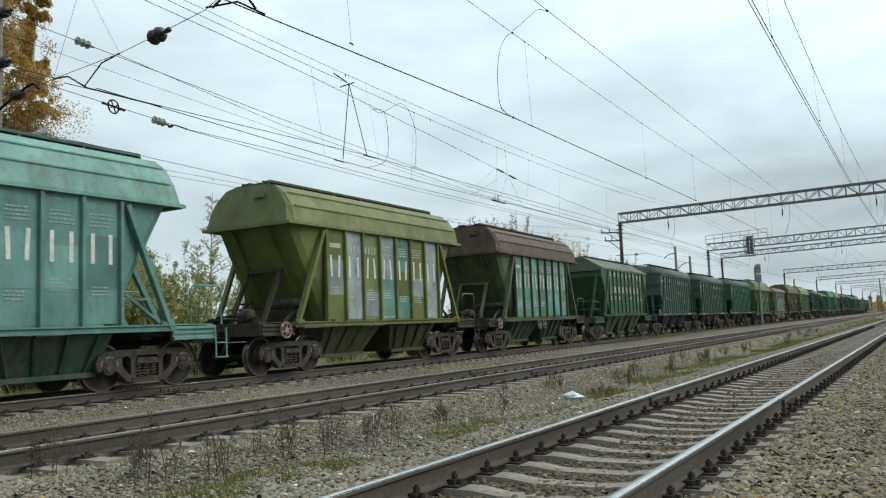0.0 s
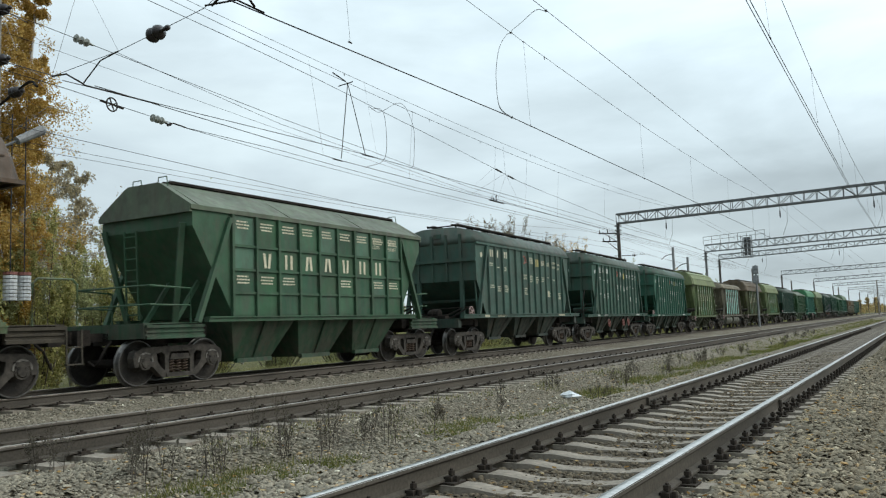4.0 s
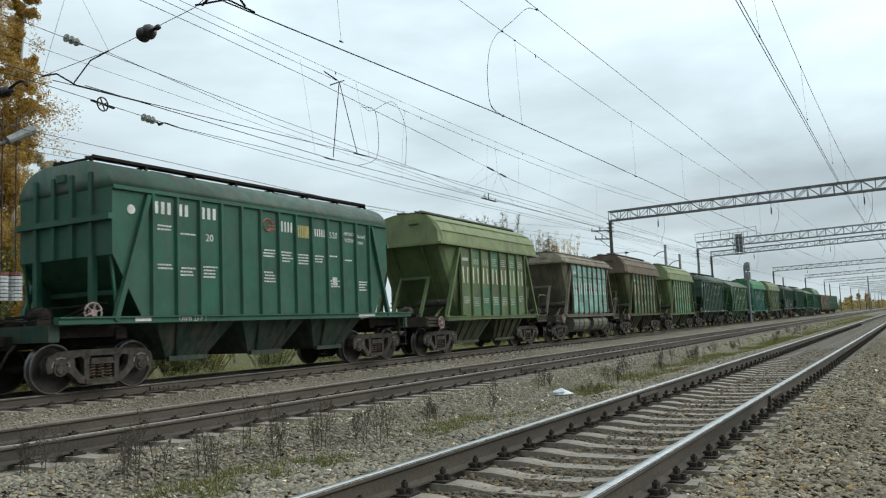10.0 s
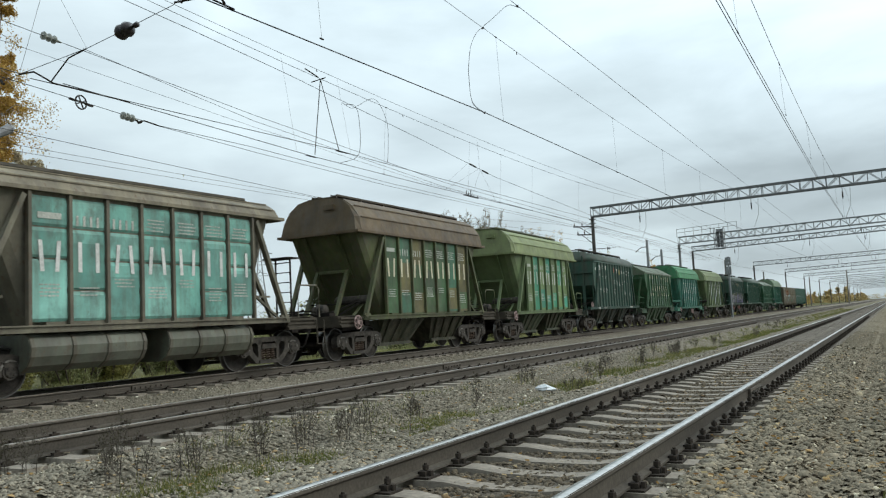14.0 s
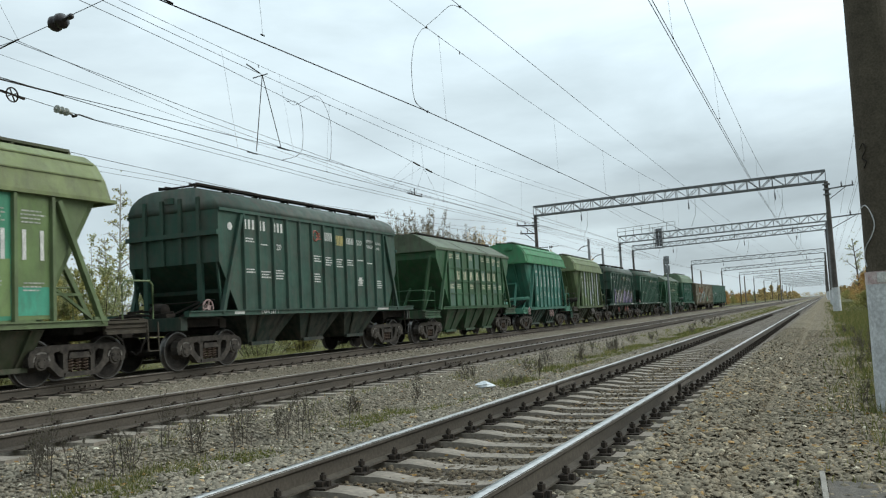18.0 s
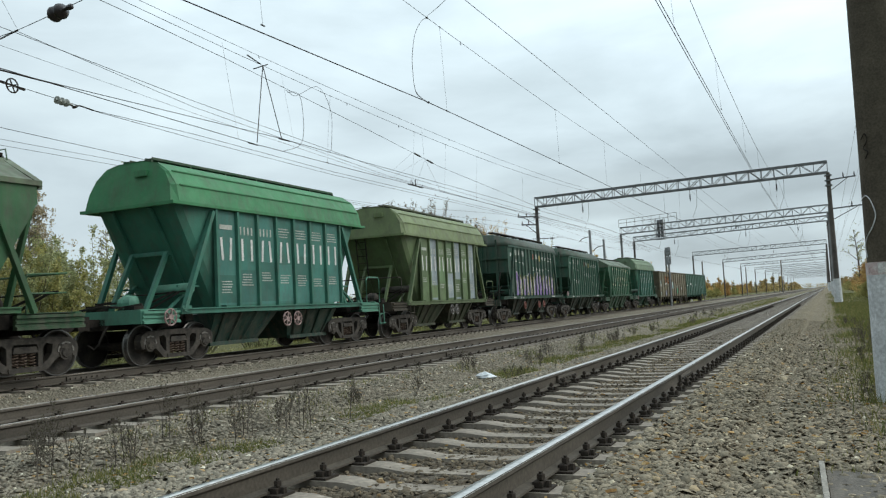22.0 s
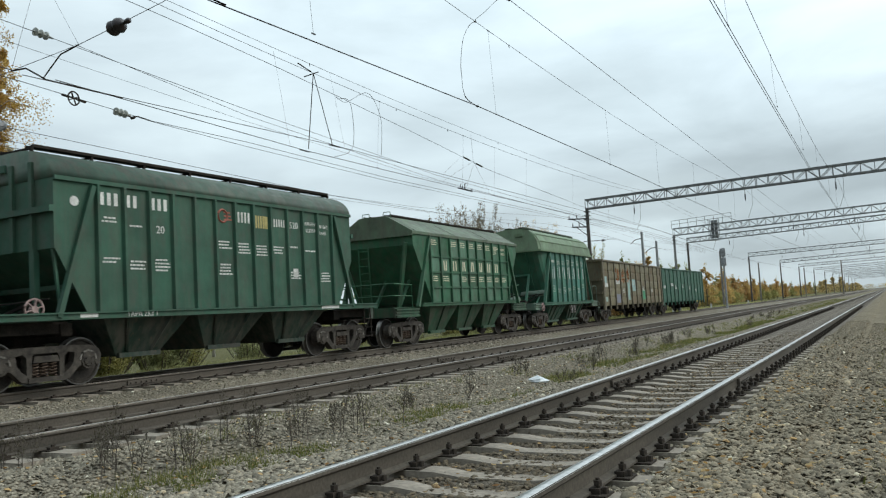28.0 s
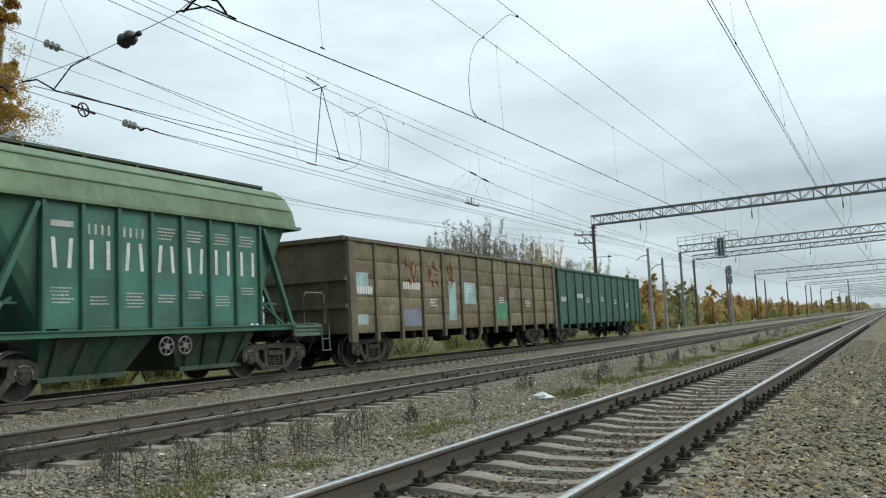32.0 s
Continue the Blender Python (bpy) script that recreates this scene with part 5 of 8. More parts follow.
def gondola(colour, panels, wear, rust, label, seed, spins, hl, bays, half_len, lead, rows=5):
    """Open gondola with posts and boarded metal sides."""
    root = wagon_root("gondola_wagon", label)
    m = paint(colour, wear, rust)
    half, floor, top = 1.5, 1.0, 3.72
    s = Shape()
    s.box(-half, -hl, floor, half, hl, floor + 0.12)
    s.box(-half, -hl, floor, -half + 0.08, hl, top)
    s.box(-half, -hl, floor, half, -hl + 0.08, top)
    s.box(-half, hl - 0.08, floor, half, hl, top)
    part("body", s.mesh("body", m), root)
    step = 2 * hl / bays
    rnd = random.Random(seed)
    for i in range(bays):
        y0, y1 = -hl + step * i, -hl + step * (i + 1)
        for k in range(rows):
            z, z2 = floor + 2.72 / rows * k, floor + 2.72 / rows * (k + 1)
            q = Shape()
            q.prism([(half - 0.07, z), (half + 0.002, z + 0.01), (half + 0.02, z + 0.12), (half + 0.02, z2 - 0.12), (half + 0.002, z2 - 0.005), (half - 0.07, z2 - 0.005)], "y", y0, y1)
            part("side_board", q.mesh("side_board", paint(rnd.choice(panels), wear, rust)), root)
    for sx in (-1, 1):
        for i in range(bays + 1):
            y = -hl + step * i
            q = Shape()
            w = 0.09 if 0 < i < bays else 0.2
            yy = min(max(y, -hl + w), hl - w)
            q.hexa([(sx * half, yy - w, floor - 0.25), (sx * (half + 0.1), yy - w * 0.8, floor - 0.25), (sx * (half + 0.1), yy + w * 0.8, floor - 0.25), (sx * half, yy + w, floor - 0.25),
                    (sx * half, yy - w, top), (sx * (half + 0.07), yy - w * 0.8, top), (sx * (half + 0.07), yy + w * 0.8, top), (sx * half, yy + w, top)])
            part("side_post", q.mesh("side_post", m), root)
        q = Shape()
        q.box(min(sx * (half - 0.06), sx * (half + 0.1)), -hl - 0.02, top, max(sx * (half - 0.06), sx * (half + 0.1)), hl + 0.02, top + 0.1)
        part("top_rail", q.mesh("top_rail", m), root)
    for sy in (-1, 1):
        for z in (1.75, 2.55, 3.72):
            q = Shape()
            q.box(-half, min(sy * hl, sy * (hl + 0.12)), z, half, max(sy * hl, sy * (hl + 0.12)), z + 0.13)
            part("end_rail", q.mesh("end_rail", m), root)
        q = Shape()
        for x in (-0.8, 0.8):
            q.box(x - 0.06, min(sy * hl, sy * (hl + 0.1)), 1.0, x + 0.06, max(sy * hl, sy * (hl + 0.1)), 2.5)
        part("end_post", q.mesh("end_post", m), root)
    q = Shape()
    q.box(-0.3, -half_len + 0.5, 0.8, 0.3, half_len - 0.5, 1.0)
    for i in range(6):
        y = -hl * 0.55 + hl * 1.1 * i / 5
        q.box(-1.4, y - 0.1, 0.75, 1.4, y + 0.1, 1.0)
    q.cyl((0.4, -1.5, 0.72), (0.4, -0.6, 0.72), 0.17, 10)
    q.cyl((0.5, 1.2, 0.7), (0.5, 1.7, 0.7), 0.22, 10)
    part("underframe", q.mesh("underframe", STEEL_DARK), root, "grimy centre sill and cross members")
    handwheel(root, STEEL_DARK, "dark", "dark handwheel", pose(1.45, -0.6, 0.72))
    marks = [(0, 2.15, 0.5), (2, 2.35, 0.6)]
    q = Shape()
    for i, z, w in marks:
        c = -hl + step * (i + 0.5)
        for k in range(8):
            q.box(half + 0.024, c - 0.56 + 0.145 * k, z, half + 0.028, c - 0.46 + 0.145 * k, z + 0.24)
    for i in range(3, bays - 1, 2):
        text_bars(q, half + 0.024, -hl + step * (i + 0.5), rnd.uniform(1.9, 2.8), 0.6, 3, 0.1, 0.05, seed + i)
    tagged(part("notice", q.mesh("notice", WHITE), root, "plain bars in place of numbers and notices"), kind="stuff")
    if seed == 19:
        for i, z, c2, w, h in ((0, 2.2, (0.3, 0.42, 0.42), 0.7, 0.6), (0, 1.25, (0.28, 0.38, 0.36), 0.6, 0.3), (2, 1.15, (0.2, 0.21, 0.27), 1.2, 0.55), (4, 1.3, (0.28, 0.42, 0.4), 0.6, 1.4), (5, 1.9, (0.3, 0.45, 0.45), 1.0, 0.8), (7, 1.3, (0.05, 0.26, 0.14), 1.1, 0.65)):
            q = Shape()
            c = -hl + step * (i + 0.5)
            q.box(half + 0.021, c - w / 2, z, half + 0.0235, c + w / 2, z + h)
            part("paint_patch", q.mesh("paint_patch", paint(c2, 0.4, 0.1)), root, "patch of newer paint")
        scrawl = plain("red_orange_chalk", (0.42, 0.13, 0.05), (0.55, 0.22, 0.1), 6.0, 0.8, 0, 0)
        q = Shape()
        r3 = random.Random(3)
        for i in (2, 3, 4):
            c = -hl + step * (i + 0.5)
            for k in range(14):
                a = r3.uniform(0, 6.28)
                b = (r3.uniform(-0.3, 0.3), r3.uniform(-0.25, 0.25))
                q.bar((half + 0.026, c + b[0], 2.9 + b[1]), (half + 0.026, c + b[0] + 0.3 * math.cos(a), 2.9 + b[1] + 0.3 * math.sin(a)), 0.05, 0.004)
        part("chalk_scrawl", q.mesh("chalk_scrawl", scrawl), root, "orange-red scrawled strokes")
    running_gear(root, -lead, lead, half_len, spins)
    return root


SPINS = []
OLIVE, LIME = (0.125, 0.155, 0.04), (0.1, 0.145, 0.07)
AQUA = (0.105, 0.29, 0.242)
TRAIN = []  # wagon and where its middle stands at the start


def add(wagon, middle):
    TRAIN.append((wagon, middle))


# the dark green chute_colour values below include shade from under the floor
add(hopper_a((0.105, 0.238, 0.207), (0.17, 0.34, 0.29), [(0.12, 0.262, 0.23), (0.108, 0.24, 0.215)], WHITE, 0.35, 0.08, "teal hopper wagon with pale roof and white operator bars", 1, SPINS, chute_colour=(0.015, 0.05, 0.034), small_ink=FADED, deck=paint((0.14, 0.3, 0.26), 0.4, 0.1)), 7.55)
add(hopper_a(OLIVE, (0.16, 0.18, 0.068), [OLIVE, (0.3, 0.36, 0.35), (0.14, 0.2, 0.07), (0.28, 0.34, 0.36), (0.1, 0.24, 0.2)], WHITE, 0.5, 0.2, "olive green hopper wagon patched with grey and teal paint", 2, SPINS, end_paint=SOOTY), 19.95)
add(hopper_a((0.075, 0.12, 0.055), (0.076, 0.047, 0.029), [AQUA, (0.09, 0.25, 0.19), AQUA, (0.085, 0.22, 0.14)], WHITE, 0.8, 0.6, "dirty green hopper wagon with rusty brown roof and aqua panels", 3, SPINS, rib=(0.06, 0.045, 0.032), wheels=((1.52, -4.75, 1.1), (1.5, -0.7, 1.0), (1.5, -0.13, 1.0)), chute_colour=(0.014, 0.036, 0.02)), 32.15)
add(hopper_c((0.035, 0.095, 0.05), 0.5, 0.2, "green gridded hopper wagon with cream lettering", 4, SPINS, [(0.035, 0.1, 0.05), (0.045, 0.12, 0.065), (0.03, 0.09, 0.05), (0.07, 0.15, 0.1)]), 45.25)
add(hopper_b((0.04, 0.095, 0.085), 0.5, 0.15, "grey-green long hopper wagon with faded cream markings", 5, SPINS, CREAM), 58.85)
add(hopper_b((0.028, 0.085, 0.07), 0.45, 0.15, "dark green long hopper wagon with a ladder on its end", 6, SPINS, None, True), 72.4)
add(hopper_b((0.02, 0.1, 0.075), 0.3, 0.08, "clean dark green long hopper wagon with white markings", 7, SPINS), 85.9)
add(hopper_a((0.105, 0.15, 0.06), (0.17, 0.21, 0.09), [LIME, (0.08, 0.17, 0.08), LIME, (0.06, 0.19, 0.11)], CREAM, 0.4, 0.15, "lime green hopper wagon with cream operator bars", 8, SPINS), 98.75)
add(hopper_a((0.15, 0.14, 0.1), (0.2, 0.175, 0.12), [(0.17, 0.4, 0.34), (0.2, 0.43, 0.37), (0.15, 0.37, 0.31)], WHITE, 0.8, 0.45, "grey-brown hopper wagon with pale aqua panels", 9, SPINS, bulged=True, top=4.36, rl=4.2, rib=(0.12, 0.105, 0.075), chute_colour=(0.12, 0.13, 0.1)), 110.9)
add(hopper_a((0.075, 0.09, 0.035), (0.11, 0.078, 0.042), [(0.06, 0.13, 0.06), (0.05, 0.145, 0.09), (0.12, 0.11, 0.045), (0.06, 0.12, 0.05)], CREAM, 0.8, 0.5, "brown-green hopper wagon with rusty roof and mixed panels", 10, SPINS), 122.95)
add(hopper_a((0.125, 0.175, 0.08), (0.18, 0.22, 0.095), [(0.13, 0.185, 0.085), (0.05, 0.25, 0.15), (0.14, 0.21, 0.08), (0.05, 0.27, 0.18)], WHITE, 0.35, 0.12, "green hopper wagon with light green roof and emerald patches", 11, SPINS), 135.15)
add(hopper_b((0.025, 0.075, 0.062), 0.5, 0.2, "dark blue-green long hopper wagon with white markings", 12, SPINS), 147.85)
add(hopper_c((0.03, 0.1, 0.042), 0.5, 0.15, "green gridded hopper wagon with dull repainted squares", 13, SPINS, [(0.035, 0.105, 0.045), (0.05, 0.13, 0.07), (0.09, 0.17, 0.13), (0.03, 0.09, 0.04)]), 161.2)
add(hopper_a((0.04, 0.16, 0.115), (0.045, 0.2, 0.085), [(0.05, 0.18, 0.15), (0.045, 0.17, 0.135)], WHITE, 0.3, 0.08, "emerald hopper wagon with bright green roof", 14, SPINS, wheel_grey=False, deck=paint((0.085, 0.24, 0.17), 0.3, 0.1), gear_paint=paint((0.12, 0.3, 0.22), 0.3, 0.1), wheels=((1.52, -4.75, 1.1), (1.5, -0.1, 0.9), (1.5, 0.42, 0.9))), 174.1)
add(hopper_a((0.105, 0.15, 0.068), (0.15, 0.195, 0.088), [(0.11, 0.165, 0.075), (0.26, 0.31, 0.33), (0.12, 0.175, 0.08), (0.11, 0.18, 0.085), (0.28, 0.33, 0.35)], WHITE, 0.4, 0.15, "pale olive hopper wagon with grey patched panels and end ladder", 15, SPINS, front_ladder=True, wheels=((1.5, -0.1, 0.9), (1.5, 0.42, 0.9))), 186.15)
add(hopper_b((0.02, 0.07, 0.055), 0.5, 0.15, "dark green long hopper wagon sprayed with violet graffiti", 16, SPINS, None, True, True), 198.85)
add(hopper_b((0.025, 0.09, 0.066), 0.4, 0.12, "dark green long hopper wagon with red handwheels", 17, SPINS), 212.1)
add(hopper_c((0.026, 0.108, 0.056), 0.55, 0.15, "mid green gridded hopper wagon with cream lettering", 18, SPINS, [(0.03, 0.118, 0.06), (0.05, 0.145, 0.085), (0.08, 0.18, 0.12), (0.028, 0.108, 0.056)]), 225.45)
add(hopper_a((0.035, 0.13, 0.085), (0.13, 0.2, 0.12), [(0.045, 0.16, 0.13), (0.04, 0.15, 0.11)], WHITE, 0.4, 0.12, "green hopper wagon with grey-green roof and white bars", 19, SPINS, chute_colour=(0.018, 0.062, 0.04), deck=paint((0.11, 0.17, 0.13), 0.7, 0.1), gear_paint=paint((0.16, 0.22, 0.18), 0.5, 0.1), wheels=((1.52, -4.75, 1.1), (1.5, -0.1, 0.9), (1.5, 0.42, 0.9))), 238.05)
add(gondola((0.125, 0.108, 0.066), [(0.18, 0.162, 0.095), (0.2, 0.182, 0.11), (0.17, 0.15, 0.085), (0.15, 0.115, 0.062)], 0.8, 0.65, "long rusty brown open gondola with patched sides", 19, SPINS, 9.05, 12, 9.7, 7.1), 253.6)
add(gondola((0.022, 0.09, 0.06), [(0.024, 0.1, 0.066), (0.021, 0.088, 0.06)], 0.4, 0.1, "plain green open gondola at the end of the train", 20, SPINS, 9.05, 12, 9.7, 7.1, 1), 272.15)


# ---- overhead line ----
def lattice_beam(p, q, h, w, bays):
    """Box lattice girder between two points: four chords, posts and diagonals."""
    p, q = Vector(p), Vector(q)
    side = Vector((0, w / 2, 0))
    s = Shape()
    up = Vector((0, 0, h))
    for k in (-1, 1):
        s.bar(p + k * side, q + k * side, 0.1, 0.1)
        s.bar(p + k * side + up, q + k * side + up, 0.1, 0.1)
        for i in range(bays + 1):
            c = p.lerp(q, i / bays) + k * side
            s.bar(c, c + up, 0.045, 0.045)
            if i < bays:
                d = p.lerp(q, (i + 1) / bays) + k * side
                s.bar(c + up if i % 2 == 0 else c, d if i % 2 == 0 else d + up, 0.04, 0.04)
    for i in range(bays + 1):
        c = p.lerp(q, i / bays)
        s.bar(c - side, c + side, 0.04, 0.04)
        s.bar(c - side + up, c + side + up, 0.04, 0.04)
    return s


def string_insulator(n=3, r=0.11):
    s = Shape()
    prof = [(-0.16, 0.02)]
    for i in range(n):
        a = -0.13 + 0.14 * i
        prof += [(a, 0.03), (a + 0.02, r), (a + 0.05, r * 0.95), (a + 0.07, 0.04)]
    prof += [(0.14 * n - 0.05, 0.02)]
    s.lathe(prof, (0, 0, 0), "x", 12)
    return s


def bell_pair():
    """Two round porcelain bells in line on a short rod."""
    s = Shape()
    prof = [(-0.3, 0.015), (-0.2, 0.02), (-0.19, 0.05), (-0.15, 0.12), (-0.1, 0.145), (-0.04, 0.13), (-0.015, 0.06), (0.015, 0.06), (0.04, 0.12), (0.09, 0.145), (0.15, 0.125), (0.19, 0.06), (0.2, 0.03), (0.3, 0.025), (0.32, 0.05), (0.4, 0.05), (0.42, 0.015)]
    s.lathe(prof, (0, 0, 0), "x", 16)
    return s


def lean(p, q):
    """Pose at p whose x axis points to q."""
    d = (Vector(q) - Vector(p)).to_track_quat("X", "Z").to_matrix().to_4x4()
    return Matrix.Translation(p) @ d


def portal(left, right, z_left, z_right, h, bays, foot_left, foot_right, label, steel=GALV, concrete=None):
    root = empty("overhead_portal", label, "portal gantry", "overhead line portals")
    part("lattice_beam", lattice_beam((left[0], left[1], z_left), (right[0], right[1], z_right), h, 0.7, bays).mesh("lattice_beam", steel), root)
    for (x, y), z, foot, pale in ((left, z_left, foot_left, False), (right, z_right, foot_right, True)):
        s = Shape()
        s.cyl((x, y, foot), (x, y, z), 0.185, 12, 0.13)
        part("column", s.mesh("column", concrete or COLUMN), root, "round concrete column")
        c = Shape()
        for k in range(3):
            c.box(x - 0.23, y - 0.23, z - 0.25 - 0.35 * k, x + 0.23, y + 0.23, z - 0.17 - 0.35 * k)
        part("column_clamp", c.mesh("column_clamp", GALV), root)
        if pale:
            b = Shape()
            b.cyl((x, y, foot - 0.1), (x, y, foot + 1.5), 0.27, 12, 0.24)
            part("column_foot", b.mesh("column_foot", WHITEWASH), root, "whitewashed column foot")
    for x in (TRACK_A, TRACK_B, track_c(left[1])[0]):
        u = (x - left[0]) / (right[0] - left[0])
        y, z = left[1] + (right[1] - left[1]) * u, z_left + (z_right - z_left) * u
        q = Shape()
        q.bar((x, y, z), (x, y, z - 0.5), 0.03, 0.03)
        q.tube([(x + 0.5, y, z), (x + 0.45, y, z - 1.3), (x + 0.1, y, z - 2.2)], 0.012, 5)
        part("hanger", q.mesh("hanger", GALV), root)
        part("insulator", cached("ins3", lambda: string_insulator(3, 0.06).mesh("insulator", DARKGLASS)), root, "brown porcelain insulator", lean((x, y, z - 0.55), (x, y, z - 1.5)))
    return root


def crossarms(root, x, y, heights, reach, material):
    for z, r in zip(heights, reach):
        s = Shape()
        s.bar((x, y, z), (x + r, y, z + 0.12), 0.09, 0.09)
        s.bar((x, y, z - 0.8), (x + r * 0.7, y, z + 0.05), 0.05, 0.05)
        part("crossarm", s.mesh("crossarm", material), root)
        for k in (0.55, 0.95):
            part("pin_insulator", cached("pin", lambda: string_insulator(2, 0.07).mesh("pin_insulator", DARKGLASS)), root, "", lean((x + r * k, y, z + 0.2), (x + r * k, y, z + 1)))


first = portal((-21.68, 65.2), (0.72, 61.5), 8.99, 8.84, 0.75, 26, -0.8, 0.0, "long lattice portal on concrete columns over three tracks")
crossarms(first, -21.68, 65.2, (8.18, 7.48), (-1.7, -1.4), STEEL_DARK)
q = Shape()
q.bar((-22.15, 65.2, 6.3), (-20.7, 65.2, 6.24), 0.05, 0.05)
q.tube([(-20.2, 65.2, 6.24), (-19.5, 65.2, 6.29)], 0.012, 5)
part("side_stay", q.mesh("side_stay", STEEL_DARK), first)
part("stay_insulator", cached("ins2", lambda: string_insulator(2, 0.13).mesh("stay_insulator", DARKGLASS)), first, "dark double insulator", lean((-20.45, 65.2, 6.24), (-19, 65.2, 6.24)))
crossarms(first, 0.72, 61.5, (8.3, 6.3), (1.7, 2.4), GALV)
second = portal((-22.3, 99.0), (0.82, 95.8), 8.68, 8.93, 0.8, 26, -0.8, 0.0, "lattice portal carrying a signal head and a walkway", PALE_STEEL, COLUMN_PALE)
walk_s = Shape()
for z in (10.38, 9.95):
    walk_s.bar((-22.3, 98.2, z), (-15.2, 97.0, z + 0.19), 0.045, 0.045)
for i in range(8):
    u = i / 7
    walk_s.bar((-22.3 + 7.1 * u, 98.2 - 1.2 * u, 9.45), (-22.3 + 7.1 * u, 98.2 - 1.2 * u, 10.38 + 0.19 * u), 0.045, 0.045)
part("walkway_railing", walk_s.mesh("walkway_railing", PALE_STEEL), second)
for x in (-17.32, -16.95):
    sig = Shape()
    sig.box(x - 0.15, 96.75, 7.75, x + 0.15, 96.95, 9.85)
    for k in range(4):
        sig.cyl((x, 96.75, 8.05 + 0.5 * k), (x, 96.5, 8.1 + 0.5 * k), 0.13, 10)
    part("signal_lamp", sig.mesh("signal_lamp", GALV), second, "dark grey narrow signal head")
for x in (-17.66, -16.64):
    sig = Shape()
    for y in (96.2, 97.1):
        sig.bar((x, y, 7.56), (x, y, 9.98), 0.06, 0.06)
    for z in (7.56, 8.2, 8.8, 9.4, 9.98):
        sig.bar((x, 96.2, z), (x, 97.1, z), 0.05, 0.05)
    part("signal_cage", sig.mesh("signal_cage", PALE_STEEL), second, "open steel cage round the signal")
sig = Shape()
sig.box(-17.7, 96.2, 7.5, -16.6, 97.1, 7.56)
part("signal_platform", sig.mesh("signal_platform", PALE_STEEL), second)
portal((-23.4, 111.5), (0.75, 108.0), 8.5, 8.92, 0.6, 28, -0.8, 0.1, "slim lattice portal beyond the signal portal", PALE_STEEL)
portal((-24.2, 171.0), (0.55, 166.0), 8.6, 8.9, 0.75, 28, -0.8, 0.2, "distant lattice portal on dark columns", PALE_STEEL)
portal((-23.9, 221.0), (0.5, 215.0), 8.6, 9.15, 0.75, 24, -0.8, 0.2, "distant lattice portal on concrete columns")
for i in range(9):
    y = 268 + 55 * i
    portal((-24.3, y * 1.02), (0.5, y), 8.8, 9.15, 0.75, 18, -0.8, 0.2, "far lattice portal in the haze")


def wire(name, pts, r, label, group="overhead wires"):
    s = Shape()
    s.tube(pts, r, 4)
    return thing(name, s.mesh(name, WIRE), label, "wire", group)


def run(x0, y0, z0, x1, y1, z1, ya, yb, sag=0.0, n=24):
    """Points of a wire through two places, carried on from ya to yb, sagging between portals."""
    pts = []
    for i in range(n + 1):
        y = ya + (yb - ya) * (i / n) ** 1.6
        u = (y - y0) / (y1 - y0)
        u = min(u, 1.0 + (y - y1) * 0.0 / 50) if y > y1 else u
        pts.append((x0 + (x1 - x0) * u, y, z0 + (z1 - z0) * u - sag * (1 - math.cos((y - 8) / 53 * 2 * math.pi)) / 2))
    return pts


FAR = 480


def smooth_curve(pts, k=5):
    """A rounded line through a few bends."""
    pts = [Vector(p) for p in pts]
    ext = [pts[0] * 2 - pts[1]] + pts + [pts[-1] * 2 - pts[-2]]
    out = []
    for i in range(len(pts) - 1):
        p0, p1, p2, p3 = ext[i:i + 4]
        for j in range(k):
            u = j / k
            out.append(0.5 * (2 * p1 + (p2 - p0) * u + (2 * p0 - 5 * p1 + 4 * p2 - p3) * u * u + (3 * p1 - p0 - 3 * p2 + p3) * u ** 3))
    return out + [pts[-1]]


def hung_at(x0, x1, top, low, y):
    """A point of a carrier wire that hangs in shallow sags from portal to portal."""
    f = abs((((y - 8.0) / 53.5) % 1.0) - 0.5) * 2
    return (x0 + (x1 - x0) * min(max((y - 9) / 50, -0.3), 1.0), y, low + (top - low) * f * f)


def hung(x0, x1, top, low):
    ys = [-6.0 + 2.4 * i for i in range(30)] + [70, 78, 86, 95, 108, 122, 136, 150, 166, 190, 214, 260, 330, 400, FAR]
    return [hung_at(x0, x1, top, low, y) for y in ys]


CARRIER_A, CARRIER_B, CARRIER_C, FEEDER_C = (-2.25, -2.4, 8.5, 7.5), (-8.75, -8.75, 8.95, 8.24), (-14.75, -15.5, 9.15, 8.35), (-14.6, -15.2, 9.2, 8.55)
for x in (-2.19, -2.245):
    wire("contact_wire", run(x, 13.8, 6.2, x - 0.25, 37, 6.2, -6, 37) + [(x - 0.25, 61, 6.2), (x, 110, 6.2), (x - 0.2, 166, 6.2), (x, FAR, 6.2)], 0.008, "twin contact wire over the siding")
wire("messenger_wire", hung(*CARRIER_A), 0.007, "carrier wire over the siding")
wire("contact_wire", run(-9.03, 9.1, 6.2, -8.7, 18.2, 6.2, -6, 18.2, 0.0, 8) + [(-8.7, 31, 6.2), (-8.9, 62, 6.2), (-8.6, 110, 6.2), (-8.8, FAR, 6.2)], 0.013, "heavy contact wire over the middle track")
wire("messenger_wire", hung(*CARRIER_B), 0.008, "carrier wire over the middle track")
wire("feeder_wire", run(-6.7, 15, 7.8, -6.95, 62, 7.8, -6, FAR), 0.009, "feeder wire beside the middle track")
wire("contact_wire", run(-14.49, 12.1, 6.2, -14.12, 19.4, 6.2, 9.8, 19.4, 0.0, 6) + [(-14.25, 25, 6.2), (-14.7, 62, 6.2), (-17.2, 110, 6.0), (-17.8, FAR, 6.0)], 0.009, "heavy contact wire over the far track")
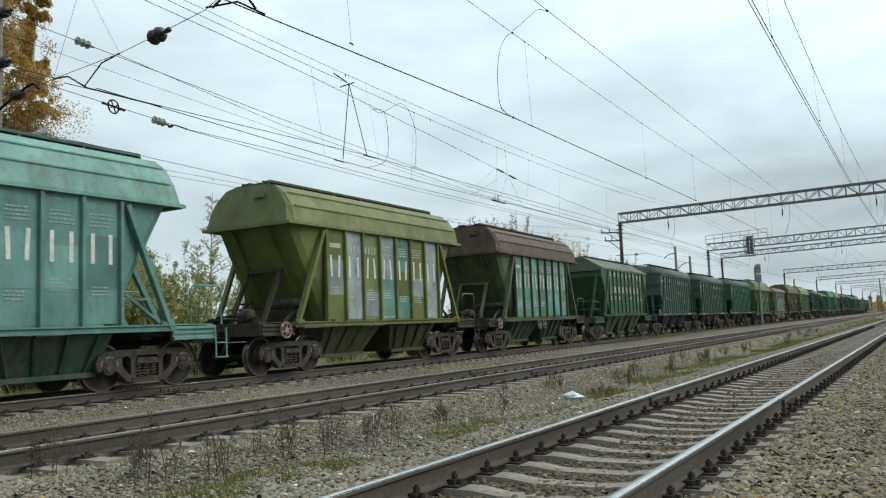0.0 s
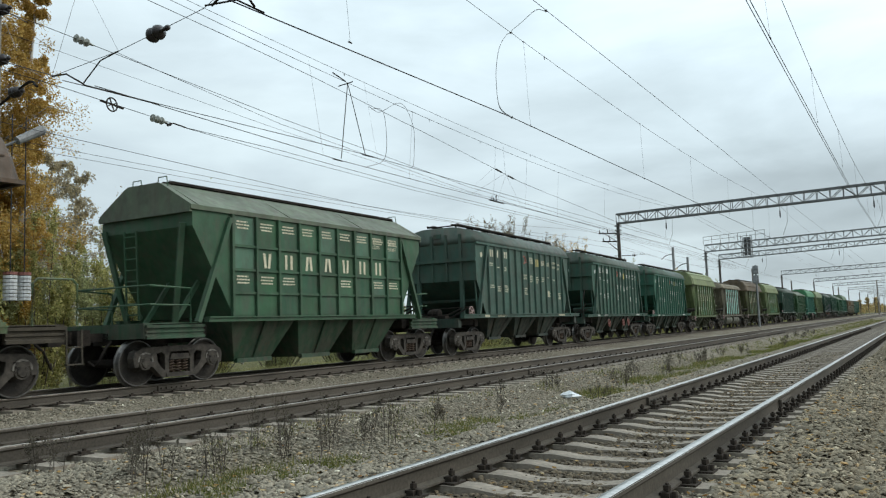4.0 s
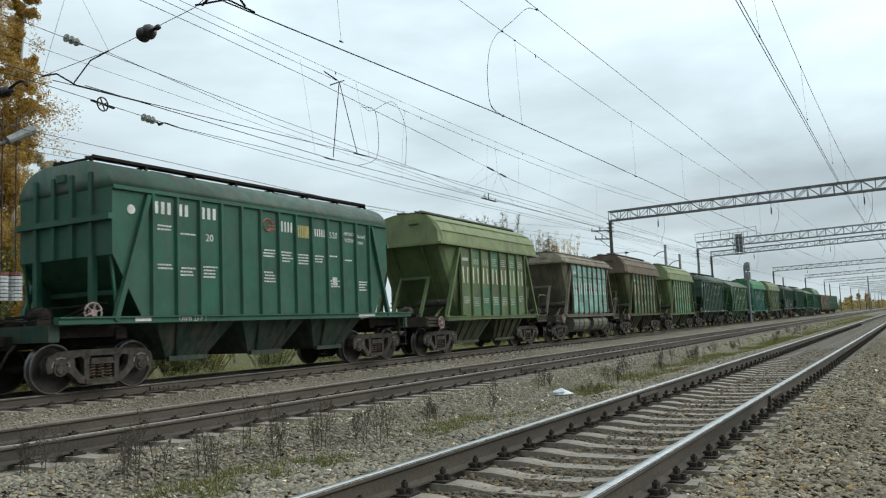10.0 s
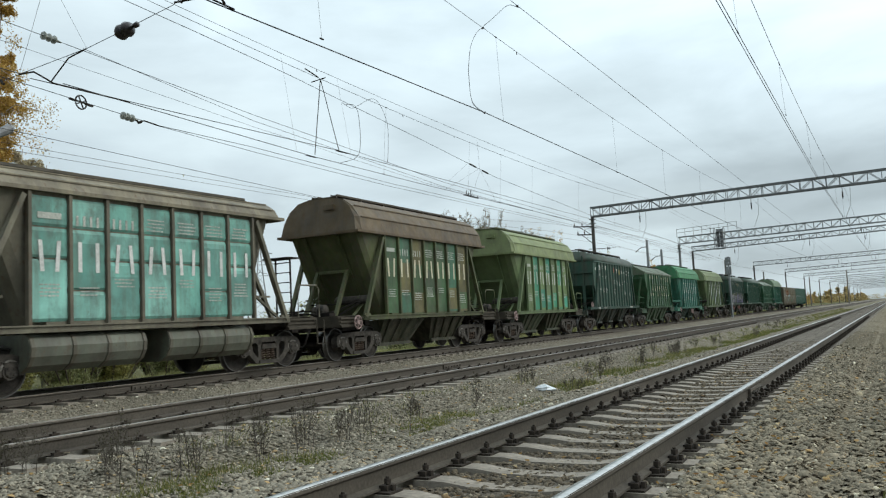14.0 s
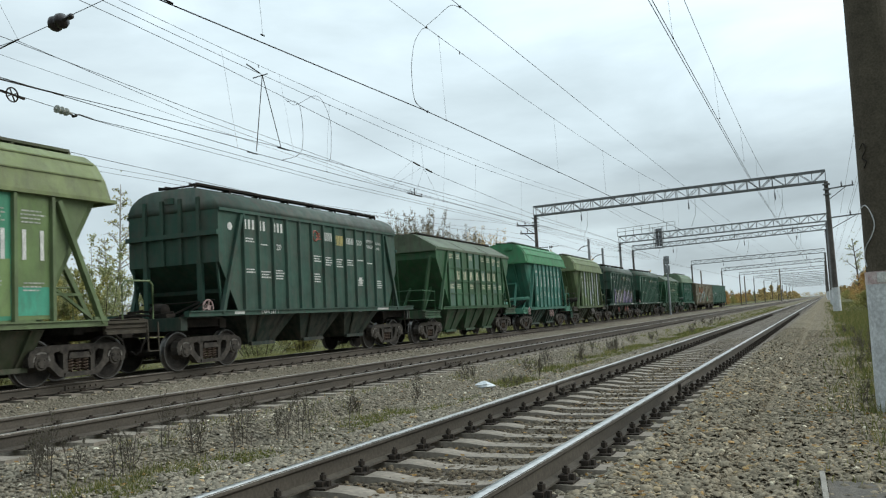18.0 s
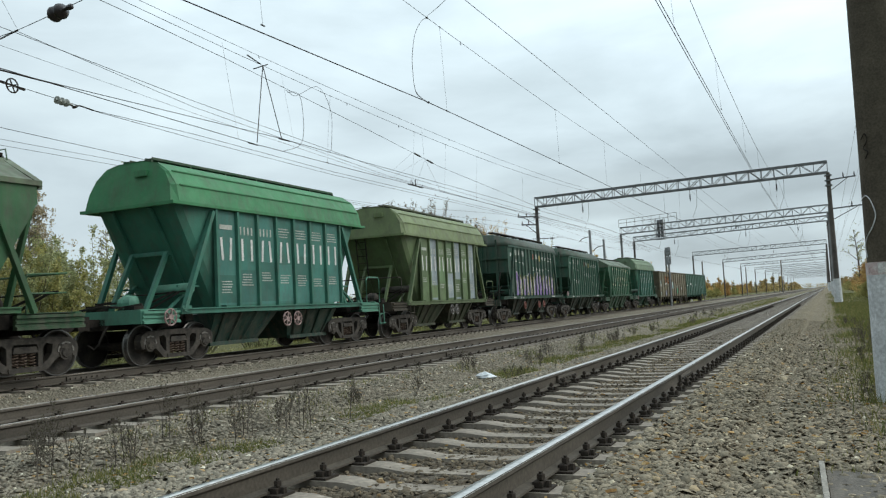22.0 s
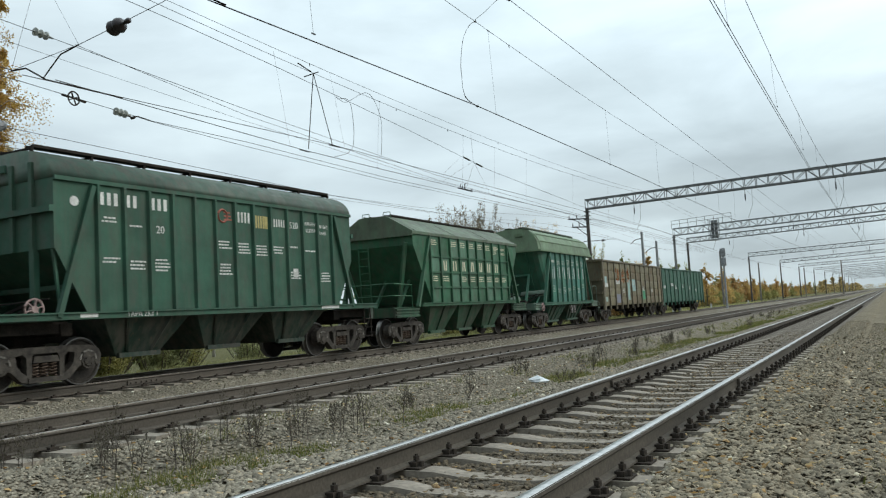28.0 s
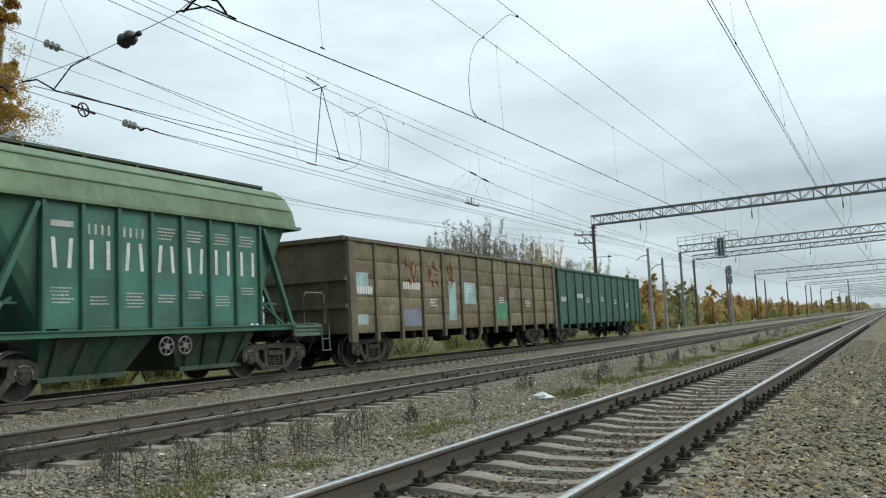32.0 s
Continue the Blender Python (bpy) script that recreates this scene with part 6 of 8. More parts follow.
wire("contact_wire", run(-14.57, 12.1, 6.2, -15.2, 19.5, 6.2, 10.4, 19.5, 0.0, 6) + [(-15.35, 26, 6.2), (-15.6, 62, 6.2), (-17.6, 110, 6.0), (-17.9, FAR, 6.0)], 0.010, "second contact wire over the far track")
wire("messenger_wire", [(-14.7, -6, 8.95), (-14.85, 11.9, 8.71), (-14.9, 14.5, 8.6), (-14.9, 17.9, 8.38), (-14.9, 25.2, 7.77), (-15.0, 32.1, 7.19), (-15.2, 45, 6.7), (-15.4, 62, 6.5), (-17.4, 98, 6.4)], 0.009, "sloping carrier wire over the far track")
wire("feeder_wire", hung(*CARRIER_C), 0.008, "carrier wire over the far track")
wire("feeder_wire", hung(*FEEDER_C), 0.007, "thin feeder wire over the far track")
wire("feeder_wire", [(-16.1, -6, 8.5), (-16.15, 10.3, 7.86), (-16.2, 18, 7.37), (-16.5, 30, 6.9), (-17, 62, 6.6), (-18.4, 98, 6.5)], 0.008, "insulated feeder wire beyond the far track")
wire("feeder_wire", [(-15.9, 12, 7.68), (-16.2, 18, 7.19), (-16.5, 30, 6.7), (-17, 62, 6.45), (-18.5, 98, 6.4)], 0.007, "parallel feeder wire beyond the far track")
wire("feeder_wire", [(-17, -6, 8.5), (-17, 11.3, 7.73), (-17, 18.9, 7.3), (-17.2, 30, 6.9), (-17.4, 62, 6.7), (-18.8, 98, 6.7)], 0.005, "thin feeder wire beyond the far track")
wire("feeder_wire", [(-15.8, 4, 6.75), (-15.95, 10.7, 6.52), (-16.1, 14.3, 6.34), (-16.4, 18.2, 6.45), (-16.6, 26, 6.35), (-17, 62, 6.4), (-18.6, 98, 6.3)], 0.008, "low wire with a tension wheel")
wire("feeder_wire", [(-16.1, 14.3, 6.33), (-16.4, 18.2, 6.31), (-16.6, 26, 6.23), (-17, 62, 6.3), (-18.7, 98, 6.2)], 0.007, "low parallel wire beyond the far track")
wire("feeder_wire", run(-19.0, 15.56, 6.2, -19.0, 25.8, 5.9, -6, 26) + [(-19.3, 40, 6.0), (-20, 62, 6.4), (-21.2, 98, 6.4)], 0.008, "lowest line wire beside the far track")
for x, z0, z1 in ((-23.0, 6.78, 7.55), (-23.3, 7.05, 8.3)):
    wire("line_wire", smooth_curve([(x, -6, z0 + 0.3), (x, 17, z0), (x, 40, z0 + 0.1), (x, 65.2, z1), (x, 90, z1 - 0.6), (x, 118, z1)]), 0.007, "line wire on the column arms")
for k, (x, z) in enumerate(((1.9, 8.55), (2.5, 8.5), (2.0, 6.6), (2.6, 6.6), (3.2, 6.6))):
    wire("line_wire", run(x, 0, z, x, 61.5, z, 2.0, FAR), 0.007, "line wire on the column arms")

for carrier, x0, drift, ys in ((CARRIER_A, -2.22, -0.004, (16, 24, 32, 40, 48, 56)), (CARRIER_B, -8.7, -0.003, (11.5, 19.35, 29.5, 37, 45, 52, 58)), (CARRIER_C, -15.2, -0.009, (23.5, 30, 33.2, 37, 44, 51, 57))):
    for y in ys:
        up = Vector(hung_at(*carrier, y - 0.1))
        foot = Vector((x0 + drift * (y - 18), y, 6.2))
        s = Shape()
        s.tube([foot, foot.lerp(up, 0.5) + Vector((random.uniform(-0.03, 0.03), random.uniform(-0.05, 0.05), 0)), up], 0.0033, 4)
        for p in (foot, up):
            s.cyl(p - Vector((0, 0.05, 0)), p + Vector((0, 0.05, 0)), 0.015, 6)
        thing("dropper_wire", s.mesh("dropper_wire", WIRE), "thin dropper between carrier and contact wire", "wire", "droppers")

# electrical jumper loops
for name_pts in ([(-6.75, 16.1, 7.82), (-7.3, 16.8, 8.21), (-8.2, 17.97, 8.49), (-8.75, 18.5, 8.55)],
                 [(-8.75, 18.48, 8.5), (-8.77, 18.2, 8.33), (-8.8, 17.85, 7.9), (-8.8, 17.64, 7.3), (-8.78, 17.58, 6.92), (-8.77, 17.62, 6.46), (-8.76, 17.85, 6.29), (-8.74, 18.32, 6.22)],
                 [(-8.77, 17.62, 6.46), (-8.76, 17.7, 6.32), (-8.75, 18.0, 6.225)],
                 [(-14.6, 20.3, 7.95), (-14.5, 20.6, 7.82), (-14.45, 20.9, 7.94), (-14.5, 21.8, 8.38), (-14.5, 22.3, 8.27), (-14.5, 22.7, 7.67), (-14.5, 22.68, 6.89), (-14.4, 22.44, 6.37), (-14.2, 22.0, 6.22)],
                 [(-14.6, 20.4, 7.9), (-14.5, 20.77, 7.95), (-14.5, 21.0, 7.68), (-14.6, 21.2, 6.85), (-14.85, 21.3, 6.4), (-15.25, 20.9, 6.2)]):
    wire("jumper_loop", smooth_curve(name_pts), 0.0075, "curved electrical jumper between the wires", "jumper loops")
for p in ((-8.75, 18.5, 8.5), (-6.75, 16.1, 7.83), (-8.74, 18.3, 6.22)):
    s = Shape()
    s.cyl((0, -0.075, 0), (0, 0.075, 0), 0.017, 8, 0.012)
    s.cyl((0, -0.02, -0.02), (0, 0.03, 0.028), 0.016, 6)
    thing("wire_clamp", s.mesh("wire_clamp", STEEL_DARK), "small dark clamp joining two wires", "clamp", "wire clamps", m=pose(*p, 10, 0, 5))

for carrier, y in ((CARRIER_B, 20.6), (CARRIER_C, 24.5), (FEEDER_C, 19.2), (CARRIER_C, 28.5), (FEEDER_C, 33.0), (CARRIER_A, 13.0)):
    s = Shape()
    s.cyl((0, 0, 0.012), (0, 0.02, -0.08), 0.013, 6)
    thing("wire_clip", s.mesh("wire_clip", STEEL_DARK), "small dark clip hanging on a wire", "clip", "wire clips", m=pose(*hung_at(*carrier, y)))

# stiff V hanger over the far track
vee = empty("wire_hanger", "stiff V-shaped steel hanger on the far carrier wire", "hanger", m=pose(0, 0.03, -0.02))
for a, b, r in (((-14.5, 19.05, 8.4), (-15.0, 19.3, 6.22), 0.024), ((-14.5, 19.06, 8.4), (-14.2, 19.45, 6.22), 0.02), ((-14.55, 18.4, 8.58), (-14.5, 18.95, 8.44), 0.032), ((-14.7, 18.85, 8.3), (-14.3, 19.05, 8.42), 0.028), ((-15.18, 19.1, 6.2), (-15.2, 19.6, 6.2), 0.025), ((-14.14, 19.2, 6.2), (-14.12, 19.75, 6.2), 0.025)):
    s = Shape()
    s.cyl(a, b, r * 0.58, 6)
    part("rod", s.mesh("rod", STEEL_DARK), vee)

for a, b in (((-14.75, 17.6, 8.75), (-15.1, 18.6, 6.2)), ((-14.7, 20.2, 8.7), (-14.2, 20.1, 6.2))):
    wire("stay_wire", [a, b], 0.003, "thin stay wire beside the hanger", "stay wires")

# cross-span with its steady arms
span = empty("cross_span", "steel cross-span rope with insulators and steady arms", "cross-span")
rope = [(-20.5, 11.7, 7.2), (-15.1, 9.9, 6.4), (-13.02, 9.9, 6.5), (-12.3, 9.85, 6.55), (-10.38, 9.6, 6.62), (-9.35, 9.0, 6.42), (-4.0, 8.4, 6.5), (0.7, 8.0, 6.5)]
s = Shape()
s.tube(rope, 0.0065, 5)
part("rope", s.mesh("rope", WIRE), span)
part("ball_insulator", cached("ball", lambda: bell_pair().mesh("ball_insulator", DARKGLASS, True)), span, "dark brown double insulator", lean((-11.9, 9.85, 6.58), (-11.5, 9.8, 6.6)))
for pts, r in ([[(-13.02, 9.9, 6.5), (-13.56, 9.9, 6.42), (-14.1, 9.92, 6.08)], 0.014], [[(-15.1, 9.9, 6.4), (-14.63, 9.9, 6.36), (-14.3, 9.95, 6.16), (-14.44, 10.2, 6.16), (-14.49, 12.1, 6.19)], 0.017], [[(-9.5, 8.95, 6.24), (-9.15, 8.95, 6.42), (-8.95, 9.15, 6.36), (-8.95, 9.35, 6.22)], 0.02], [[(-9.6, 8.9, 6.25), (-9.2, 9.2, 6.35), (-8.98, 9.6, 6.21)], 0.016]):
    s = Shape()
    s.tube(pts, r, 6)
    part("steady_arm", s.mesh("steady_arm", STEEL_DARK), span)
for pts in ([(-15.1, 9.9, 6.4), (-14.85, 10.4, 8.7)], [(-13.02, 9.9, 6.5), (-14.0, 9.9, 8.0), (-14.7, 10.0, 9.0)]):
    wire("stay_wire", pts, 0.0035, "thin stay wire of the cross-span", "stay wires")
for a, b, n in (((-16.2, 11.3, 7.82), (-16.3, 12.2, 7.79), 3), ((-16.05, 13.3, 6.36), (-16.15, 14.3, 6.33), 3)):
    thing("string_insulator", cached("glass3", lambda: string_insulator(3, 0.098).mesh("string_insulator", INSUL)), "pale glass string insulator on the line wire", "insulator", "line insulators", m=lean(a, b))
s = Shape()
s.tube([(-16.05, 13.5, 6.33), (-16.06, 13.72, 6.3), (-16.08, 13.86, 6.37), (-16.1, 14.3, 6.34)], 0.018, 6)
s.cyl((-16.06, 13.66, 6.28), (-16.06, 13.76, 6.32), 0.035, 8)
thing("wire_hook", s.mesh("wire_hook", STEEL_DARK), "dark forked hook behind the glass insulator", "hook")
for k in range(2):
    p = Vector((-14.96, 29.4, 7.43)).lerp(Vector((-15.0, 31.8, 7.21)), (k + 0.3) / 2)
    thing("string_insulator", cached("ins_slim", lambda: string_insulator(4, 0.035).mesh("string_insulator", DARKGLASS)), "dark string insulator in the sloping carrier wire", "insulator", "line insulators", m=lean(p, p + Vector((-0.03, 1, -0.09))))
for pts in ([(-14.95, 30.5, 7.35), (-15.45, 28.3, 6.22)], [(-14.95, 30.5, 7.35), (-15.5, 33.2, 6.2)], [(-14.95, 30.5, 7.35), (-15.0, 30.5, 8.55)], [(-14.97, 30.6, 7.3), (-15.45, 30.6, 6.2)], [(-14.9, 29.4, 7.43), (-14.3, 26.5, 6.22)]):
    wire("stay_wire", pts, 0.004, "thin stay wire under the section insulator", "stay wires")
s = Shape()
s.bar((-15.45, 29.9, 6.2), (-15.48, 31.3, 6.2), 0.05, 0.035)
for y, d, z in ((30.1, 0.1, 6.42), (30.35, -0.02, 6.36), (30.5, 0.12, 6.5), (30.62, -0.1, 6.45), (31.15, 0.1, 6.33)):
    s.bar((-15.46, y, 6.2), (-15.46, y + d, z), 0.02, 0.02)
thing("section_bar", s.mesh("section_bar", STEEL_DARK), "dark section bar on the far contact wire", "insulator")
tensioner = empty("wire_tensioner", "dark spoked tensioner on the low wire", "wire tensioner", m=lean((-16.0, 12.0, 6.43), (-16.1, 12.9, 6.38)))
tw = Shape()
tw.tube([(0.16 * math.cos(a), 0, 0.16 * math.sin(a)) for a in [2 * math.pi * i / 16 for i in range(17)]], 0.017, 6)
part("ring", tw.mesh("ring", STEEL_DARK), tensioner)
for k in range(2):
    tw = Shape()
    a = math.pi * k / 2 + 0.5
    tw.bar((-0.15 * math.cos(a), 0, -0.15 * math.sin(a)), (0.15 * math.cos(a), 0, 0.15 * math.sin(a)), 0.022, 0.022)
    part("spoke", tw.mesh("spoke", STEEL_DARK), tensioner)
tw = Shape()
tw.bar((-0.33, 0, 0.0), (-0.15, 0, 0.0), 0.055, 0.04).bar((0.13, 0, 0.0), (0.34, 0, 0.0), 0.05, 0.04).bar((-0.2, 0, 0), (0.2, 0, 0), 0.025, 0.025)
part("clamp_bar", tw.mesh("clamp_bar", STEEL_DARK), tensioner)

# the mast with lamp, insulators and counterweights
mast = empty("overhead_mast", "dark mast with counterweights, lamp and insulators", "mast")
s = Shape()
s.cyl((-20.6, 11.85, -1.2), (-20.6, 11.85, 10.6), 0.22, 12, 0.17)
part("shaft", s.mesh("shaft", POLE_CONCRETE), mast, "round concrete shaft")
for x, z in ((-20.28, 9.7), (-19.68, 7.37), (-20.3, 8.35)):
    part("insulator", cached("ball", lambda: None), mast, "dark brown double insulator", lean((x, 11.9, z), (x + 1, 11.8, z - 0.1)))
s = Shape()
s.tube(smooth_curve([(-20.5, 11.9, 7.1), (-19.68, 11.9, 7.37), (-18.96, 11.85, 7.5), (-18.6, 11.8, 7.3)]), 0.035, 6)
part("bracket_arm", s.mesh("bracket_arm", STEEL_DARK), mast)
s = Shape()
s.tube([(-20.5, 11.9, 6.0), (-20.4, 12.4, 6.3), (-20.4, 12.6, 6.4)], 0.04, 6)
part("lamp_arm", s.mesh("lamp_arm", GALV), mast)
s = Shape()
s.cyl((-20.4, 12.4, 6.3), (-20.4, 13.1, 6.72), 0.11, 10, 0.14)
s.cyl((-20.4, 13.1, 6.72), (-20.4, 13.18, 6.76), 0.14, 10, 0.08)
part("lamp_head", s.mesh("lamp_head", plain("grey_lamp_casing", (0.16, 0.165, 0.17), (0.27, 0.275, 0.28), 4.0, 0.5)), mast, "grey street lamp head")
weights = empty("tension_weights", "stack of grey tension weights topped with red bands", "weights")
for c in (12.3, 12.68):
    for k in range(8):
        s = Shape()
        s.cyl((-20.45, c, 2.08 + 0.095 * k), (-20.45, c, 2.155 + 0.095 * k), 0.17, 12)
        part("weight", s.mesh("weight", WHITEWASH if k < 7 else RED), weights, "" if k < 7 else "red painted weight")
s = Shape()
s.cyl((-20.45, 12.3, 2.0), (-20.45, 12.3, 7.0), 0.015, 6).cyl((-20.45, 12.68, 2.0), (-20.45, 12.68, 7.0), 0.015, 6)
part("rod", s.mesh("rod", WIRE), weights)
for pts in ([(-20.4, 11.9, 8.35), (-15.1, 9.95, 6.42)], [(-20.3, 11.9, 9.7), (-16.3, 10.1, 7.88)]):
    wire("stay_wire", pts, 0.01, "stay wire at the mast", "stay wires")

# concrete pole by the path
pole = empty("concrete_pole", "thick concrete pole with whitewashed foot and red band", "pole")
px, py = 0.76, 10.2
s = Shape()
s.cyl((px, py, -0.5), (px, py, 10.2), 0.262, 28, 0.17)
part("shaft", s.mesh("shaft", POLE_DARK), pole, "weathered grey-brown concrete shaft")
s = Shape()
s.lathe([(-0.45, 0.27), (1.12, 0.262)], (px, py, 0.0), "z", 28)
part("whitewashed_foot", s.mesh("whitewashed_foot", WHITEWASH), pole, "flaking whitewash round the foot")
s = Shape()
s.lathe([(1.11, 0.2635), (1.25, 0.263)], (px, py, 0.0), "z", 28)
part("red_band", s.mesh("red_band", plain("flaking_red_white_band", (0.34, 0.16, 0.14), (0.66, 0.63, 0.62), 7.0, 0.8, 0, 0)), pole, "flaking red and white band")
s = Shape()
for k in (0, 1):
    a = math.radians(-118 + 14 * k)
    s.box(-0.03, -0.004, 1.13, 0.03, 0.004, 1.24, Matrix.Translation((px + 0.266 * math.cos(a), py + 0.266 * math.sin(a), 0)) @ Matrix.Rotation(a + math.pi / 2, 4, "Z"))
part("number_bar", s.mesh("number_bar", WHITE), pole, "plain bars in place of the pole number")
s = Shape()
rr = [(px + 0.257 * math.cos(a), py + 0.257 * math.sin(a), z) for a, z in ((-2.76, 1.97), (-2.5, 1.99), (-2.27, 1.93), (-2.1, 1.77), (-2.28, 1.64), (-2.66, 1.53), (-2.87, 1.42), (-2.75, 1.31))]
s.tube(smooth_curve(rr), 0.006, 5)
part("loose_cable", s.mesh("loose_cable", WHITEWASH), pole, "pale loop of loose cable")

s = Shape()
s.tube(smooth_curve([(px + 0.252 * math.cos(a), py + 0.252 * math.sin(a), z) for a, z in ((-2.5, 2.62), (-2.3, 2.68), (-2.2, 2.6), (-2.4, 2.52), (-2.2, 2.47), (-2.35, 2.4))]), 0.008, 4)
part("scrawl", s.mesh("scrawl", STEEL_DARK), pole, "black scrawled stroke")

# small masts and signal by the far track
for x, y, top in ((-23.0, 87.0, 8.5), (-23.0, 93.0, 7.8)):
    p = empty("line_pole", "plain grey concrete pole beside the far track", "pole", "grey line poles")
    s = Shape()
    s.cyl((x, y, -0.9), (x, y, top), 0.2, 10, 0.13)
    part("shaft", s.mesh("shaft", plain("pale_pole", (0.26, 0.27, 0.28), (0.38, 0.39, 0.4), 2.0, 0.85)), p)
    s = Shape()
    s.tube(smooth_curve([(x, y, top - 0.7), (x - 0.7, y - 0.2, top - 0.85), (x - 1.2, y - 0.3, top - 1.25)]), 0.04, 5)
    part("bracket_arm", s.mesh("bracket_arm", STEEL_DARK), p)
for x, y, top in ((-22.5, 130.0, 8.0), (-20.5, 245.0, 7.6), (-25.0, 190.0, 8.0), (-11.8, 260.0, 9.5)):
    p = empty("line_pole", "dark line pole far along the tracks", "pole", "grey line poles")
    s = Shape()
    s.cyl((x, y, -0.9), (x, y, top), 0.2, 8, 0.14)
    part("shaft", s.mesh("shaft", POLE_CONCRETE), p)
signal = empty("track_signal", "grey signal mast with dark lamp heads seen from behind", "signal")
s = Shape()
s.cyl((-16.2, 95.5, -0.4), (-16.2, 95.5, 6.5), 0.12, 10, 0.1)
part("post", s.mesh("post", PALE_STEEL), signal)
for z in (4.45, 5.5):
    s = Shape()
    s.box(-16.5, 95.2, z, -15.9, 95.45, z + 0.92)
    for k in range(2):
        s.cyl((-16.22, 95.2, z + 0.25 + 0.42 * k), (-16.22, 94.95, z + 0.25 + 0.42 * k), 0.16, 10)
    part("lamp_head", s.mesh("lamp_head", PALE_STEEL), signal)
for x, y in ((-20.3, 61.6), (-20.4, 87.6), (-20.5, 109.0), (-20.6, 141.0)):
    s = Shape()
    s.box(-0.09, -0.06, -0.45, 0.09, 0.06, 0.3)
    s.prism([(-0.09, 0.3), (0.09, 0.3), (0.0, 0.38)], "y", -0.06, 0.06)
    thing("marker_post", s.mesh("marker_post", WHITEWASH), "short whitewashed marker post beside the rails", "marker post", "marker posts", m=pose(x, y, ground_z(x, y) + 0.42))


# ---- trees, bushes, weeds, grass, stones ----
def leaf_material(name, a, b, c):
    """Thin leaves that let some light through."""
    n = Nodes(name)
    isl = n.node("ShaderNodeNewGeometry").outputs["Random Per Island"]
    col = n.ramp(isl, (0.0, a), (0.5, b), (1.0, c))
    mat = n.done(col, 0.7, 0.0, 0.25)
    thin = n.node("ShaderNodeBsdfTranslucent")
    n.link(col, thin.inputs["Color"])
    both = n.node("ShaderNodeMixShader", Fac=0.5)
    n.link(n.b.outputs[0], both.inputs[1])
    n.link(thin.outputs[0], both.inputs[2])
    n.link(both.outputs[0], n.out.inputs["Surface"])
    return mat


FARWOOD = leaf_material("distant_woods", (0.24, 0.21, 0.11), (0.44, 0.35, 0.16), (0.62, 0.46, 0.22))
BARK = plain("birch_bark", (0.06, 0.055, 0.05), (0.3, 0.29, 0.27), 3.0, 0.9, 0, 0.3, 0.02, (1, 1, 0.4))
PALEBARK = plain("pale_birch_twigs", (0.3, 0.29, 0.27), (0.55, 0.54, 0.52), 4.0, 0.9, 0, 0)
TWIG = plain("dark_twigs", (0.07, 0.057, 0.045), (0.15, 0.125, 0.1), 4.0, 0.9, 0, 0)
PALEGOLD = leaf_material("pale_golden_birch_leaves", (0.29, 0.165, 0.04), (0.5, 0.325, 0.085), (0.68, 0.49, 0.17))
YELLOWGREEN = leaf_material("yellow_green_leaves", (0.2, 0.2, 0.075), (0.37, 0.365, 0.135), (0.58, 0.52, 0.22))
WILLOW = leaf_material("grey_green_leaves", (0.21, 0.235, 0.115), (0.37, 0.395, 0.19), (0.57, 0.57, 0.32))
GRASS = leaf_material("autumn_grass", (0.08, 0.095, 0.03), (0.155, 0.165, 0.052), (0.28, 0.25, 0.095))
BANK = leaf_material("pale_bank_grass", (0.17, 0.19, 0.07), (0.34, 0.34, 0.13), (0.55, 0.5, 0.25))
GREYBROWN = leaf_material("grey_brown_leaves", (0.14, 0.13, 0.1), (0.24, 0.215, 0.16), (0.37, 0.32, 0.22))
AUTUMN = leaf_material("brown_gold_leaves", (0.25, 0.21, 0.14), (0.42, 0.36, 0.235), (0.58, 0.5, 0.33))
MOSS = leaf_material("low_moss", (0.065, 0.09, 0.02), (0.125, 0.155, 0.035), (0.21, 0.22, 0.06))
WOODGOLD = leaf_material("far_golden_leaves", (0.42, 0.26, 0.09), (0.62, 0.43, 0.16), (0.76, 0.6, 0.26))
WOODRUSSET = leaf_material("far_russet_leaves", (0.34, 0.2, 0.08), (0.52, 0.32, 0.13), (0.62, 0.43, 0.19))
VERGE = leaf_material("verge_grass", (0.07, 0.088, 0.026), (0.14, 0.15, 0.047), (0.23, 0.2, 0.08))
DRYLEAF = leaf_material("fallen_leaves", (0.2, 0.1, 0.035), (0.38, 0.23, 0.08), (0.6, 0.48, 0.27))


def quads(centres, size, rng, squash=0.6):
    """Many small leaf quads, turned every way, as arrays of corners."""
    n = len(centres)
    a = rng.normal(size=(n, 3))
    a /= np.linalg.norm(a, axis=1)[:, None]
    b = np.cross(a, rng.normal(size=(n, 3)))
    b /= np.linalg.norm(b, axis=1)[:, None]
    s = size * rng.uniform(0.6, 1.3, (n, 1))
    a, b = a * s, b * s * squash
    return np.stack([centres - a, centres + b * 0.9, centres + a, centres - b * 0.9], 1)


def leaf_mesh(name, centres, size, rng, material, squash=0.6):
    v = quads(np.asarray(centres, float), size, rng, squash).reshape(-1, 3)
    me = bpy.data.meshes.new(name)
    n = len(v) // 4
    me.vertices.add(4 * n)
    me.vertices.foreach_set("co", v.ravel())
    me.loops.add(4 * n)
    me.loops.foreach_set("vertex_index", np.arange(4 * n))
    me.polygons.add(n)
    me.polygons.foreach_set("loop_start", np.arange(n) * 4)
    me.update()
    me.validate()
    me.materials.append(material)
    return me


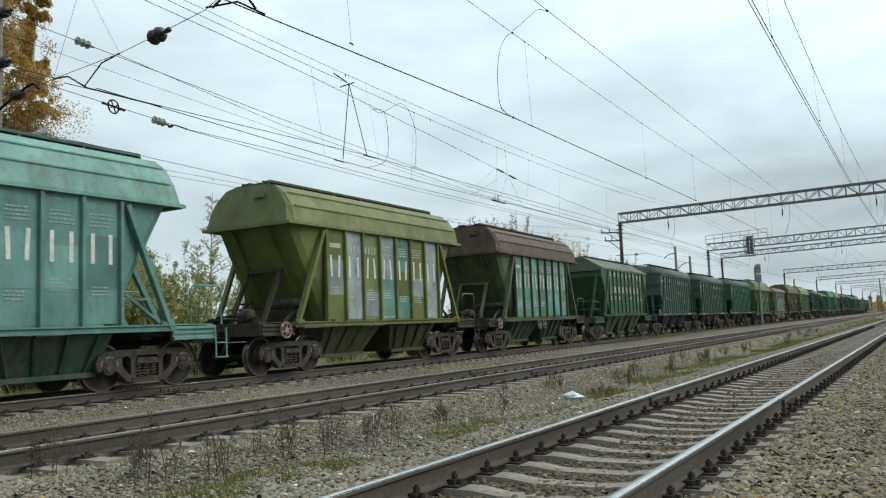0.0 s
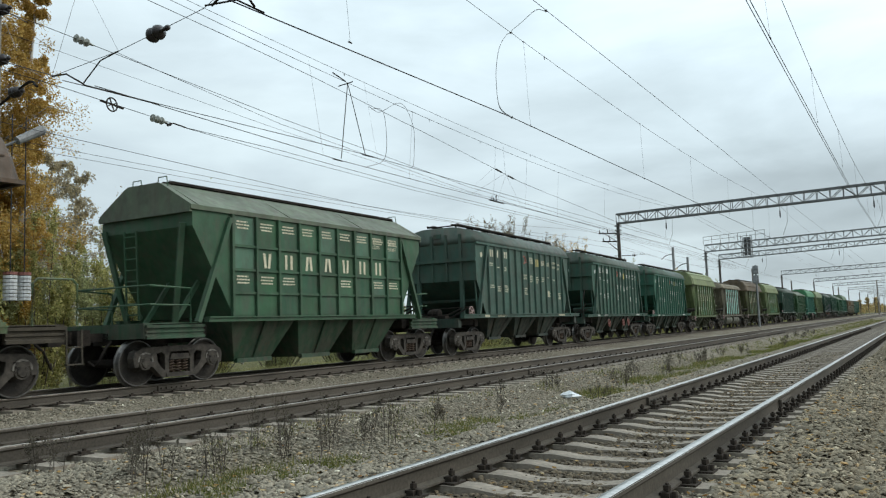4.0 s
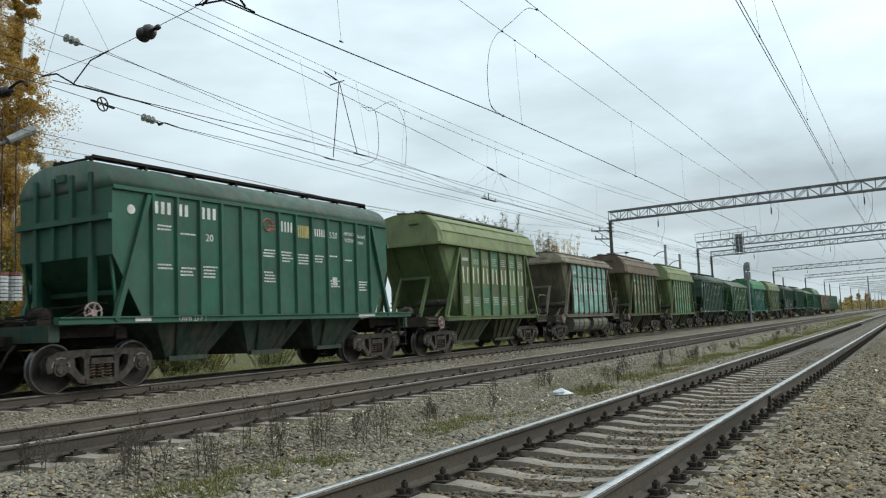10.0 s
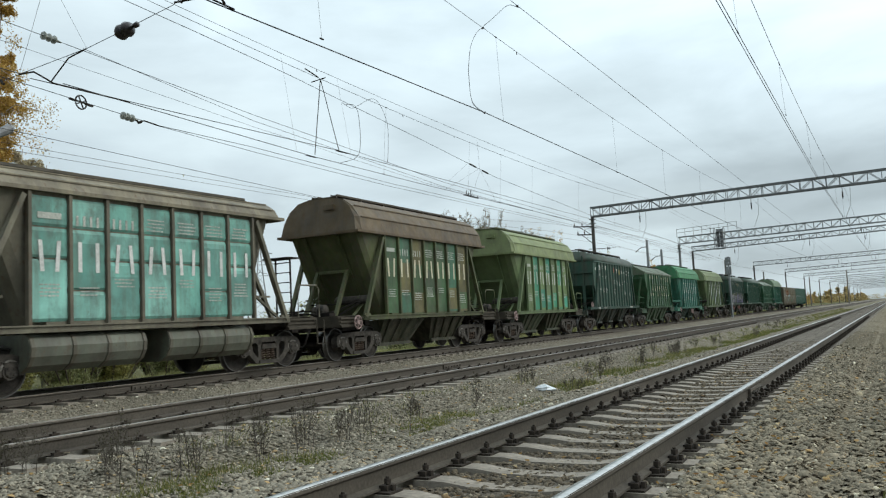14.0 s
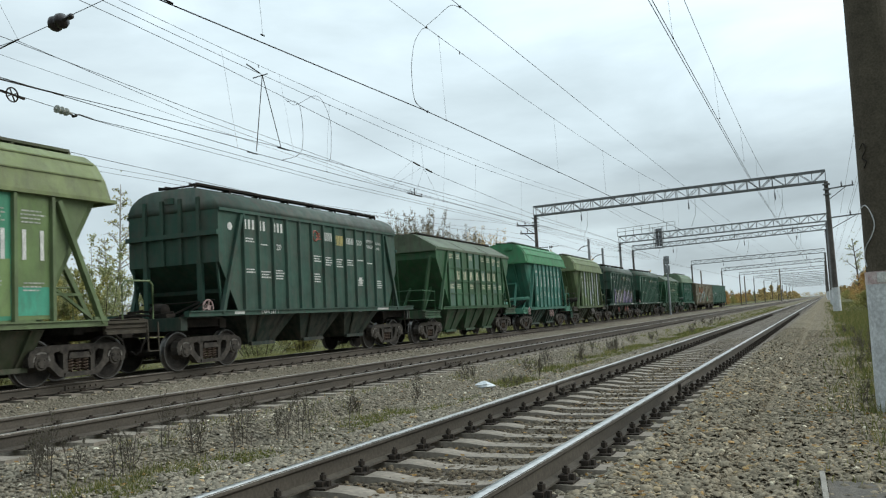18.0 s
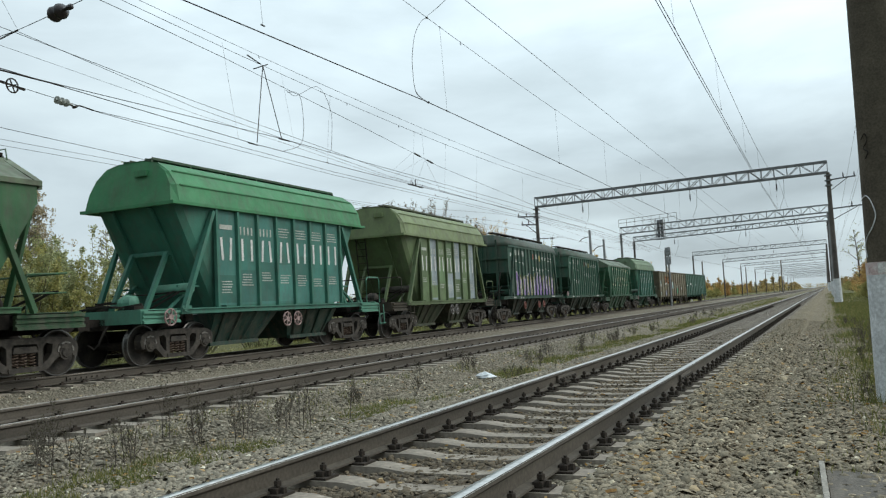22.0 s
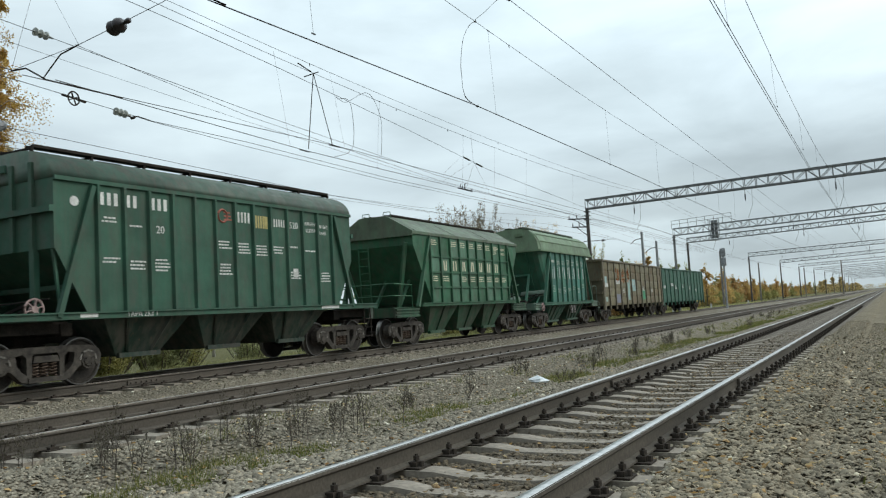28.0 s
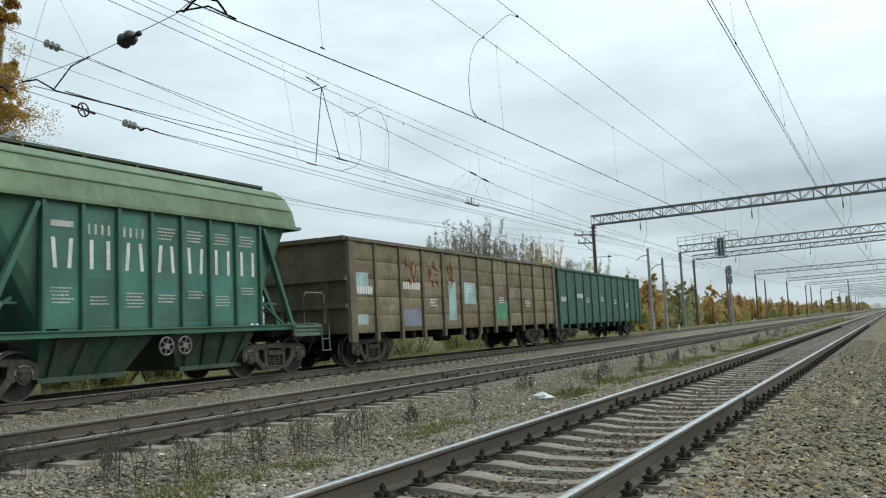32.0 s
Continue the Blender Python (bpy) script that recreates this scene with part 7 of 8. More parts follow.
def tree_parts(seed, h, spread, leaves, first=0.25, droop=0.35, limbs=16, twiggy=3, base_w=0.16):
    """Trunk, limbs and leaf places of one tree standing at the origin."""
    rnd, rng = random.Random(seed), np.random.default_rng(seed)
    wood = Shape()
    bend_x, bend_y = rnd.uniform(-0.04, 0.04) * h, rnd.uniform(-0.04, 0.04) * h
    pts = [(bend_x * u * u, bend_y * u * u, h * 0.97 * u - 0.3) for u in [i / 7 for i in range(8)]]
    wood.tube(pts, [base_w * (1 - 0.9 * i / 7) + 0.01 for i in range(8)], 7)
    spots = []
    for i in range(limbs):
        u = first + (0.97 - first) * (i + rnd.random()) / limbs
        a = rnd.uniform(0, 6.28)
        reach = spread * (1.15 - u) * rnd.uniform(0.6, 1.15) / (1.15 - first) * (1.0 if u > first + 0.12 else 0.75)
        p = Vector((bend_x * u * u, bend_y * u * u, h * 0.97 * u - 0.3))
        q = p + Vector((math.cos(a) * reach, math.sin(a) * reach, reach * rnd.uniform(0.35, 1.0)))
        r = q + Vector((math.cos(a) * reach * 0.45, math.sin(a) * reach * 0.45, -droop * reach * rnd.uniform(0.1, 0.8)))
        wood.tube([p, p.lerp(q, 0.55) + Vector((0, 0, 0.06 * reach)), q, r], [0.045 * base_w / 0.16, 0.03, 0.018, 0.006], 4)
        for k in range(twiggy):
            w = rnd.uniform(0.35, 1.0)
            c = p.lerp(q, w)
            d = c + Vector((rnd.uniform(-1, 1), rnd.uniform(-1, 1), rnd.uniform(-0.6, 0.5))) * reach * 0.45
            wood.tube([c, c.lerp(d, 0.5) + Vector((0, 0, 0.05)), d], [0.015, 0.009, 0.004], 3)
            spots.append((c.lerp(d, 0.7), reach * 0.26))
        spots += [(q, reach * 0.3), (r, reach * 0.28), (p.lerp(q, 0.6), reach * 0.25)]
    spots.append((Vector((bend_x, bend_y, h)), spread * 0.25))
    idx = rng.integers(0, len(spots), leaves)
    cen = np.array([tuple(s[0]) for s in spots])[idx]
    rad = np.array([max(s[1], 0.15) for s in spots])[idx]
    cen = cen + np.clip(rng.normal(size=(leaves, 3)), -1.5, 1.5) * rad[:, None] * np.array([0.34, 0.34, 0.52])
    cen[:, 2] = np.maximum(cen[:, 2], 0.1)
    return wood, cen, rng


def shrub_parts(seed, h, spread, leaves, stems=26, sprigs=15):
    """Many slender stems fanning up from the ground, with leafy upright sprigs along them."""
    rnd, rng = random.Random(seed), np.random.default_rng(seed)
    wood = Shape()
    ends = []
    for i in range(stems):
        a, lean, tall = rnd.uniform(0, 6.28), spread * rnd.random() ** 0.6, h * rnd.uniform(0.55, 1.0)
        dx, dy = math.cos(a) * lean, math.sin(a) * lean
        pts = [Vector((0.15 * dx + dx * u ** 0.8, 0.15 * dy + dy * u ** 0.8, tall * u - 0.2 * (1 - u))) for u in (0.0, 0.25, 0.5, 0.75, 1.0)]
        wood.tube(pts, [0.03, 0.024, 0.017, 0.011, 0.004], 4)
        ends.append((pts[3], pts[4]))
        for k in range(sprigs):
            w = rnd.uniform(0.15, 3.9)
            p = pts[int(w)].lerp(pts[int(w) + 1], w % 1)
            b, long = rnd.uniform(0, 6.28), rnd.uniform(0.35, 1.0) * (1.15 - 0.16 * w)
            q = p + Vector((math.cos(b) * 0.5 * long, math.sin(b) * 0.5 * long, 0.8 * long))
            wood.tube([p, p.lerp(q, 0.55) - Vector((0, 0, 0.04)), q], [0.009, 0.006, 0.003], 3)
            ends.append((p, q))
    idx = rng.integers(0, len(ends), leaves)
    lo = np.array([tuple(e[0]) for e in ends])[idx]
    hi = np.array([tuple(e[1]) for e in ends])[idx]
    u = rng.random((leaves, 1)) ** 0.8
    cen = lo + (hi - lo) * u * 1.02 + rng.normal(size=(leaves, 3)) * (0.1 - 0.055 * u)
    cen[:, 2] = np.maximum(cen[:, 2], 0.1)
    return wood, cen, rng


def tree(name, label, x, y, z, seed, h, spread, leaves, leaf_size, material, bark=None, shrub=False, **kw):
    wood, cen, rng = shrub_parts(seed, h, spread, leaves, **kw) if shrub else tree_parts(seed, h, spread, leaves, **kw)
    root = empty(name, label, "tree" if "tree" in name else "bush", m=pose(x, y, z, 0, 0, (seed * 47) % 360))
    part("trunk", wood.mesh("trunk", bark or BARK, True), root, "slender trunk with limbs")
    part("crown", leaf_mesh("crown", cen, leaf_size, rng, material), root)
    return root


tree("birch_tree", "tall golden birch in full autumn leaf behind the far track", -27.2, 15.1, -1.0, 11, 25.0, 2.7, 270000, 0.042, PALEGOLD, PALEBARK, first=0.05, limbs=120, twiggy=12, droop=0.9)
tree("birch_tree", "golden birch beside the taller one, thinner crown", -29.5, 13.2, -1.0, 12, 21.0, 3.0, 75000, 0.052, PALEGOLD, PALEBARK, first=0.15, limbs=26, twiggy=4, droop=0.9)
tree("birch_tree", "yellow-green young birch behind the mast", -25.0, 12.8, -1.0, 13, 7.0, 2.4, 9000, 0.07, YELLOWGREEN, PALEBARK, first=0.08, limbs=26, twiggy=4, droop=0.7)
tree("birch_tree", "slim golden birch at the edge of the group", -26.6, 16.3, -1.0, 14, 15.5, 1.5, 120000, 0.037, PALEGOLD, PALEBARK, first=0.1, limbs=70, twiggy=10, droop=0.9)
for i, (x, y, h) in enumerate(((-31.5, 20.2, 10.6), (-32.5, 22.4, 10.4), (-32.0, 24.8, 8.6), (-33.5, 18.0, 11.5))):
    tree("birch_tree", "half-bare pale birch with brownish leaves behind the willows", x, y, -1.0, 630 + i, h, 2.3, 13000, 0.055, AUTUMN, PALEBARK, first=0.1, limbs=60, twiggy=8, droop=0.5, base_w=0.11)
for i in range(9):
    rnd = random.Random(900 + i)
    tree("bare_birch_tree", "pale nearly bare birch far behind the willows", -36 - rnd.uniform(0, 7), 12 + 3.6 * i, -1.0, 600 + i, rnd.uniform(8.5, 11), 1.9, 900, 0.07, YELLOWGREEN, PALEBARK, first=0.1, limbs=40, twiggy=9, droop=0.2, base_w=0.1)
for i in range(22):
    rnd = random.Random(i * 3 + 1)
    near = i < 13
    y = 7.5 + 1.3 * i if near else 27 + 4.0 * (i - 13)
    h = rnd.uniform(5.3, 6.4) if near else rnd.uniform(2.8, 3.6)
    mat = (WILLOW, YELLOWGREEN, WILLOW)[i % 3]
    tree("willow_bush", ("leafy grey-green willow bush behind the far track", "yellowing willow bush behind the far track", "thin grey-green willow bush behind the far track")[i % 3], -25.0 - rnd.uniform(0, 3.5) - 0.03 * y, y, -1.1, 200 + i, h, rnd.uniform(1.9, 2.6), 27000 if near else 8000, 0.052, mat, TWIG, shrub=True)
for i, (x, y, h, spread, mat) in enumerate(((-32, 58.8, 9.7, 2.6, GREYBROWN), (-32, 61.0, 11.0, 2.6, GREYBROWN), (-32, 63.8, 11.8, 2.7, GREYBROWN), (-32.5, 66.4, 11.2, 2.6, GREYBROWN), (-33, 71.0, 10.2, 2.8, GREYBROWN), (-33, 75.6, 11.2, 2.6, GREYBROWN), (-32.5, 80.6, 11.5, 2.2, WOODGOLD), (-33.5, 83.0, 9.6, 2.4, GREYBROWN), (-33, 87, 9.8, 2.6, GREYBROWN), (-34, 91.5, 9.6, 2.6, GREYBROWN), (-33, 97, 10.0, 2.8, YELLOWGREEN))):
    tree("aspen_tree", "half-bare autumn tree standing behind the train", x, y, -1.0, 300 + i, h, spread * 0.9, 24000, 0.062, mat, TWIG, shrub=True, stems=75, sprigs=24)

# the wood far along the line: a few trees built once, then copied
stock = []
for i, (h, s, mat) in enumerate(((9.0, 2.4, WOODGOLD), (7.5, 2.6, WOODRUSSET), (8.0, 2.2, WOODGOLD), (4.5, 2.8, YELLOWGREEN), (9.0, 2.2, WILLOW))):
    stock.append(tagged(tree("woodland_tree", ("tall golden", "russet", "slender golden", "low yellow-green", "grey-green")[i] + " tree of the distant autumn wood", -31.0 - 2 * i, 118 + 5 * i, -1.0, 400 + i, h, s, 8000, 0.12, mat, TWIG, first=0.03, limbs=34, twiggy=5, droop=0.3), group="distant wood"))
rnd = random.Random(77)
for i in range(190):
    y = 104 * (1.0105 ** i) * rnd.uniform(0.97, 1.03)
    x = -28.5 - 0.06 * (y - 110) * rnd.uniform(0.6, 1.2) - rnd.uniform(0, 8)
    m = pose(x, y, -1.0, 0, 0, rnd.uniform(0, 360)) @ Matrix.Scale(rnd.uniform(0.7, 1.15), 4)
    src = rnd.choice(stock)
    c = copy_thing(src, m)
    c.scale = [rnd.uniform(0.6, 0.98)] * 3
for i in range(60):
    y = 74 * (1.028 ** i) * rnd.uniform(0.97, 1.03)
    x = 2.2 + 0.012 * y + rnd.uniform(0, 6)
    c = copy_thing(stock[rnd.choice((0, 2, 3, 3, 1))], pose(x, y, -0.4, 0, 0, rnd.uniform(0, 360)))
    c.scale = [rnd.uniform(0.38, 0.62)] * 3
# the woods where the rails meet the sky, too far to tell tree from tree
rng = np.random.default_rng(50)
far_c = []
for i in range(170):
    u = rng.random()
    x = -270 + 244 * u if i % 6 else 6 + 70 * u
    y, h = rng.uniform(600, 1000), rng.uniform(5, 11)
    k = 160
    z = h * rng.random(k) ** 0.8
    w = 2.6 * (1.1 - 0.8 * z / h)
    far_c.append(np.stack([x + rng.normal(size=k) * w * 0.6, y + rng.normal(size=k) * w * 0.6, z - 0.6], 1))
for i in range(90):
    x, k = rng.uniform(-160, 160), 60
    far_c.append(np.stack([x + rng.normal(size=k) * 4, 3060 + rng.normal(size=k) * 4, rng.random(k) * rng.uniform(8, 15) - 0.6], 1))
thing("far_woods", leaf_mesh("far_woods", np.concatenate(far_c), 1.0, rng, FARWOOD), "distant russet and golden woods on the skyline", "woods", kind="stuff")
tree("bare_tree", "bare grey tree beyond the yellow bushes", 3.9, 112, -0.3, 500, 8.6, 2.0, 500, 0.1, WILLOW, TWIG, first=0.2, limbs=24, twiggy=5, droop=0.1)


def weed(name, seed, h, m):
    """Dry feathery weed: upright stems, close ascending branches, fine twigs with shrivelled leaves."""
    rnd, rng = random.Random(seed), np.random.default_rng(seed)
    s = Shape()
    cen = []
    for k in range(rnd.choice((1, 2, 3, 4))):
        bx, by = rnd.uniform(-0.12, 0.12), rnd.uniform(-0.12, 0.12)
        hh = h * rnd.uniform(0.55, 1.0)
        lx, ly = rnd.uniform(-0.1, 0.1), rnd.uniform(-0.1, 0.1)
        at = lambda u: Vector((bx + lx * u * u, by + ly * u * u, hh * u - 0.03))
        s.tube([at(0), at(0.35), at(0.7), at(1.0)], [0.005, 0.004, 0.003, 0.0015], 3)
        for j in range(18):
            u = rnd.uniform(0.15, 0.97)
            a = rnd.uniform(0, 6.28)
            p = at(u)
            ln = 0.3 * h * (1.1 - u) * rnd.uniform(0.4, 1.2) + 0.03
            q = p + Vector((math.cos(a) * ln * 0.6, math.sin(a) * ln * 0.6, ln))
            mid = p.lerp(q, 0.5) + Vector((math.cos(a), math.sin(a), -0.3)) * ln * 0.12
            s.tube([p, mid, q], [0.0022, 0.0016, 0.0008], 3)
            for w in range(3):
                c, b = mid.lerp(q, rnd.random()), rnd.uniform(0, 6.28)
                e = c + Vector((math.cos(b) * 0.35, math.sin(b) * 0.35, 0.8)) * ln * 0.4
                s.tube([c, e], [0.0012, 0.0006], 3)
                cen.append(tuple(c.lerp(e, rnd.uniform(0.4, 1.0))))
                cen.append(tuple(p.lerp(q, rnd.uniform(0.2, 1.0)) + Vector((rnd.uniform(-0.012, 0.012), rnd.uniform(-0.012, 0.012), 0.0))))
    root = empty(name, ("dry brown branching weed in the gravel", "dark withered weed in the gravel", "straw-coloured dead weed in the gravel")[seed % 3], "weed", "weeds between the tracks", m=m)
    part("stem", s.mesh("stem", DARKSTEM), root)
    part("foliage", leaf_mesh("foliage", cen, 0.011, rng, WEEDLEAF, 0.45), root)
    return root


DARKSTEM = plain("withered_stems", (0.06, 0.05, 0.042), (0.13, 0.11, 0.088), 6.0, 0.9, 0, 0)
WEEDLEAF = leaf_material("withered_leaves", (0.05, 0.046, 0.032), (0.09, 0.082, 0.056), (0.15, 0.14, 0.09))
rnd = random.Random(8)
spots = [(-7.48, 4.8), (-7.26, 4.87), (-6.63, 5.26), (-6.75, 5.3), (-6.54, 5.45), (-6.6, 5.2), (-6.41, 5.84), (-6.3, 5.95), (-6.74, 6.95), (-6.42, 7.04), (-6.3, 6.9), (-6.36, 7.83), (-6.27, 8.41), (-6.0, 8.5), (-5.92, 9.42), (-5.5, 15.5), (-5.7, 16.8), (-6.28, 19.4), (-6.36, 12.4), (-6.5, 5.6), (-6.15, 7.4)]
spots += [(rnd.uniform(-6.7, -5.3), rnd.uniform(9, 34)) for i in range(18)] + [(rnd.uniform(-6.8, -5.4), rnd.uniform(17, 60)) for i in range(14)] + [(rnd.uniform(0.4, 2.6), rnd.uniform(7, 30)) for i in range(45)]
for i, (x, y) in enumerate(spots):
    weed("weed", i, rnd.uniform(0.5, 0.85) if i < 21 else rnd.uniform(0.3, 0.6), pose(x, y, ground_z(x, y), 0, 0, rnd.uniform(0, 360)))


def scatter_blades(name, label, boxes, material, height, width, seed, edge=0.01):
    """Grass: thin bent blades, joined."""
    rng = np.random.default_rng(seed)
    vs, n = [], 0
    for (x0, x1, y0, y1, count, patch) in boxes:
        xs, ys = rng.uniform(x0, x1, count), y0 + (y1 - y0) * rng.uniform(0, 1, count) ** 1.3
        for x, y in zip(xs, ys):
            if patch and noise.noise(Vector((x * 0.9, y * 0.55, 7.0))) < patch - 0.12 * rng.random():
                continue
            if rng.random() > (x - x0) / edge or noise.noise(Vector((x * 2.3, y * 2.3, 3.0))) < -0.25 * rng.random():
                continue
            z = ground_z(x, y) - 0.01
            h = height * rng.uniform(0.35, 1.2)
            a = rng.uniform(0, 6.28)
            w = width * (1 + y / 25)
            dx, dy = math.cos(a) * w, math.sin(a) * w
            lx, ly = rng.normal() * h * 0.35, rng.normal() * h * 0.35
            vs += [(x - dx, y - dy, z), (x + dx, y + dy, z), (x + lx + dx * 0.2, y + ly + dy * 0.2, z + h)]
            n += 1
    me = bpy.data.meshes.new(name)
    me.from_pydata(vs, [], [(3 * i, 3 * i + 1, 3 * i + 2) for i in range(n)])
    me.materials.append(material)
    return thing(name, me, label, "grass", kind="stuff")


scatter_blades("grass", "sparse yellowing grass and moss between the tracks", ((-6.25, -5.25, 4, 45, 26000, 0.02), (-7.0, -5.0, 30, 130, 16000, -0.1), (-7.6, -6.0, 5, 30, 5000, 0.22)), GRASS, 0.1, 0.005, 5)
scatter_blades("grass", "thin tufts of taller yellowing grass among the weeds", ((-6.9, -5.5, 6, 26, 7000, 0.14), (-6.4, -5.4, 12, 30, 4000, 0.1)), GRASS, 0.15, 0.0032, 25)
scatter_blades("grass", "low grass creeping over the edge of the path", ((-0.4, 1.4, 6, 30, 16000, 0.12),), GRASS, 0.08, 0.005, 35, 1.6)
scatter_blades("moss", "bright low moss between the weeds", ((-6.2, -5.3, 4, 40, 60000, 0.05), (-5.9, -5.4, 4, 60, 20000, -0.1)), MOSS, 0.035, 0.009, 15)
scatter_blades("grass", "rough green-brown grass on the right-hand verge", ((0.2, 3.4, 8.0, 70, 90000, -0.3), (-0.2, 1.2, 8, 40, 16000, 0.05), (-0.3, 6, 40, 160, 16000, -0.3)), VERGE, 0.2, 0.0045, 6, 1.3)
scatter_blades("grass", "tall pale grass along the foot of the willow bushes", ((-25, -18.4, 4, 60, 52000, -0.4), (-21.5, -18.6, 4, 40, 36000, -0.4), (-30, -21, 50, 170, 20000, -0.5)), BANK, 0.5, 0.009, 7)


def scatter_stones(name, label, areas, seed, material, grain=1.0, flat=0.68):
    """Ballast stones: rough little lumps, joined."""
    rng = np.random.default_rng(seed)
    base = np.array([(1, 0, 0), (-1, 0, 0), (0, 1, 0), (0, -1, 0), (0, 0, 1), (0, 0, -1), (0.62, 0.62, 0.5), (-0.62, 0.62, 0.45), (0.62, -0.62, 0.45), (-0.62, -0.62, 0.5)], float)
    faces = np.array([(6, 0, 2), (6, 2, 4), (6, 4, 0), (7, 2, 1), (7, 4, 2), (7, 1, 4), (8, 3, 0), (8, 4, 3), (8, 0, 4), (9, 1, 3), (9, 3, 4), (9, 4, 1)])
    allv, count = [], 0
    for x0, x1, y0, y1, n, power in areas:
        xs = rng.uniform(x0, x1, n)
        ys = y0 + (y1 - y0) * rng.uniform(0, 1, n) ** power
        zs = np.array([ground_z(x, y) for x, y in zip(xs, ys)])
        size = grain * rng.uniform(0.013, 0.029, n) * np.where(rng.random(n) < 0.06, 1.5, 1.0)
        sc = size[:, None] * rng.uniform(0.6, 1.25, (n, 3)) * np.array([1.1, 1.1, flat])
        jit = base[None] * rng.uniform(0.75, 1.15, (n, 10, 1))
        v = jit * sc[:, None, :]
        ang = rng.uniform(0, 6.28, n)
        tip = rng.normal(size=n) * 0.45
        c, s_ = np.cos(ang)[:, None], np.sin(ang)[:, None]
        ct, st = np.cos(tip)[:, None], np.sin(tip)[:, None]
        y2, z2 = v[..., 1] * ct - v[..., 2] * st, v[..., 1] * st + v[..., 2] * ct
        x3, y3 = v[..., 0] * c - y2 * s_, v[..., 0] * s_ + y2 * c
        allv.append(np.stack([x3 + xs[:, None], y3 + ys[:, None], z2 + (zs + size * 0.25)[:, None]], -1).reshape(-1, 3))
        count += n
    v = np.concatenate(allv)
    f = (faces[None] + 10 * np.arange(count)[:, None, None]).reshape(-1, 3)
    me = bpy.data.meshes.new(name)
    me.vertices.add(len(v))
    me.vertices.foreach_set("co", v.ravel())
    me.loops.add(3 * len(f))
    me.loops.foreach_set("vertex_index", f.ravel())
    me.polygons.add(len(f))
    me.polygons.foreach_set("loop_start", np.arange(len(f)) * 3)
    me.update()
    me.validate()
    me.materials.append(material)
    return thing(name, me, label, "gravel", kind="stuff")


def stone_material(name, tint):
    n = Nodes(name)
    isl = n.node("ShaderNodeNewGeometry").outputs["Random Per Island"]
    col = n.ramp(isl, (0.0, (0.125, 0.113, 0.1)), (0.45, (0.205, 0.188, 0.165)), (0.85, (0.265, 0.238, 0.206)), (0.955, (0.31, 0.28, 0.245)), (0.965, (0.36, 0.245, 0.13)), (0.982, (0.34, 0.3, 0.24)), (1.0, (0.66, 0.64, 0.59)))
    grain = n.ramp(n.noise(70.0, 3), (0.3, 0.75), (0.7, 1.15))
    col = n.mix(1.0, col, tint, "MULTIPLY")
    return n.done(n.mix(1.0, col, grain, "MULTIPLY"), 0.92, 0.0, 0.15)


BEDSTONE = stone_material("oily_ballast_stone", (0.55, 0.5, 0.41))
STONE, PATHSTONE = stone_material("ballast_stone", (1.1, 1.09, 0.965)), stone_material("path_gravel", (1.0, 0.95, 0.79))
scatter_stones("ballast_stones", "loose grey ballast stones around the tracks", ((-1.75, -1.3, 4.5, 22, 2500, 1.5), (-4.9, -3.75, 4.0, 26, 17000, 1.5), (-7.7, -4.9, 4.0, 28, 34000, 1.5), (-13.9, -10.3, 6.0, 30, 16000, 1.3), (-9.3, -8.2, 4, 18, 1200, 1.2), (-7.7, -3.75, -6, 4, 11000, 1.0)), 3, STONE)
scatter_stones("bed_stones", "oily dark ballast between the siding rails", ((-3.42, -1.88, 4.0, 28, 12000, 1.5), (-3.42, -1.88, -6, 4, 2500, 1.0)), 12, BEDSTONE)
scatter_stones("path_stones", "trodden grey-brown gravel beside the siding", ((-1.5, 1.3, 4.6, 34, 52000, 2.2), (-1.5, 1.5, -6, 4.6, 8000, 1.0)), 9, PATHSTONE, 0.75, 0.6)
scatter_stones("path_stones", "larger flat stones lying loose on the path", ((-1.6, 0.9, 4.4, 24, 17000, 2.0),), 19, PATHSTONE, 1.3, 0.5)

rng = np.random.default_rng(21)
cen = []
for x0, x1, y0, y1, n in ((-1.5, 1.6, 5, 16, 110), (-4.9, -3.6, 4.5, 18, 160), (-3.2, -2.0, 5, 20, 120), (-7.6, -4.8, 4.5, 20, 330), (0.5, 3.2, 8, 30, 500), (-0.6, 1.2, 6.5, 12, 260), (-1.8, -0.9, 4.8, 13, 260)):
    for i in range(n):
        x, y = rng.uniform(x0, x1), y0 + (y1 - y0) * rng.random() ** 1.4
        cen.append((x, y, ground_z(x, y) + 0.035))
v = quads(np.array(cen), 0.029, rng, 0.75)
v[..., 2] = np.array(cen)[:, None, 2] + (v[..., 2] - np.array(cen)[:, None, 2]) * 0.35
me = bpy.data.meshes.new("fallen_leaves")
me.from_pydata(v.reshape(-1, 3).tolist(), [], [(4 * i, 4 * i + 1, 4 * i + 2, 4 * i + 3) for i in range(len(cen))])
me.materials.append(DRYLEAF)
thing("fallen_leaves", me, "scattered yellow fallen birch leaves on the gravel", "leaves", kind="stuff")

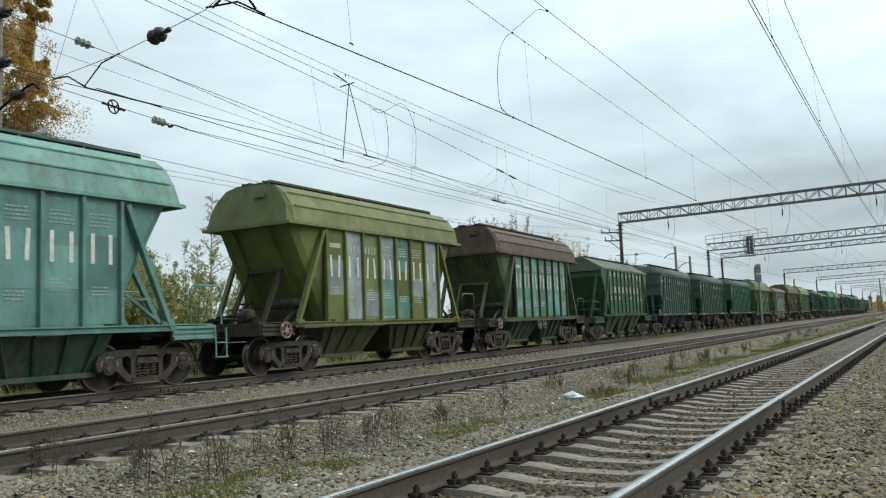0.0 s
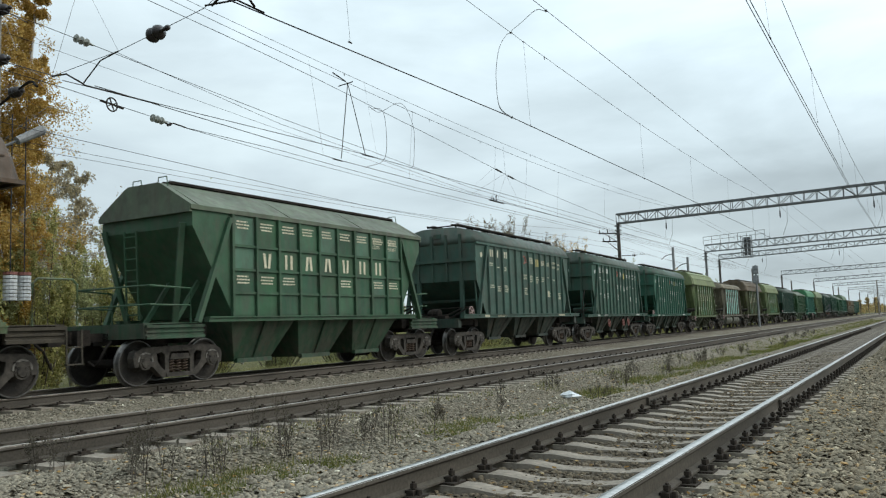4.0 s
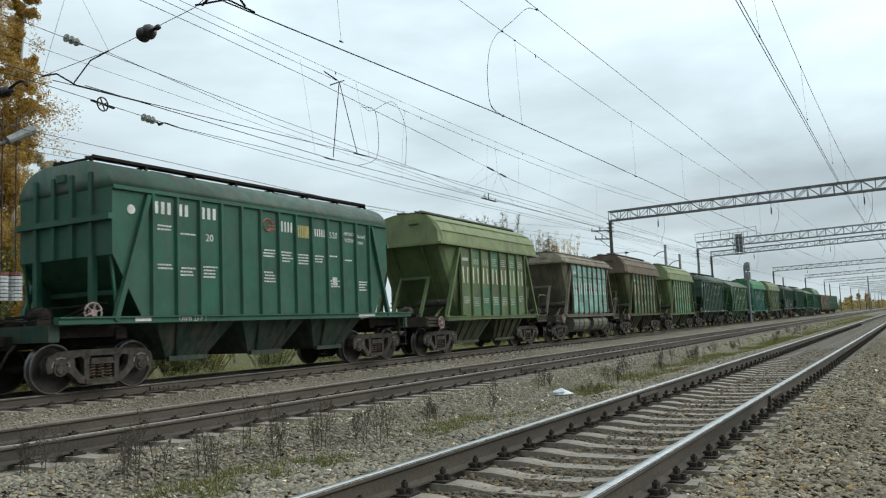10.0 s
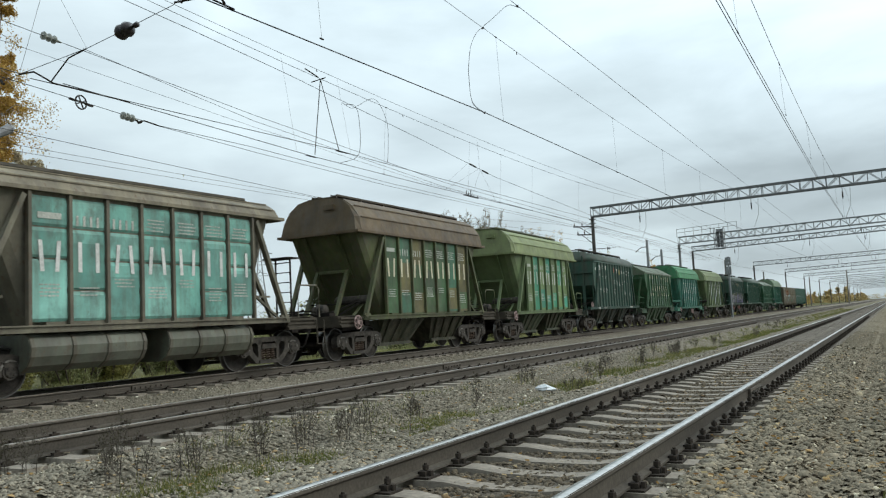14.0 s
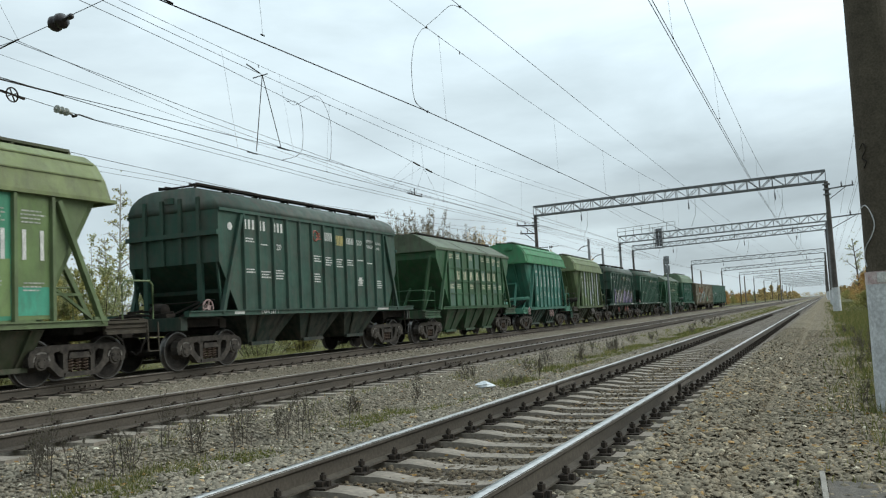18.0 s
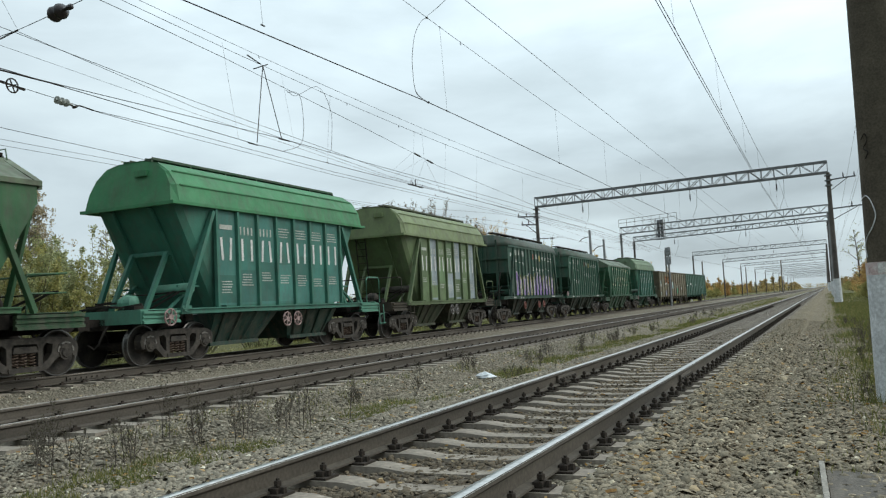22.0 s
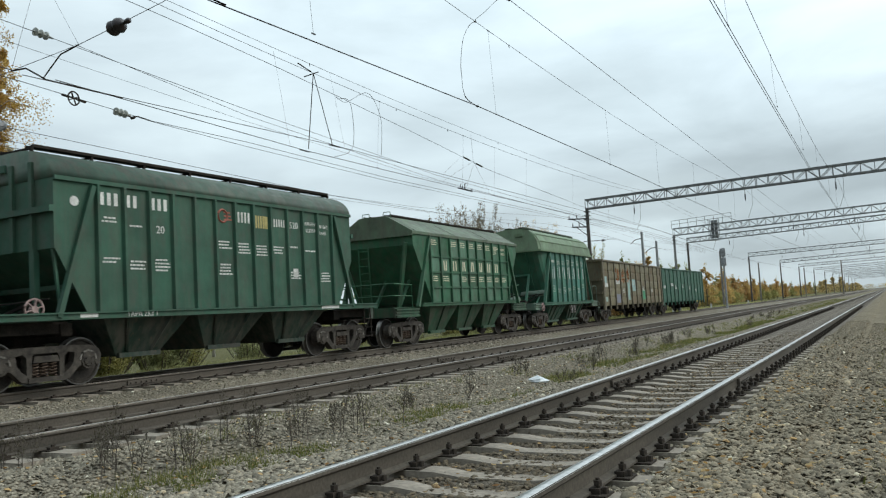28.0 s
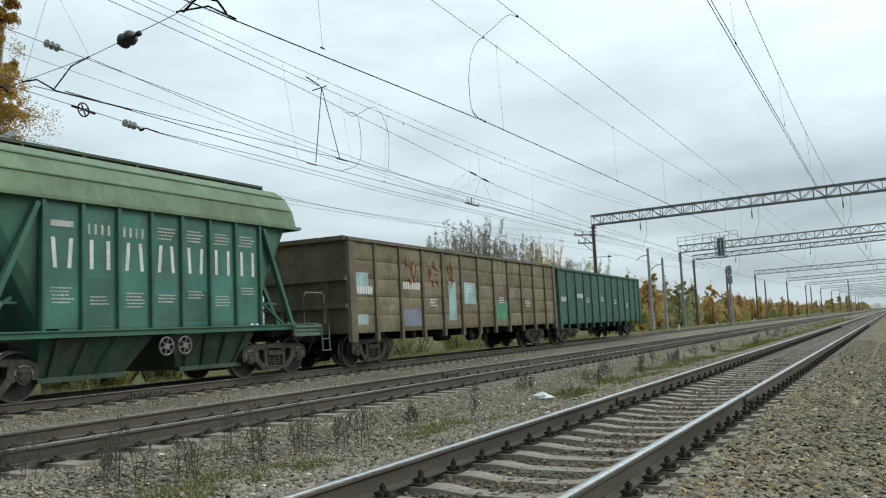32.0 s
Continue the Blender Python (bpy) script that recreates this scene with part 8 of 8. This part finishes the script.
# litter and scraps
bag_m = plain("white_plastic_film", (0.55, 0.6, 0.64), (0.8, 0.84, 0.86), 9.0, 0.4)
s = Shape()
rnd = random.Random(4)
ring = []
for k in range(5):
    for j in range(9):
        a = 2 * math.pi * j / 9
        r = (0.05, 0.13, 0.16, 0.12, 0.03)[k] * rnd.uniform(0.7, 1.3)
        ring.append((r * math.cos(a) * 1.5, r * math.sin(a), 0.045 * k + rnd.uniform(-0.02, 0.02)))
s.add(ring, [(k * 9 + j, k * 9 + (j + 1) % 9, (k + 1) * 9 + (j + 1) % 9, (k + 1) * 9 + j) for k in range(4) for j in range(9)] + [tuple(range(36, 45))])
thing("plastic_bag", s.mesh("plastic_bag", bag_m), "crumpled white and blue plastic bag on the gravel", "litter", m=pose(-5.96, 14.4, ground_z(-5.96, 14.4), 0, 8, 30) @ Matrix.Scale(0.75, 4))
buried = empty("buried_slab", "dark weathered board sunk in the gravel, pale edge strip", "slab", m=pose(0.0, 5.75, ground_z(0.3, 5.75) + 0.012, 1.2, 0, 2.0))
s = Shape()
s.hexa([(0.0, -0.75, -0.06), (0.95, -0.8, -0.06), (0.9, 0.42, -0.06), (0.0, 0.5, -0.06), (0.006, -0.75, 0.012), (0.95, -0.8, 0.005), (0.9, 0.42, 0.008), (0.006, 0.5, 0.012)])
part("board", s.mesh("board", plain("grey_weathered_wood", (0.075, 0.067, 0.058), (0.135, 0.12, 0.1), 5.0, 0.9, 0, 0.4, 0.02, (4, 0.6, 4))), buried, "dark weathered board")
s = Shape()
s.box(-0.036, -0.78, -0.06, -0.002, 0.62, 0.05)
part("edge_strip", s.mesh("edge_strip", plain("pale_edge_strip", (0.2, 0.185, 0.16), (0.33, 0.31, 0.27), 6.0, 0.85)), buried, "pale thin strip along the edge")

# far power pylon beyond the bushes
pylon = empty("power_pylon", "distant grey lattice power pylon beyond the bushes", "pylon", m=pose(-200, 223.5, -1.0, 0, 0, 42))
for sx in (-1, 1):
    for sy in (-1, 1):
        s = Shape()
        s.bar((sx * 3.2, sy * 3.2, 0), (sx * 0.8, sy * 0.8, 24), 0.3, 0.3)
        s.bar((sx * 0.8, sy * 0.8, 24), (sx * 0.2, sy * 0.2, 32), 0.25, 0.25)
        part("leg", s.mesh("leg", PALE_STEEL), pylon)
for z, w in ((20.5, 5.0), (24.5, 6.5), (28.5, 4.5)):
    s = Shape()
    s.bar((-w, 0, z + 0.6), (w, 0, z + 0.6), 0.2, 0.2)
    s.bar((-w, 0, z + 0.6), (0, 0, z + 1.9), 0.15, 0.15)
    s.bar((w, 0, z + 0.6), (0, 0, z + 1.9), 0.15, 0.15)
    part("crossarm", s.mesh("crossarm", PALE_STEEL), pylon)
s = Shape()
for k in range(8):
    a, b = 3.2 - 0.3 * k, 3.2 - 0.3 * (k + 1)
    for side in (-1, 1):
        s.bar((side * a, -a, 3 * k), (-side * b, -b, 3 * k + 3), 0.13, 0.13)
        s.bar((a, side * a, 3 * k), (b, -side * b, 3 * k + 3), 0.13, 0.13)
part("bracing", s.mesh("bracing", PALE_STEEL), pylon)


# ---- movement ----
def motions():
    for wagon, at in TRAIN:
        rows = []
        for i in range(65):
            t = i * 0.5
            y = at - SPEED * t
            x, z = track_c(y)
            slope = (track_c(y + 4.2)[0] - track_c(y - 4.2)[0]) / 8.4
            x = (track_c(y + 4.2)[0] + track_c(y - 4.2)[0]) / 2
            z = (track_c(y + 4.2)[1] + track_c(y - 4.2)[1]) / 2
            rows.append((t, pose(x, y, z, 0, 0, math.degrees(math.atan(-slope)))))
        walk(wagon, rows)
    turn = math.degrees(SPEED / 0.475)
    for ax, y in SPINS:
        walk(ax, [(i / 15, pose(0, y, 0.475, turn * i / 15)) for i in range(481)])


motions()
